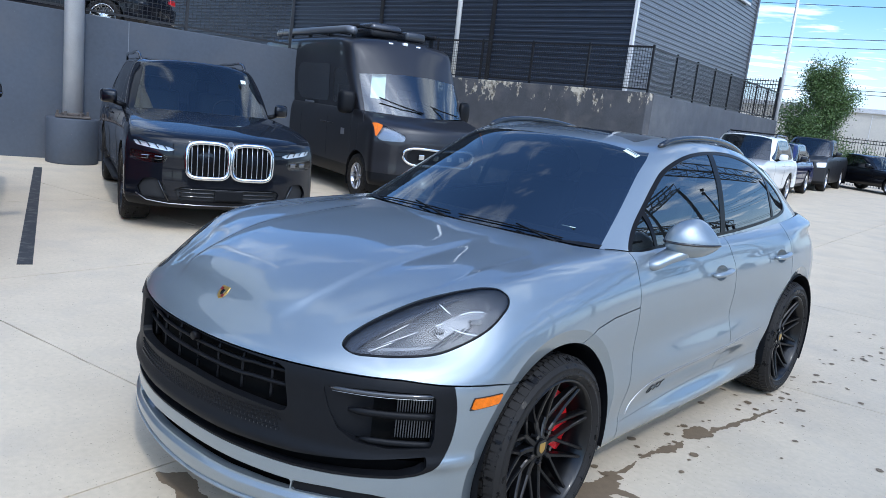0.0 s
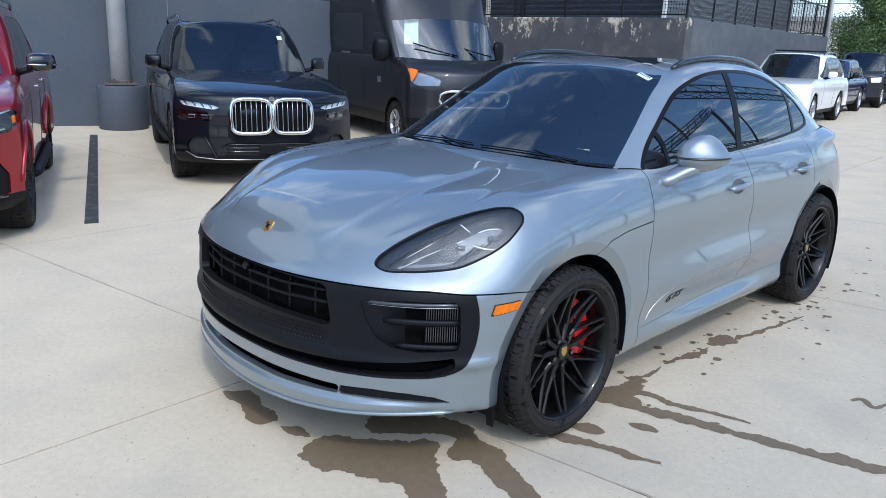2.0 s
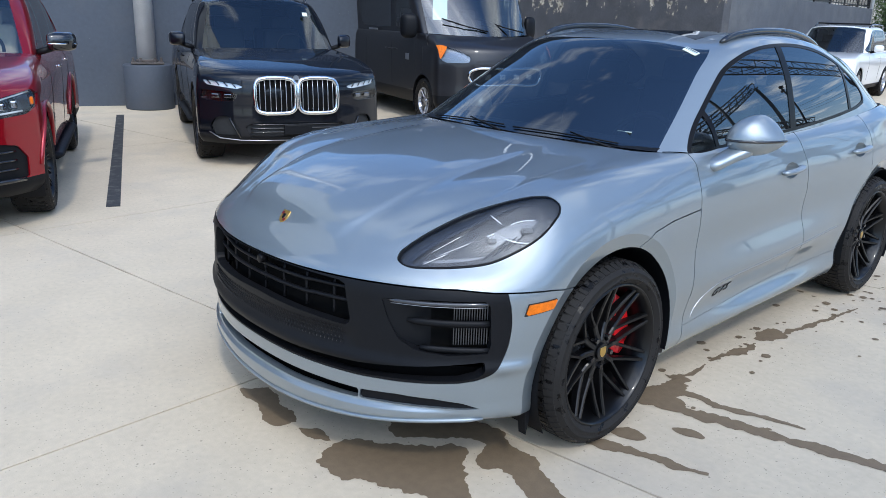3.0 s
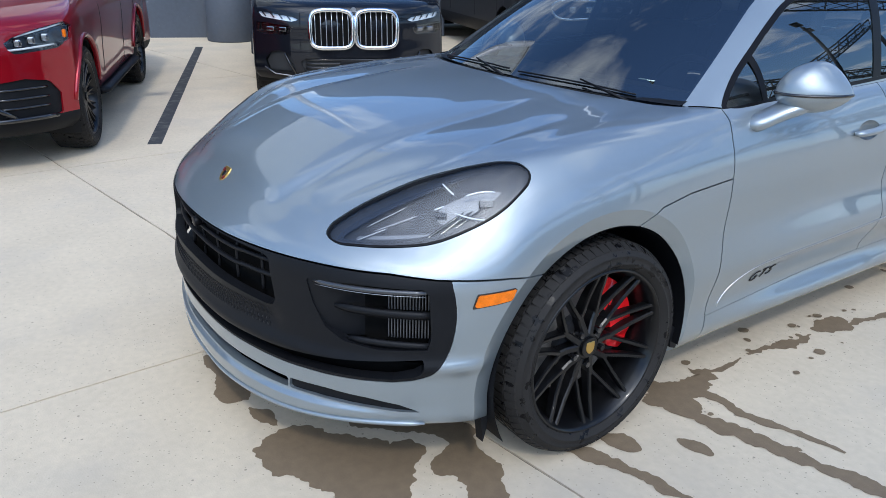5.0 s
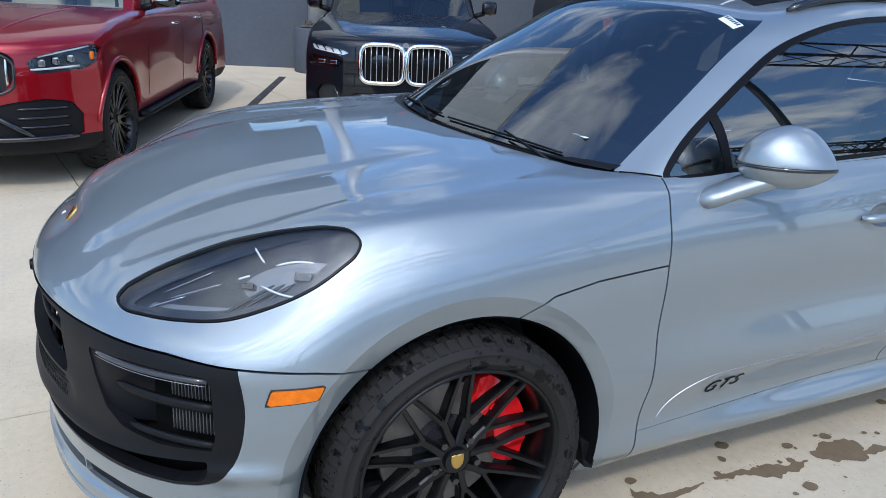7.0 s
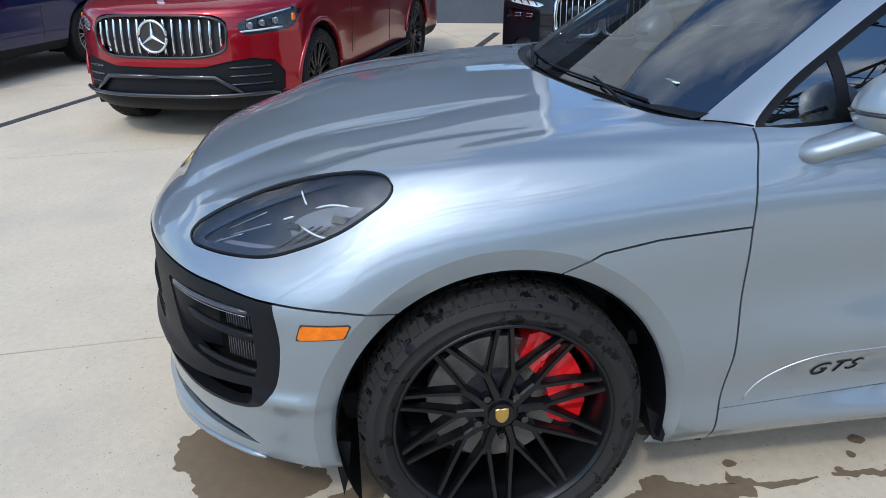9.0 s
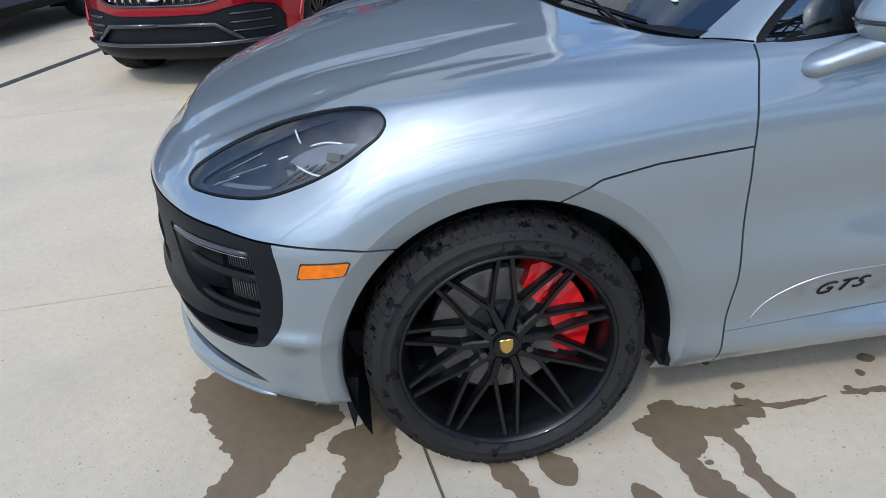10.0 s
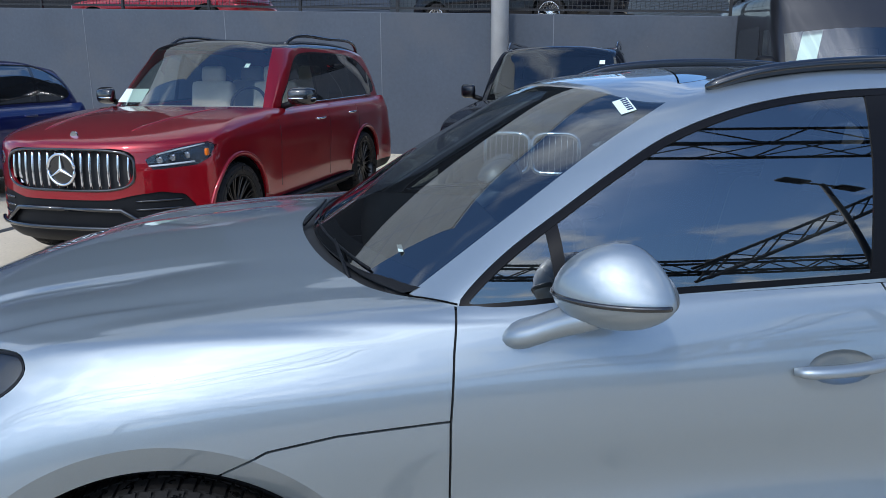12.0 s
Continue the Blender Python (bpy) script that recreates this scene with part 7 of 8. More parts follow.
for s in (1, -1):
    flip = (lambda d: d) if s == 1 else mirrored
    cx = 0.226
    pts = []
    for w in np.linspace(0, 2 * math.pi, 48, endpoint=False):
        a = math.copysign(abs(math.cos(w)) ** 0.42, math.cos(w)) * 0.212
        b = math.copysign(abs(math.sin(w)) ** 0.48, math.sin(w)) * 0.180
        pts.append(tuple(fh(s * (cx + a), 0.785 + b, -0.022)[0]))
    kid = child(empty("grille"), x7, "chrome framed upright oval grille")
    line_part("grille_frame", pts, 0.025, CHROME, kid, "bright chrome frame", 10, closed=True)
    bm = bmesh.new()
    bm.faces.new([bm.verts.new(Vector(p) + Vector((0, 0.012, 0))) for p in pts])
    bmesh.ops.recalc_face_normals(bm, faces=bm.faces)
    # near-black sheet coloured as the shade behind the bars
    part("grille_back", bm, PITCH, kid)
    for k in range(7):
        x = cx - 0.165 + 0.055 * k
        line_part("grille_bar", [tuple(fh(s * x, z, -0.014)[0]) for z in np.linspace(0.625, 0.945, 5)], 0.0050, SATIN, kid, "upright bar", 6)
    lamp = child(empty("headlamp"), x7, "dark lower headlamp")
    surf("lens", flip(pt["lamp"]), LENS, lamp)
    surf("tray", flip(shifted(pt["lamp"], -0.04)), GLOSSBLACK, lamp)
    w_ = flange(pt["lamp"], 0.04, skip_mid=False)
    surf("well", flip((w_[0], w_[1][len(pt["lamp"][1]):])), GLOSSBLACK, lamp)
    for k in range(2):
        p, n = fh(s * (0.715 + 0.125 * k), 0.780, 0.024)
        part("light_block", box_bm((0.085, 0.03, 0.045), p, 0.010, Matrix.Rotation(s * 0.5, 4, "Z")), LAMPMID, lamp)
    drl = child(empty("running_light"), x7, "slim slanted running light")
    surf("lens", flip(pt["drl"]), LENS, drl)
    surf("light_bar", flip(shifted(pt["drl"], -0.016)), LAMPWHITE, drl, "white light bar")
    for k in range(4):
        line_part("divider", [tuple(fh(s * (0.63 + 0.08 * k + 0.02 * j), 0.872 + 0.010 * k + 0.024 * j, 0.008)[0]) for j in range(3)], 0.006, GLOSSBLACK, drl, "black divider", 5)
    w_ = flange(pt["drl"], 0.02, skip_mid=False)
    surf("well", flip((w_[0], w_[1][len(pt["drl"][1]):])), GLOSSBLACK, drl)
    surf("corner_intake", flip(shifted(pt["corner"], -0.035)), DARKIN, x7, "black corner intake")
    line_part("bumper_trim", [tuple(fh(s * x, z, -0.006)[0]) for x, z in ((0.0, 0.318), (0.35, 0.318), (0.60, 0.322), (0.80, 0.34), (0.90, 0.40))], 0.006, SATIN, x7, "thin satin bumper line", 6)
    line_part("corner_blade", [tuple(fh(s * x, z, 0.0)[0]) for x, z in ((0.60, 0.345), (0.655, 0.45), (0.70, 0.55))], 0.014, GLOSSBLACK, x7, "gloss black corner blade", 6, 0.6)
    line_part("running_board", [(s * 0.95, 0.55, 0.36), (s * 0.99, 0.66, 0.36), (s * 0.99, 2.5, 0.36), (s * 0.95, 2.6, 0.36)], 0.045, MATTEBLACK, x7, "black running board", 8, 0.5)
for z in (0.405, 0.445, 0.485):
    line_part("intake_bar", [tuple(fh(x, z, 0.012)[0]) for x in np.linspace(-0.50, 0.50, 13)], 0.007, GLOSSBLACK, x7, "black intake bar", 6)
part("bonnet_emblem", cyl_bm(0.030, 0.012, tuple(fh(0, 0.972, 0.0)[0]), "y", 24), SATIN, x7, "small round emblem")
part("plate_bracket", box_bm((0.30, 0.02, 0.11), tuple(fh(0, 0.43, -0.01)[0]), 0.01), MATTEBLACK, x7, "blank plate bracket")
# grey van
PV = dict(tumble=0.06, glass_top=2.02, panels=(([(1.42, 1.47), (1.42, 2.10), (2.95, 2.10), (2.95, 1.47)], PRIVACY, "dark flush side window"),), glass=CLEARGLASS, w=1.02, nose=-0.95, tail=5.30, edge=1.20, cowl_z=1.37, belt=1.40, cowl=-0.28, apillar=0.18, roof=2.56, roof_front=0.66, roof_rear=5.2, roof_w=0.95, wheelbase=3.95, tyre=0.36, rim=0.21, tyre_w=0.22, spokes=8, split=8, nose_depth=0.42, round=2.6, flare=0.01, ws_rows=3, rim_mat=SATIN, clad=0.50, mirror_h=0.19, mirror_mat=MATTEBLACK, zb=0.30, tail_glass=5.23,
          dlo=[(0.33, 1.48), (0.55, 1.76), (0.78, 2.02), (1.22, 2.02), (1.24, 1.50), (0.8, 1.44)], posts=((1.20, 0.02),), seams=((0.30, 0.55, 1.30), (1.30, 0.55, 1.30), (2.55, 0.55, 1.30)), handles=((1.16, 1.12), (1.46, 1.12)), seat_mat=LAMPGREY,
          front={"lamp": [(0.60, 1.09), (0.80, 1.19), (0.94, 1.245), (0.99, 1.24), (0.99, 1.03), (0.90, 0.99), (0.63, 1.00)], "grille": [(-0.2, 0.90), (0.52, 0.90), (0.60, 0.80), (0.52, 0.70), (-0.2, 0.70)]})
van, pt, fh, sh = vehicle("cargo_van", PV, VANGREY, "graphite grey high-roof cargo van with roof rack", pose(-6.40, 6.72, 0, 0, 0, PARK + 4), "van")
surf("grille", both(shifted(pt["grille"], -0.02)), MATTEBLACK, van, "black grille")
ring = [(-0.54, 0.91), (0.0, 0.915), (0.54, 0.91), (0.62, 0.86), (0.62, 0.77), (0.54, 0.69), (0.0, 0.685), (-0.54, 0.69), (-0.62, 0.77), (-0.62, 0.86)]
line_part("grille_surround", [tuple(fh(x, z, -0.004)[0]) for x, z in smooth_ring(ring, 60)], 0.022, CHROME, van, "bright chrome grille surround", 8, closed=True)
for x in (-0.36, -0.12, 0.12, 0.36):
    part("grille_letter_block", box_bm((0.10, 0.02, 0.08), tuple(fh(x, 0.80, -0.004)[0]), 0.01), CHROME, van, "plain bright emblem block")
for s in (1, -1):
    flip = (lambda d: d) if s == 1 else mirrored
    lamp = child(empty("headlamp"), van, "clear headlamp with amber corner")
    surf("lens", flip(pt["lamp"]), LENS, lamp)
    surf("tray", flip(shifted(pt["lamp"], -0.04)), LAMPSILVER, lamp)
    amb = clip(pt["lamp"], lambda v: v[:, 0] + 0.55 * (v[:, 2] - 1.10) - 0.945, 1)
    surf("indicator", flip(shifted(amb, 0.002)), AMBER, lamp, "amber indicator")
    p = Vector((s * (PV["w"] - 0.10), PV["apillar"] + 0.10, PV["belt"] + 0.02))
    line_part("roof_rack_rail", [(s * 0.74, 0.95, 2.74), (s * 0.76, 2.6, 2.76), (s * 0.75, 4.2, 2.74)], 0.035, MATTEBLACK, van, "black roof rack rail", 8)
    for y in (1.1, 2.1, 3.1, 4.1):
        part("rack_foot", bar_bm((s * 0.75, y, 2.52), (s * 0.75, y, 2.74), 0.05, 0.06), MATTEBLACK, van)
for y in (1.15, 2.1, 3.1, 4.1):
    part("rack_crossbar", rod_bm((-0.75, y, 2.76), (0.75, y, 2.76), 0.022), MATTEBLACK, van, smooth=True)
for x in (-0.52, -0.26, 0.0, 0.26, 0.52):
    y = 0.70 + 0.10 * abs(x)
    part("marker_lamp", box_bm((0.085, 0.07, 0.05), (x, y - 0.04, 2.535 - 0.10 * abs(x)), 0.012), LAMPWHITE, van, "small roof marker lamp")
line_part("awning", [(-0.80, 0.95, 2.66), (-0.86, 1.1, 2.68), (-0.86, 4.5, 2.68), (-0.82, 4.65, 2.66)], 0.065, CLADLIGHT, van, "rolled grey awning", 12)
part("roof_fan", box_bm((0.62, 0.95, 0.24), (-0.05, 1.75, 2.76), 0.08, None, 3), LAMPGREY, van, "grey roof air conditioner", True)
part("roof_vent", box_bm((0.40, 0.42, 0.16), (0.35, 1.15, 2.70), 0.05, None, 3), LAMPGREY, van, "grey roof vent", True)
part("window_sheet", box_bm((0.23, 0.004, 0.50), (-0.62, 0.255, 1.80), 0, Matrix.Rotation(radians(-24), 4, "Z") @ Matrix.Rotation(radians(-38), 4, "X")), PAPER, van, "pale green price sheet in the windscreen")
for x0, x1 in ((-0.72, -0.02), (-0.02, 0.62)):
    line_part("wiper", [(x0, -0.02, 1.625), (x0 * 0.5 + x1 * 0.5, -0.17, 1.52), (x1, -0.25, 1.445)], 0.012, MATTEBLACK, van, "black wiper", 6)
part("side_strip", box_bm((0.014, 0.42, 0.03), (-1.012, 2.2, 1.42), 0.004), SATIN, van, "short bright side strip")
part("side_badge", box_bm((0.012, 0.14, 0.10), (-1.018, 0.62, 1.02), 0.003), SATIN, van, "small plain badge")
for k in range(10):
    part("cowl_slot", box_bm((0.022, 0.06, 0.006), (0.02 + 0.045 * k, -0.33 + 0.004 * k, 1.375), 0), DARKIN, van)

# cars parked along the ramp wall, one behind another
ALONG = 7.0
PW = dict(P2, w=0.96, roof=1.74, belt=1.12, cowl_z=1.12, edge=0.98, tail=3.95, wheelbase=2.85, tyre=0.375, rim=0.26, roof_w=0.66, front={"lamp": [(0.62, 0.90), (0.92, 0.96), (0.95, 0.88), (0.66, 0.80)], "grille": [(-0.2, 0.86), (0.50, 0.86), (0.55, 0.72), (0.42, 0.62), (-0.2, 0.62)]}, seat_mat=DARKIN, rim_mat=SATIN, clad=0.38, roof_rear=3.55,
          dlo=smooth_ring([(1.02, 1.155), (1.25, 1.35), (1.46, 1.52), (1.62, 1.60), (1.85, 1.63), (2.6, 1.635), (3.1, 1.60), (3.35, 1.50), (3.50, 1.36), (3.50, 1.24), (3.40, 1.19), (2.5, 1.165), (1.3, 1.15)], 80), posts=((1.98, 0.035), (2.9, 0.03)), seams=((0.80, 0.50, 1.05), (1.98, 0.45, 1.06)), handles=((1.75, 1.0), (2.6, 1.0)))


def plain_front(root, pt, lamp_mat=LAMPWHITE):
    surf("grille", both(shifted(pt["grille"], -0.015)), MATTEBLACK, root, "dark grille")
    for s in (1, -1):
        surf("headlamp", (pt["lamp"] if s > 0 else mirrored(pt["lamp"])), lamp_mat, root, "clear headlamp")


c, pt, fh, sh = vehicle("family_suv", dict(PW, mirror_mat=WHITE, handle_mat=WHITE), WHITE, "white family SUV with black roof rails", pose(-5.15, 17.0, 0, 0, 0, ALONG))
plain_front(c, pt)
for y in (2.0, 2.9):
    part("rack_crossbar", rod_bm((-0.66, y, 1.79), (0.66, y, 1.79), 0.018), MATTEBLACK, c, smooth=True)
c, pt, fh, sh = vehicle("midsize_suv", dict(PW, roof=1.64, belt=1.05, cowl_z=1.05, edge=0.92, mirror_mat=BLACK, rails=False, dlo=smooth_ring([(1.02, 1.085), (1.25, 1.28), (1.46, 1.44), (1.62, 1.51), (1.85, 1.54), (2.6, 1.54), (3.1, 1.50), (3.35, 1.40), (3.50, 1.26), (3.45, 1.15), (2.5, 1.09), (1.3, 1.075)], 80), front={"lamp": [(0.62, 0.84), (0.92, 0.90), (0.95, 0.82), (0.66, 0.74)], "grille": [(-0.2, 0.80), (0.50, 0.80), (0.55, 0.66), (0.42, 0.56), (-0.2, 0.56)]}), NAVY, "dark navy midsize SUV with bright wheels", pose(-6.05, 21.7, 0, 0, 0, ALONG))
plain_front(c, pt)
PT = dict(PW, roof=1.90, belt=1.26, cowl_z=1.24, edge=1.12, tail=4.75, wheelbase=3.6, roof_rear=2.75, tail_glass=2.95, tyre=0.40, rails=False, mirror_mat=BLACK, tail_depth=0.08, dlo=[(1.05, 1.30), (1.35, 1.58), (1.55, 1.72), (1.75, 1.77), (2.5, 1.77), (2.68, 1.70), (2.74, 1.32)], posts=((1.95, 0.04),), handles=((1.7, 1.12), (2.5, 1.12)), seams=((0.80, 0.5, 1.18), (1.95, 0.5, 1.18)), front={"lamp": [(0.64, 1.02), (0.93, 1.06), (0.95, 0.88), (0.68, 0.86)], "grille": [(-0.2, 1.02), (0.58, 1.02), (0.60, 0.80), (0.52, 0.72), (-0.2, 0.72)]})
c, pt, fh, sh = vehicle("pickup_truck", PT, VANGREY, "dark grey pickup truck with chrome grille", pose(-6.62, 27.6, 0, 0, 0, ALONG), "pickup")
plain_front(c, pt)
for z in (0.78, 0.86, 0.94):
    line_part("grille_bar", [tuple(fh(x, z, -0.008)[0]) for x in np.linspace(-0.52, 0.52, 9)], 0.018, CHROME, c, "chrome grille bar", 6)
part("bed_cover", box_bm((1.66, 1.75, 0.05), (0, 3.80, 1.245), 0.02), MATTEBLACK, c, "black bed cover")
# car by the far fence, navy estate beside the red SUV, and cars on the upper deck
PS = dict(PW, roof=1.46, belt=0.94, cowl_z=0.96, edge=0.80, tail=3.75, cowl=0.55, apillar=0.95, roof_front=1.35, roof_rear=2.75, tail_glass=3.2, rails=False, tyre=0.34, rim=0.24, mirror_mat=BLACK, clad=0.30, dlo=smooth_ring([(1.15, 0.975), (1.45, 1.17), (1.75, 1.33), (2.1, 1.37), (2.6, 1.345), (2.9, 1.22), (3.0, 1.06), (2.9, 1.0), (2.0, 0.97)], 70), posts=((2.05, 0.035),), handles=((1.8, 0.86), (2.6, 0.86)), seams=((0.90, 0.45, 0.90), (2.05, 0.45, 0.90)), front={"lamp": [(0.62, 0.74), (0.90, 0.78), (0.94, 0.70), (0.66, 0.64)], "grille": [(-0.2, 0.68), (0.50, 0.68), (0.55, 0.56), (0.42, 0.46), (-0.2, 0.46)]})
c, pt, fh, sh = vehicle("saloon_car", dict(PS), BLACK, "black low saloon car by the far railings", pose(-3.9, 32.3, 0, 0, 0, 62))
plain_front(c, pt)
bl = row_at(-3.75, -7.35)
c, pt, fh, sh = vehicle("estate_suv", dict(PW, mirror_mat=NAVY, handle_mat=NAVY, roof=1.70, trim=BLACKTRIM, rails=False), NAVY, "deep blue estate SUV beside the red car", pose(bl.x, bl.y, 0, 0, 0, PARK))
plain_front(c, pt)
up1 = row_at(-14.3, -2.9, 2.2)
c, pt, fh, sh = vehicle("saloon_car", dict(PS, rim_mat=CHROME, mirror_mat=BLACK), BLACK, "black saloon with bright wheels on the upper deck", pose(up1.x - 1.0, up1.y + 0.6, up1.z, 0, 0, PARK - 115))
plain_front(c, pt)
for s in (1, -1):
    part("tail_lamp", box_bm((0.34, 0.03, 0.11), (s * 0.66, 3.70 - 0.05, 0.86), 0.02), CALRED, c, "red tail lamp")
up2 = row_at(-14.4, -10.8, 2.2)
c, pt, fh, sh = vehicle("saloon_car", dict(PS, rim_mat=CHROME, mirror_mat=RED), RED, "bright red car on the upper deck", pose(up2.x, up2.y, up2.z, 0, 0, PARK - 90))
plain_front(c, pt)
# window papers of the parked cars
for root, x, y, z, w_, h_, tilt in ((gls, -0.60, 0.86, 1.335, 0.26, 0.20, -52), (gls, 0.50, 1.16, 1.615, 0.05, 0.06, -52), (x7, 0.53, 1.13, 1.625, 0.06, 0.07, -52)):
    part("window_sheet", box_bm((w_, 0.003, h_), (x, y, z), 0, Matrix.Rotation(radians(tilt), 4, "X")), PAPER, root, "pale paper behind the windscreen")
st = part("windscreen_sticker", box_bm((0.078, 0.040, 0.0012), (0, 0, 0), 0), PAPER, silver_suv, "white registration sticker")
zx = Vector((sn.z, 0, -sn.x)).normalized()
st.matrix_basis = Matrix.Translation(sp) @ Matrix((zx, sn.cross(zx).normalized(), sn)).transposed().to_4x4()
for k in range(6):
    part("sticker_bar", box_bm((0.007, 0.016, 0.0006), (-0.031 + 0.0115 * k, 0.008, 0.0012), 0), NAVY, st)
vp = top_at(0.555, 0.545, 0.006, CABIN_TREE)[0]
part("id_plate", box_bm((0.07, 0.012, 0.002), vp, 0), PAPER, silver_suv, "small white plate behind the windscreen")

# ---- lot fittings ----
def paint_line(a, b, w):
    a, b = Vector(a), Vector(b)
    d = (b - a)
    bm = box_bm((d.length, w, 0.003), (a + b) / 2 + Vector((0, 0, 0.0015)), 0, Matrix.Rotation(math.atan2(d.y, d.x), 4, "Z"))
    return tagged(part("parking_line", bm, LINE), "worn black painted parking line on concrete", "parking line", "parking lines", "structure")


for v0 in (-8.28, -4.93, -1.56, 1.80):
    d_ = 0.11 if v0 != 1.80 else 0.0
    paint_line(row_at(-2.90 if v0 == -4.93 else -3.87 + d_, v0), row_at(-10.16, v0 + 0.02), 0.115)

pole = tagged(empty("lamp_post", Matrix.Translation((-10.68, 3.02, 0))), "thick grey galvanised steel post on a black concrete footing", "post")
part("footing", cyl_bm(0.40, 0.74, (0, 0, 0.37), "z", 40, bevel=0.02), WALLPAINT, pole, "dark painted round concrete footing", True)
part("base_plate", box_bm((0.52, 0.52, 0.03), (0, 0, 0.765), 0.006, Matrix.Rotation(radians(-21), 4, "Z")), RUSTY, pole, "weathered base plate")
part("shaft", cyl_bm(0.155, 9.5, (0, 0, 5.5), "z", 36, r2=0.12), POLE, pole, "galvanised shaft", True)
part("collar", cyl_bm(0.175, 0.05, (0, 0, 0.80), "z", 36, bevel=0.01), RUSTY, pole, smooth=True)
for k in range(6):
    w = math.radians(60 * k + 10)
    b_ = part("anchor_bolt", cyl_bm(0.022, 0.10, (0.225 * math.cos(w), 0.225 * math.sin(w), 0.80), "z", 6), RUSTY, pole, "rusty anchor bolt")
thin = tagged(empty("light_pole", Matrix.Translation((-13.9, 15.95, 2.2))), "slim white pole on the upper deck", "pole")
part("shaft", cyl_bm(0.075, 9.0, (0, 0, 4.5), "z", 20), WHITE, thin, smooth=True)
far = tagged(empty("light_pole", Matrix.Translation((-9.15, 31.5, 0))), "slim grey steel light pole by the far fence", "pole")
part("shaft", cyl_bm(0.085, 10.0, (0, 0, 5.0), "z", 20, r2=0.06), POLE, far, smooth=True)


def mesh_fence(name, a, b, z, h, panel, label, rise=0.0):
    """A black framed wire fence along a wall top."""
    a, b = Vector(a), Vector(b)
    d = b - a
    n = max(1, round(d.length / panel))
    t = d.normalized()
    root = tagged(empty(name, Matrix.Translation((a.x, a.y, z)) @ Matrix.Rotation(math.atan2(d.y, d.x), 4, "Z") @ Matrix.Rotation(-math.atan(rise), 4, "Y")), label, "fence")
    L = d.length
    step_ = L / n
    for k in range(n + 1):
        part("post", box_bm((0.05, 0.05, h + 0.05), (k * step_, 0, (h + 0.05) / 2), 0), FENCE, root)
    part("top_rail", box_bm((L, 0.045, 0.04), (L / 2, 0, h), 0), FENCE, root)
    part("bottom_rail", box_bm((L, 0.035, 0.035), (L / 2, 0, 0.08), 0), FENCE, root)
    vs, fs = [], []
    def thin_bar(p, q, r):
        b0 = len(vs)
        ax = (q - p).normalized()
        s1 = ax.cross(Vector((0, 1, 0))).normalized() * r
        s2 = Vector((0, r, 0))
        for e in (p, q):
            vs.extend([tuple(e + s1 + s2), tuple(e - s1 + s2), tuple(e - s1 - s2), tuple(e + s1 - s2)])
        for i in range(4):
            fs.append((b0 + i, b0 + (i + 1) % 4, b0 + 4 + (i + 1) % 4, b0 + 4 + i))
    for k in range(int(L / 0.075)):
        thin_bar(Vector((k * 0.075, 0, 0.08)), Vector((k * 0.075, 0, h)), 0.0035)
    for k in range(1, int(h / 0.075)):
        thin_bar(Vector((0, 0, 0.08 + k * 0.075)), Vector((L, 0, 0.08 + k * 0.075)), 0.0035)
    tagged(child(new("wire_mesh", mesh_from("wire_mesh", vs, fs, FENCE, smooth=False)), root), kind="stuff")
    return root


mesh_fence("wire_fence", row_at(W0 - 0.15, -20), row_at(W0 - 0.15, 2.65), 2.42 + SLOPE * -20, 1.05, 1.9, "black wire mesh fence on the retaining wall", SLOPE)
mesh_fence("wire_fence", FC + Vector((-0.10, 0.15, 0)), Vector((-17.4, 15.15, 0)), 2.42, 1.08, 1.9, "black wire mesh fence above the flaking wall")
mesh_fence("wire_fence", FC + Vector((-0.15, 0.25, 0)), Vector((-8.42, 29.1, 0)), 2.4, 1.08, 1.9, "black wire mesh fence along the ramp wall")

# dark clad building
def clad_wall(name, a, b, z0, z1, pitch, mat_, label):
    a, b = Vector(a), Vector(b)
    d = b - a
    n = Vector((d.y, -d.x, 0)).normalized()
    vs, fs = [], []
    k = int((z1 - z0) / pitch)
    zs = []
    for i in range(k):
        z = z0 + i * pitch
        zs += [(z, 0.0), (z + 0.30 * pitch, 0.0), (z + 0.42 * pitch, 0.028), (z + 0.88 * pitch, 0.028)]
    for z, o in zs:
        vs += [tuple(a - n * o + Vector((0, 0, z))), tuple(b - n * o + Vector((0, 0, z)))]
    for i in range(len(zs) - 1):
        fs.append((2 * i, 2 * i + 1, 2 * i + 3, 2 * i + 2))
    return tagged(new(name, mesh_from(name, vs, fs, mat_, smooth=False)), label, "facade", kind="structure")


C1, C2, C0 = Vector((-8.2, 16.6, 0)), Vector((-9.76, 28.9, 0)), Vector((-48, 18.2, 0))
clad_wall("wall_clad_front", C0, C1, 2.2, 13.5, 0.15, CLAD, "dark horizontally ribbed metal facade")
# same building's side face, given a paler colour in place of glancing sun
clad_wall("wall_clad_side", C1, C2, 2.2, 13.5, 0.15, CLADLIGHT, "dark horizontally ribbed metal facade, coloured paler for glancing sun")
tagged(part("trim_corner", box_bm((0.10, 0.10, 11.3), (C1.x + 0.01, C1.y - 0.01, 7.85), 0.01), POLE), "pale metal corner trim", "trim", kind="structure")
tagged(part("trim_corner", box_bm((0.10, 0.10, 11.3), (C2.x + 0.01, C2.y, 7.85), 0.01), CLADLIGHT), "grey metal corner trim", "trim", kind="structure")
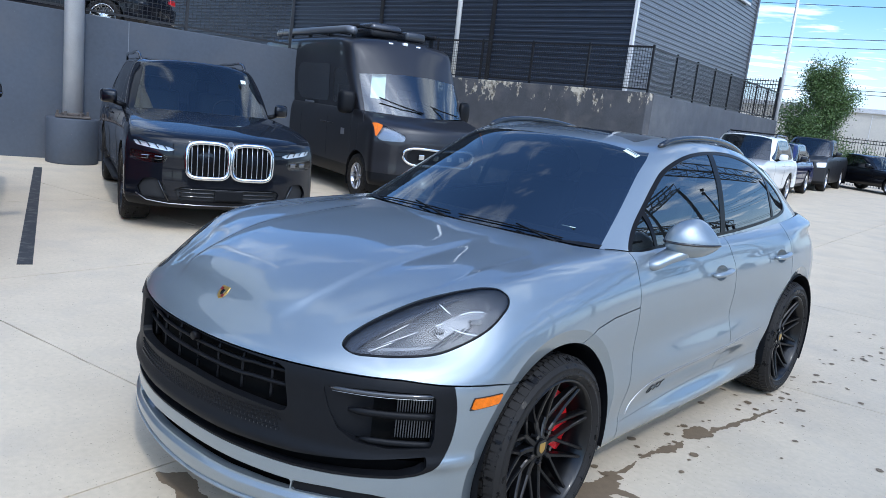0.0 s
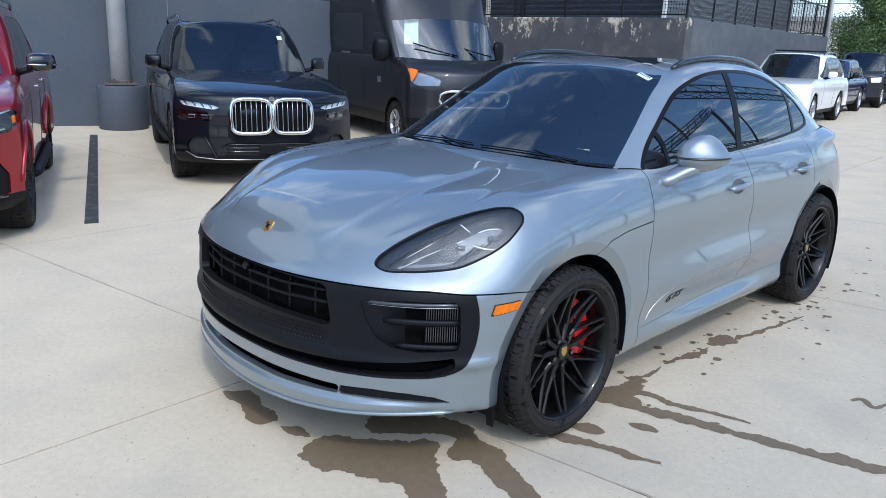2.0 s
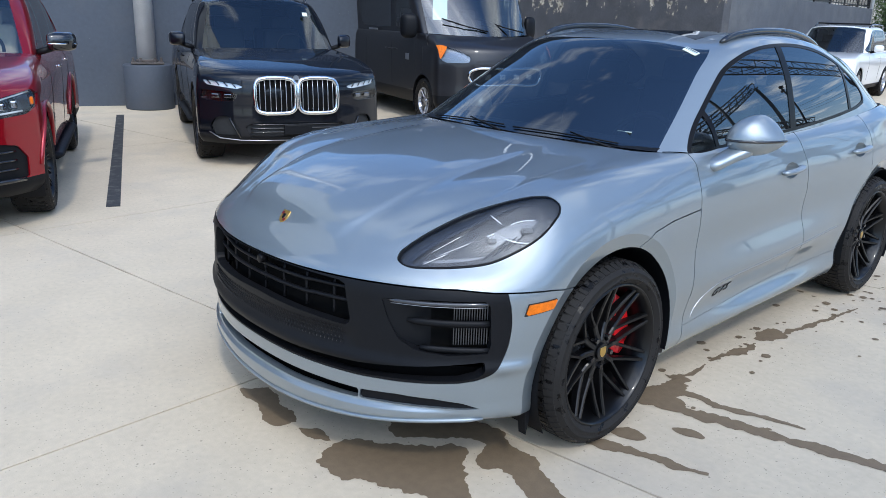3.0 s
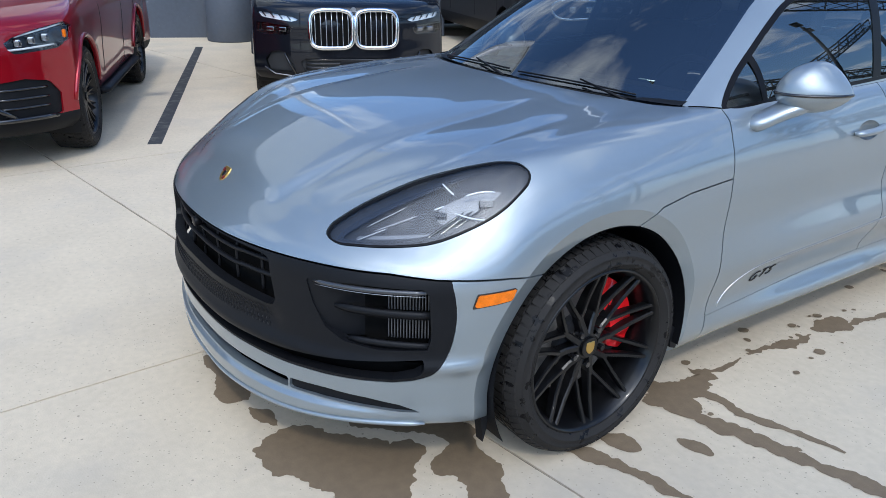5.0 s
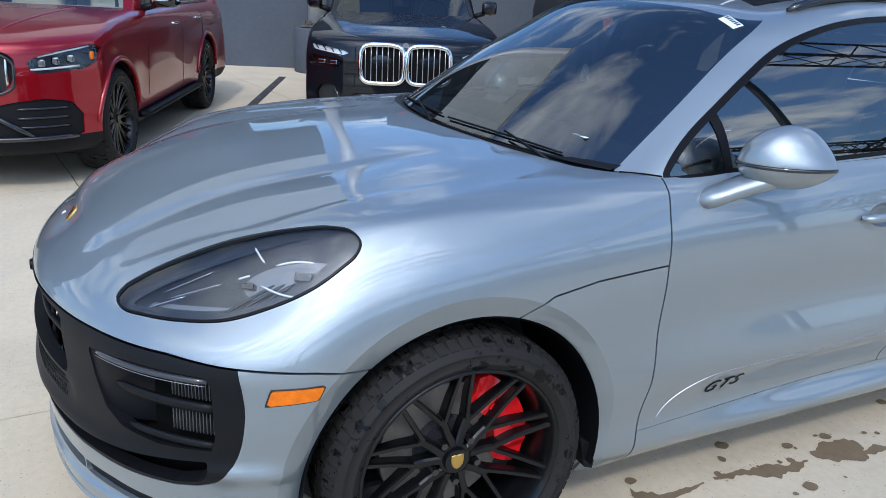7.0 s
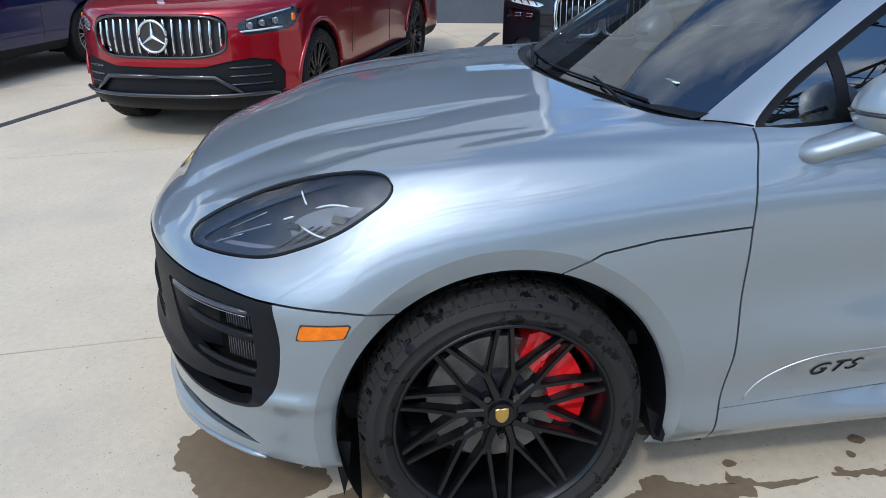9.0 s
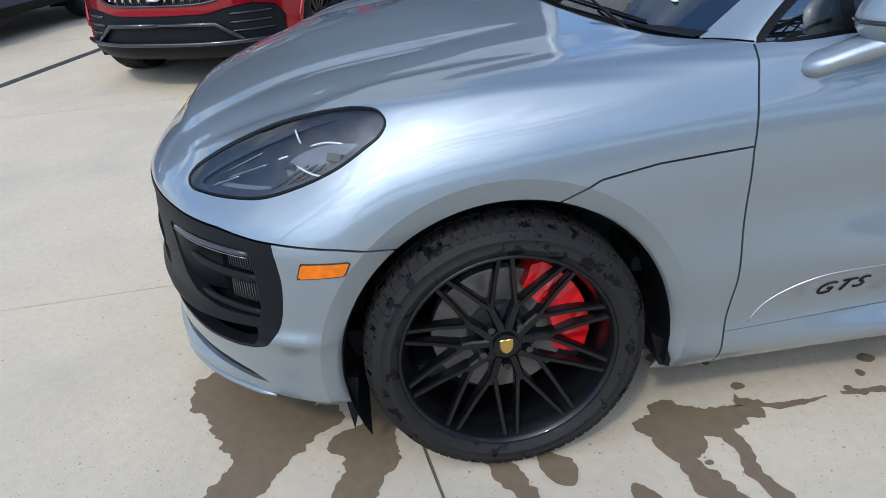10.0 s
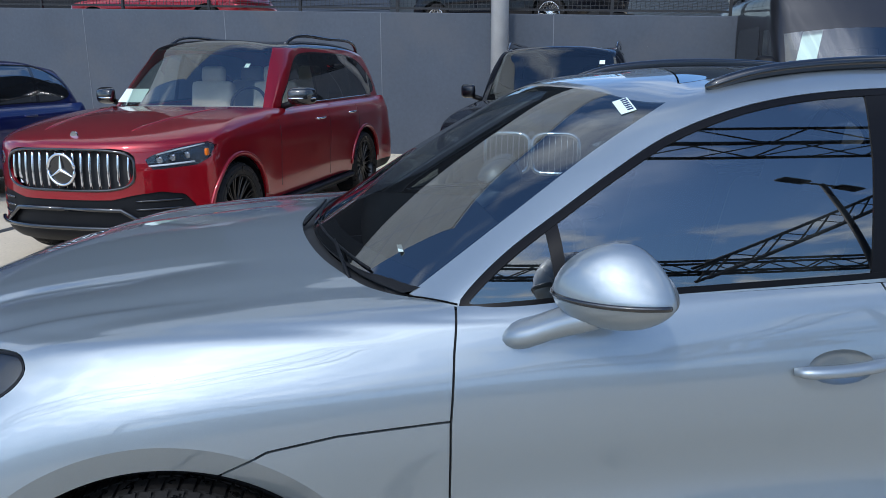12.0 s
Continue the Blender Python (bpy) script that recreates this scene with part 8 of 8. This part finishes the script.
for x in (-13.2, -18.5, -24.0):
    tagged(part("trim_joint", box_bm((0.14, 0.05, 11.3), (x, 16.6 + (C1.x - x) * 0.0402 - 0.03, 7.85), 0), FENCE), "dark vertical joint cover", "trim", kind="structure")
core_b = bmesh.new()
for q in ((C0.x, C0.y + 0.2), (C1.x - 0.12, C1.y + 0.12), (C2.x - 0.12, C2.y), (-48, 30)):
    core_b.verts.new((q[0], q[1], 2.2)), core_b.verts.new((q[0], q[1], 13.5))
core_b.verts.ensure_lookup_table()
V_ = core_b.verts
for i in range(4):
    j = (i + 1) % 4
    core_b.faces.new((V_[2 * i], V_[2 * j], V_[2 * j + 1], V_[2 * i + 1]))
core_b.faces.new((V_[1], V_[3], V_[5], V_[7]))
tagged(part("wall_clad_core", core_b, CLAD), "dark inner wall and roof of the clad building", "building", kind="structure")
win = tagged(empty("window_1", Matrix.Translation((-9.45, 26.6, 6.75)) @ Matrix.Rotation(math.atan2(C2.y - C1.y, C2.x - C1.x), 4, "Z")), "pale framed window high in the facade", "window", kind="structure")
part("window_frame", box_bm((1.7, 0.10, 1.1), (0, -0.05, 0.3), 0.02), POLE, win)
part("pane", box_bm((1.5, 0.02, 0.9), (0, -0.11, 0.3), 0), PRIVACY, win)

# railings, tree and distance
def railings(name, a, b, z, h, label, gap=0.11):
    a, b = Vector(a), Vector(b)
    d = b - a
    root = tagged(empty(name, Matrix.Translation((a.x, a.y, z)) @ Matrix.Rotation(math.atan2(d.y, d.x), 4, "Z")), label, "railing")
    L = d.length
    for zz in (0.18, h - 0.22, h - 0.08):
        part("rail", box_bm((L, 0.035, 0.035), (L / 2, 0, zz), 0), FENCE, root)
    for k in range(int(L / 2.2) + 1):
        p_ = part("post", box_bm((0.07, 0.07, h + 0.08), (min(L, k * 2.2), 0, (h + 0.08) / 2), 0), FENCE, root)
    me = bpy.data.meshes.new("picket")
    bmp = box_bm((0.018, 0.018, h), (0, 0, h / 2), 0)
    bmp.to_mesh(me)
    bmp.free()
    me.materials.append(FENCE)
    for k in range(min(290, int(L / gap))):
        o = child(new("picket", me), root)
        o.location = (k * gap + 0.05, 0, 0)
    return root


railings("iron_railing", (-7.9, 36.0, 0), (12, 37.5, 0), 0.0, 2.15, "tall black iron railing by the far end of the lot", 0.12)
railings("iron_railing", (-8.45, 29.15, 0), (-10.2, 29.4, 0), 2.35, 1.65, "black iron railing at the end of the ramp wall")


def leafy_tree(name, at, h, spread, base, label, leaves=9000, seed=3):
    rng = np.random.default_rng(seed)
    root = tagged(empty(name, Matrix.Translation(at)), label, "tree")
    line_part("trunk", [(0, 0, 0), (0.03, 0.02, h * 0.25), (-0.04, 0.03, h * 0.55), (0, 0, h * 0.92)], [0.09, 0.075, 0.05, 0.012], MAT_BARK, root, "thin brown trunk", 8)
    tips = []
    for k in range(90):
        z0 = h * rng.uniform(0.10, 0.85)
        w = rng.uniform(0, 2 * math.pi)
        prof = spread * (1.05 * (1 - z0 / h) ** 0.8 + 0.06) * rng.uniform(0.45, 1.1)
        e = np.array([math.cos(w) * prof, math.sin(w) * prof, z0 + h * rng.uniform(0.08, 0.22)])
        m_ = np.array([math.cos(w) * prof * 0.5, math.sin(w) * prof * 0.5, z0 + h * 0.05])
        line_part("limb", [(0, 0, z0), tuple(m_), tuple(e)], [0.028, 0.018, 0.006], MAT_BARK, root, "", 5)
        tips += [m_, e, (m_ + e) / 2]
    tips = np.array(tips)
    vs, fs = [], []
    for k in range(leaves):
        c_ = tips[rng.integers(len(tips))] + rng.normal(0, 0.20, 3) * np.array([1, 1, 0.9])
        s_ = rng.uniform(0.028, 0.055)
        a_ = rng.normal(0, 1, 3)
        a_ /= np.linalg.norm(a_)
        b_ = np.cross(a_, rng.normal(0, 1, 3))
        b_ /= np.linalg.norm(b_) + 1e-9
        i0 = len(vs)
        vs += [c_ - a_ * s_, c_ + b_ * s_ * 0.5, c_ + a_ * s_, c_ - b_ * s_ * 0.5]
        fs.append((i0, i0 + 1, i0 + 2, i0 + 3))
    child(new("crown", mesh_from("crown", vs, fs, MAT_LEAF, smooth=False)), root, "green leafy crown")
    return root


MAT_BARK = mat("bark", (0.10, 0.075, 0.05), 0.9, var=0.3, scale=20)
MAT_LEAF = mat("leaf", (0.075, 0.130, 0.036), 0.5, var=0.5, scale=3)
leafy_tree("young_tree", (-7.9, 33.4, 0), 4.9, 2.25, 0.3, "bushy green young tree beside the railing", 52000)

BEIGE = mat("beige_render", (0.55, 0.52, 0.46), 0.85, var=0.08, scale=0.6)


def ribbed_block(name, at, size, turn, mat_, label, ribs=0.6, bands=0):
    """A building with upright ribs or panel joints on its faces, a parapet and a door."""
    root = tagged(empty(name, Matrix.Translation(at) @ Matrix.Rotation(radians(turn), 4, "Z")), label, "building")
    sx, sy, sz = size
    part("wall", box_bm((sx, sy, sz), (0, 0, sz / 2), 0.02), mat_, root)
    part("roof", box_bm((sx + 0.3, sy + 0.3, 0.35), (0, 0, sz + 0.17), 0.03), POLE, root, "grey parapet")
    for s in (1, -1):
        for k in range(1, int(sx / ribs)):
            part("panel_joint", box_bm((0.035, 0.03, sz - 0.1), (-sx / 2 + k * ribs, s * (sy / 2 + 0.012), sz / 2), 0), POLE, root)
        for k in range(1, int(sy / ribs)):
            part("panel_joint", box_bm((0.03, 0.035, sz - 0.1), (s * (sx / 2 + 0.012), -sy / 2 + k * ribs, sz / 2), 0), POLE, root)
    return root


ribbed_block("warehouse", (-14, 66, 0), (26, 10, 4.3), 3, BEIGE, "long low cream warehouse in the distance", 2.4)
# dark louvred building behind the upper deck
LV = Vector((-27, 2.1, 0))
LA = LV - V2 * 42
clad_wall("wall_louvre", LA, LV, 2.2, 13.0, 0.20, CLAD, "dark horizontally louvred facade behind the deck")
lb = bmesh.new()
q_ = [LA - U2 * 0.05, LV - U2 * 0.05, LV - U2 * 9, LA - U2 * 9]
lo_ = [lb.verts.new((p.x, p.y, 2.2)) for p in q_]
hi_ = [lb.verts.new((p.x, p.y, 13.1)) for p in q_]
lb.faces.new(hi_)
for i in range(4):
    lb.faces.new((lo_[i], lo_[(i + 1) % 4], hi_[(i + 1) % 4], hi_[i]))
bmesh.ops.recalc_face_normals(lb, faces=lb.faces)
tagged(part("wall_louvre_core", lb, CLAD), "dark inner wall and roof of the louvred building", "building", kind="structure")
# tall block behind the deck: dark lower storeys, cream panelled upper ones, a cantilever at its north end
DARKSOFFIT = mat("dark_soffit", (0.013, 0.015, 0.018), 0.7, var=0.2, scale=1.0)
PANEL = mat("cream_panel", (0.77, 0.755, 0.69), 0.7, var=0.10, scale=0.8, dirt=(0.56, 0.53, 0.47), dirt_amount=0.35, dirt_scale=0.5)
t_corner = Vector((-23, -16, 0)) + Vector((-0.574, 0.819, 0)) * 32.2
tower = tagged(empty("panelled_tower", Matrix.Translation(t_corner) @ Matrix.Rotation(math.atan2(-0.819, 0.574), 4, "Z")), "tall block with cream panels over dark storeys", "building")
part("lower_wall", box_bm((27.3, 12, 16.4), (7.9 + 13.65, -6.0, 10.4), 0.02), DARKSOFFIT, tower, "dark lower storeys")
part("soffit", box_bm((7.85, 12, 9.0), (3.95, -6.0, 14.1), 0.02), DARKSOFFIT, tower, "dark cantilevered storey")
part("wall", box_bm((35.2, 12.1, 17.0), (17.6, -6.0, 27.15), 0.02), PANEL, tower, "cream panel wall")
part("roof", box_bm((35.6, 12.5, 0.35), (17.6, -6.0, 35.85), 0.02), POLE, tower, "pale roof edge")
for z_ in (22.6, 26.8, 31.0):
    part("panel_joint", box_bm((35.1, 0.06, 0.20), (17.6, 0.06, z_), 0), POLE, tower, "pale joint strip")
for k in range(7):
    part("panel_joint", box_bm((0.18, 0.06, 16.8), (2.4 + 5.0 * k, 0.07, 27.1), 0), POLE, tower, "pale joint strip")
# unseen block added across the drive, to give the car something to reflect
ribbed_block("shop_building", (30, 4, 0), (10, 46, 4.2), 0, BEIGE, "unseen low cream building, added to be reflected", 2.3)

# overhead power line in the distance
line_ = tagged(empty("power_line", Matrix.Translation((-12, 60, 0))), "thin dark overhead wires between distant poles", "power line")
for z, dz in ((12.0, -0.35), (9.42, -0.05), (8.78, -0.03), (5.80, 0.0), (5.52, 0.0)):
    pts = [(x + 12, 0.02 * x, z + dz * (x + 22) / 9 + 0.0006 * (x + 15) ** 2) for x in np.linspace(-70, 45, 24)]
    line_part("wire", pts, 0.022, FENCE, line_, seg=5)
for x in (-70, 45):
    part("utility_pole", cyl_bm(0.16, 15.0, (x + 12, 0.02 * x, 7.4), "z", 12, r2=0.11), MAT_BARK, line_, smooth=True)

# gantry truss and twin lamp across the drive
def truss(name, a, b, depth, label):
    a, b = Vector(a), Vector(b)
    d = b - a
    L = d.length
    t = d.normalized()
    side = Vector((t.y, -t.x, 0)).normalized() * depth * 0.5
    upv = Vector((0, 0, depth))
    root = tagged(empty(name, Matrix.Translation(a)), label, "truss")
    for o in (side, -side, side + upv, -side + upv):
        part("chord", rod_bm(o, o + d, 0.075, 8), FENCE, root)
    n = max(2, int(L / depth / 1.2))
    for k in range(n):
        p, q = t * (L * k / n), t * (L * (k + 1) / n)
        for o in (side, -side):
            part("brace", rod_bm(p + o, q + o + upv, 0.035, 6) if k % 2 == 0 else rod_bm(p + o + upv, q + o, 0.035, 6), FENCE, root)
        part("brace", rod_bm(p + side, q - side, 0.03, 6), FENCE, root)
    return root


truss("roof_truss", (9.8, -14, 9.3), (9.8, 44, 9.3), 1.10, "black steel lattice beam along the drive")
truss("roof_truss", (16, 7.6, 4.6), (16, 18, 12.0), 0.85, "black sloping lattice beam")
truss("roof_truss", (18, 24, 4.6), (18, 40, 12.5), 0.85, "black sloping lattice beam")
truss("roof_truss", (16.6, -6, 5.2), (16.6, 44, 5.2), 0.70, "black low lattice beam")
for x, y, z in ((9.8, -14, 9.3), (9.8, 44, 9.3), (16.6, -6, 5.2), (16.6, 44, 5.2), (16, 18, 12.0), (18, 40, 12.5)):
    g_ = tagged(empty("steel_column", Matrix.Translation((x, y, 0))), "black steel column carrying a lattice beam", "column", "steel columns")
    part("shaft", box_bm((0.3, 0.3, z), (0, 0, z / 2), 0.01), FENCE, g_)
    part("base_plate", box_bm((0.6, 0.6, 0.04), (0, 0, 0.02), 0), FENCE, g_)
tl = tagged(empty("street_lamp", Matrix.Translation((12.0, 9.8, 0))), "dark twin-head street lamp across the drive", "street lamp", "street lamps")
part("pole", cyl_bm(0.11, 8.6, (0, 0, 4.3), "z", 16, r2=0.08), FENCE, tl, smooth=True)
part("cross_arm", rod_bm((-0.4, -0.8, 8.5), (0.4, 0.8, 8.6), 0.05), FENCE, tl)
for s in (1, -1):
    part("lamp_head", box_bm((0.36, 0.95, 0.12), (s * 0.45, s * 0.95, 8.58), 0.04, Matrix.Rotation(radians(-26), 4, "Z")), FENCE, tl, "flat lamp head")
for x, y in ((11.8, 20.6), (12.4, 31.2)):
    copy_thing(tl, Matrix.Translation((x, y, 0)))

# ---- water on the slabs ----
def wet(ring, seed, z=0.0016, ragged=0.03):
    """A film of water inside an outline with a ragged rim."""
    r = smooth_ring(ring, 22 * len(ring))
    t = np.roll(r, -1, 0) - np.roll(r, 1, 0)
    t /= np.linalg.norm(t, axis=1)[:, None] + 1e-9
    out = []
    for p, q in zip(r, t):
        k = noise.noise((p[0] * 11, p[1] * 11, seed)) * ragged * 0.9 + noise.noise((p[0] * 31, p[1] * 31, seed + 4)) * ragged * 0.5 + noise.noise((p[0] * 70, p[1] * 70, seed + 8)) * ragged * 0.2
        out.append(p + np.array([q[1], -q[0]]) * k)
    bm = bmesh.new()
    f = bm.faces.new([bm.verts.new((p[0], p[1], z)) for p in out])
    bmesh.ops.triangulate(bm, faces=[f])
    bmesh.ops.recalc_face_normals(bm, faces=bm.faces)
    for f in bm.faces:
        if f.normal.z < 0:
            f.normal_flip()
    return tagged(part("water_patch", bm, WET), "dark wet patch dripped on concrete", "water patch", "wet patches", "structure")


def streak(line, widths, seed, ragged=0.5):
    c = spline(line, 14 * len(line))
    w = np.interp(np.linspace(0, 1, len(c)), np.linspace(0, 1, len(widths)), widths)
    t = np.gradient(c, axis=0)
    t /= np.linalg.norm(t, axis=1)[:, None]
    nr = np.stack([-t[:, 1], t[:, 0]], 1)
    vs, fs = [], []
    n = len(c)
    for side in (-1, 1):
        for i in range(n):
            k = 1 + ragged * 1.6 * noise.noise((c[i, 0] * 12 + side * 7, c[i, 1] * 12, seed)) + ragged * noise.noise((c[i, 0] * 40, c[i, 1] * 40 + side * 5, seed))
            p = c[i] + side * nr[i] * w[i] * max(0.15, k)
            vs.append((p[0], p[1], 0.0019 + 0.00001 * seed))
    for i in range(n - 1):
        fs.append((i, n + i, n + i + 1, i + 1) if False else (i, i + 1, n + i + 1, n + i))
    bm = bmesh.new()
    vv = [bm.verts.new(v) for v in vs]
    for f in fs:
        bm.faces.new([vv[i] for i in f])
    for f in bm.faces:
        f.normal_update()
        if f.normal.z < 0:
            f.normal_flip()
    return tagged(part("water_streak", bm, WET), "dark streak of running water on concrete", "water streak", "wet patches", "structure")


wet([(-0.37, -0.90), (-0.31, -0.81), (-0.15, -0.83), (0.04, -0.87), (0.01, -0.94), (-0.18, -0.93)], 1, ragged=0.03)
wet([(0.08, -0.89), (0.13, -0.84), (0.26, -0.85), (0.19, -0.90)], 2, ragged=0.02)
wet([(0.33, -0.96), (0.29, -0.84), (0.34, -0.73), (0.42, -0.68), (0.48, -0.63), (0.57, -0.56), (0.66, -0.60), (0.71, -0.74), (0.73, -0.84), (0.66, -0.88), (0.58, -0.90), (0.49, -0.96), (0.40, -0.985)], 3, ragged=0.035)
wet([(0.28, -0.56), (0.36, -0.40), (0.50, -0.30), (0.62, -0.26), (0.74, -0.32), (0.84, -0.30), (0.93, -0.36), (1.02, -0.40), (1.13, -0.44), (1.24, -0.53), (1.14, -0.56), (1.02, -0.52), (0.93, -0.50), (0.84, -0.47), (0.78, -0.51), (0.72, -0.49), (0.66, -0.41), (0.58, -0.42), (0.52, -0.50), (0.44, -0.58), (0.37, -0.62)], 15, 0.0012, 0.03)
wet([(0.55, -0.57), (0.63, -0.48), (0.70, -0.54), (0.76, -0.60), (0.84, -0.66), (0.94, -0.71), (1.03, -0.81), (1.13, -0.92), (1.02, -0.95), (0.90, -0.87), (0.78, -0.81), (0.70, -0.84), (0.62, -0.72)], 16, 0.0008, 0.035)
wet([(0.78, 0.50), (0.84, 0.62), (0.86, 0.80), (0.92, 0.70), (0.98, 0.60), (1.02, 0.48), (0.94, 0.40), (0.84, 0.40)], 4, ragged=0.05)
streak([(0.88, 0.58), (0.98, 0.63), (1.14, 0.64), (1.30, 0.70), (1.47, 0.735)], [0.05, 0.028, 0.022, 0.018, 0.006], 5)
streak([(0.90, 0.47), (1.04, 0.48), (1.27, 0.54), (1.47, 0.59), (1.73, 0.66), (2.1, 0.78), (2.5, 0.92)], [0.05, 0.042, 0.032, 0.034, 0.040, 0.034, 0.01], 6)
streak([(0.92, -0.06), (1.02, -0.01), (1.11, 0.03), (1.26, 0.06), (1.37, 0.10)], [0.02, 0.035, 0.028, 0.024, 0.006], 7)
wet([(1.09, 0.30), (1.15, 0.29), (1.22, 0.33), (1.15, 0.36)], 8, ragged=0.012)
wet([(0.92, 0.08), (1.0, 0.07), (1.06, 0.14), (0.97, 0.17)], 9, ragged=0.015)
streak([(0.82, 0.72), (0.87, 0.84), (0.86, 1.0)], [0.022, 0.012, 0.004], 10, 0.9)
streak([(0.85, 1.05), (0.88, 1.20), (0.91, 1.36), (0.90, 1.46)], [0.010, 0.020, 0.024, 0.006], 11, 0.9)
wet([(0.84, 1.58), (0.88, 1.50), (0.95, 1.58), (0.97, 1.68), (0.90, 1.74), (0.85, 1.68)], 12, ragged=0.03)
streak([(0.95, 1.70), (0.97, 1.86), (1.0, 2.05), (1.03, 2.25), (1.06, 2.48)], [0.018, 0.014, 0.018, 0.014, 0.004], 13, 0.8)
streak([(1.71, 1.36), (1.74, 1.42), (1.80, 1.37), (1.84, 1.46)], [0.008, 0.018, 0.018, 0.006], 14, 0.4)
# scattered drips
random.seed(11)
spots = []
for k in range(130):
    y = random.choice([random.uniform(0.5, 3.4), random.uniform(2.2, 6.0)])
    x = 0.86 + 0.05 * y + random.gauss(0, 0.16) if random.random() < 0.7 else random.uniform(0.7, 2.4)
    spots.append((x, y, random.uniform(0.006, 0.024)))
vs, fs = [], []
for x, y, r_ in spots:
    b_ = len(vs)
    w0 = random.uniform(0, 6)
    el = random.uniform(0.5, 1.0)
    for q in range(10):
        w = w0 + 2 * math.pi * q / 10
        rr = r_ * (1 + 0.35 * noise.noise((x * 20 + math.cos(w), y * 20 + math.sin(w), 2)))
        vs.append((x + rr * math.cos(w), y + el * rr * 1.4 * math.sin(w), 0.0026 + 0.000012 * len(fs)))
    fs.append(tuple(range(b_, b_ + 10)))
tagged(new("water_drips", mesh_from("water_drips", vs, fs, WET, smooth=False)), "small dark water drips scattered on concrete", "water drips", kind="stuff")

# ---- concrete slabs ----
tagged(part("joint_bed", box_bm((38, 70, 0.004), (1.0, 12, -0.0095), 0, Matrix.Rotation(radians(5.5), 4, "Z")), JOINT), "dirt-filled joints between concrete slabs", "joint", kind="structure")
SLAB_X, SLAB_Y, GROOVE = 3.25, 3.19, 0.008
EX, EY = Vector((0.9905, 0.1374, 0)), Vector((-0.0620, 0.9981, 0))
ORIGIN = Vector((-0.447, -0.417, 0))
slab_shapes = []
for k in range(4):
    # crumbled edges: each side wanders by a few millimetres
    rim = []
    for side_ in range(4):
        for i in range(24):
            f_ = i / 24
            a_, b_ = [(f_, 0), (1, f_), (1 - f_, 1), (0, 1 - f_)][side_]
            chip = max(0.0, noise.noise((a_ * 37 + k * 9, b_ * 37, side_))) ** 2 * 0.020 + abs(noise.noise((a_ * 90, b_ * 90 + k * 5, 3))) * 0.004
            ix = (GROOVE / 2 + (chip if side_ in (1, 3) else 0)) / SLAB_X
            iy = (GROOVE / 2 + (chip if side_ in (0, 2) else 0)) / SLAB_Y
            rim.append((min(max(a_, ix), 1 - ix), min(max(b_, iy), 1 - iy)))
    bm = bmesh.new()
    hi_ = [bm.verts.new(EX * (a_ * SLAB_X) + EY * (b_ * SLAB_Y)) for a_, b_ in rim]
    lo_ = [bm.verts.new(v.co - Vector((0, 0, 0.05))) for v in hi_]
    bm.faces.new(hi_)
    for i in range(len(hi_)):
        j = (i + 1) % len(hi_)
        bm.faces.new((hi_[i], lo_[i], lo_[j], hi_[j]))
    me = bpy.data.meshes.new("slab")
    bm.to_mesh(me)
    bm.free()
    me.materials.append(CONCRETE)
    slab_shapes.append(me)
for i in range(-4, 5):
    for j in range(-4, 13):
        o = child(new("slab", slab_shapes[(i * 3 + j * 5) % 4]), ground)
        o.location = ORIGIN + EX * (SLAB_X * i) + EY * (SLAB_Y * j)
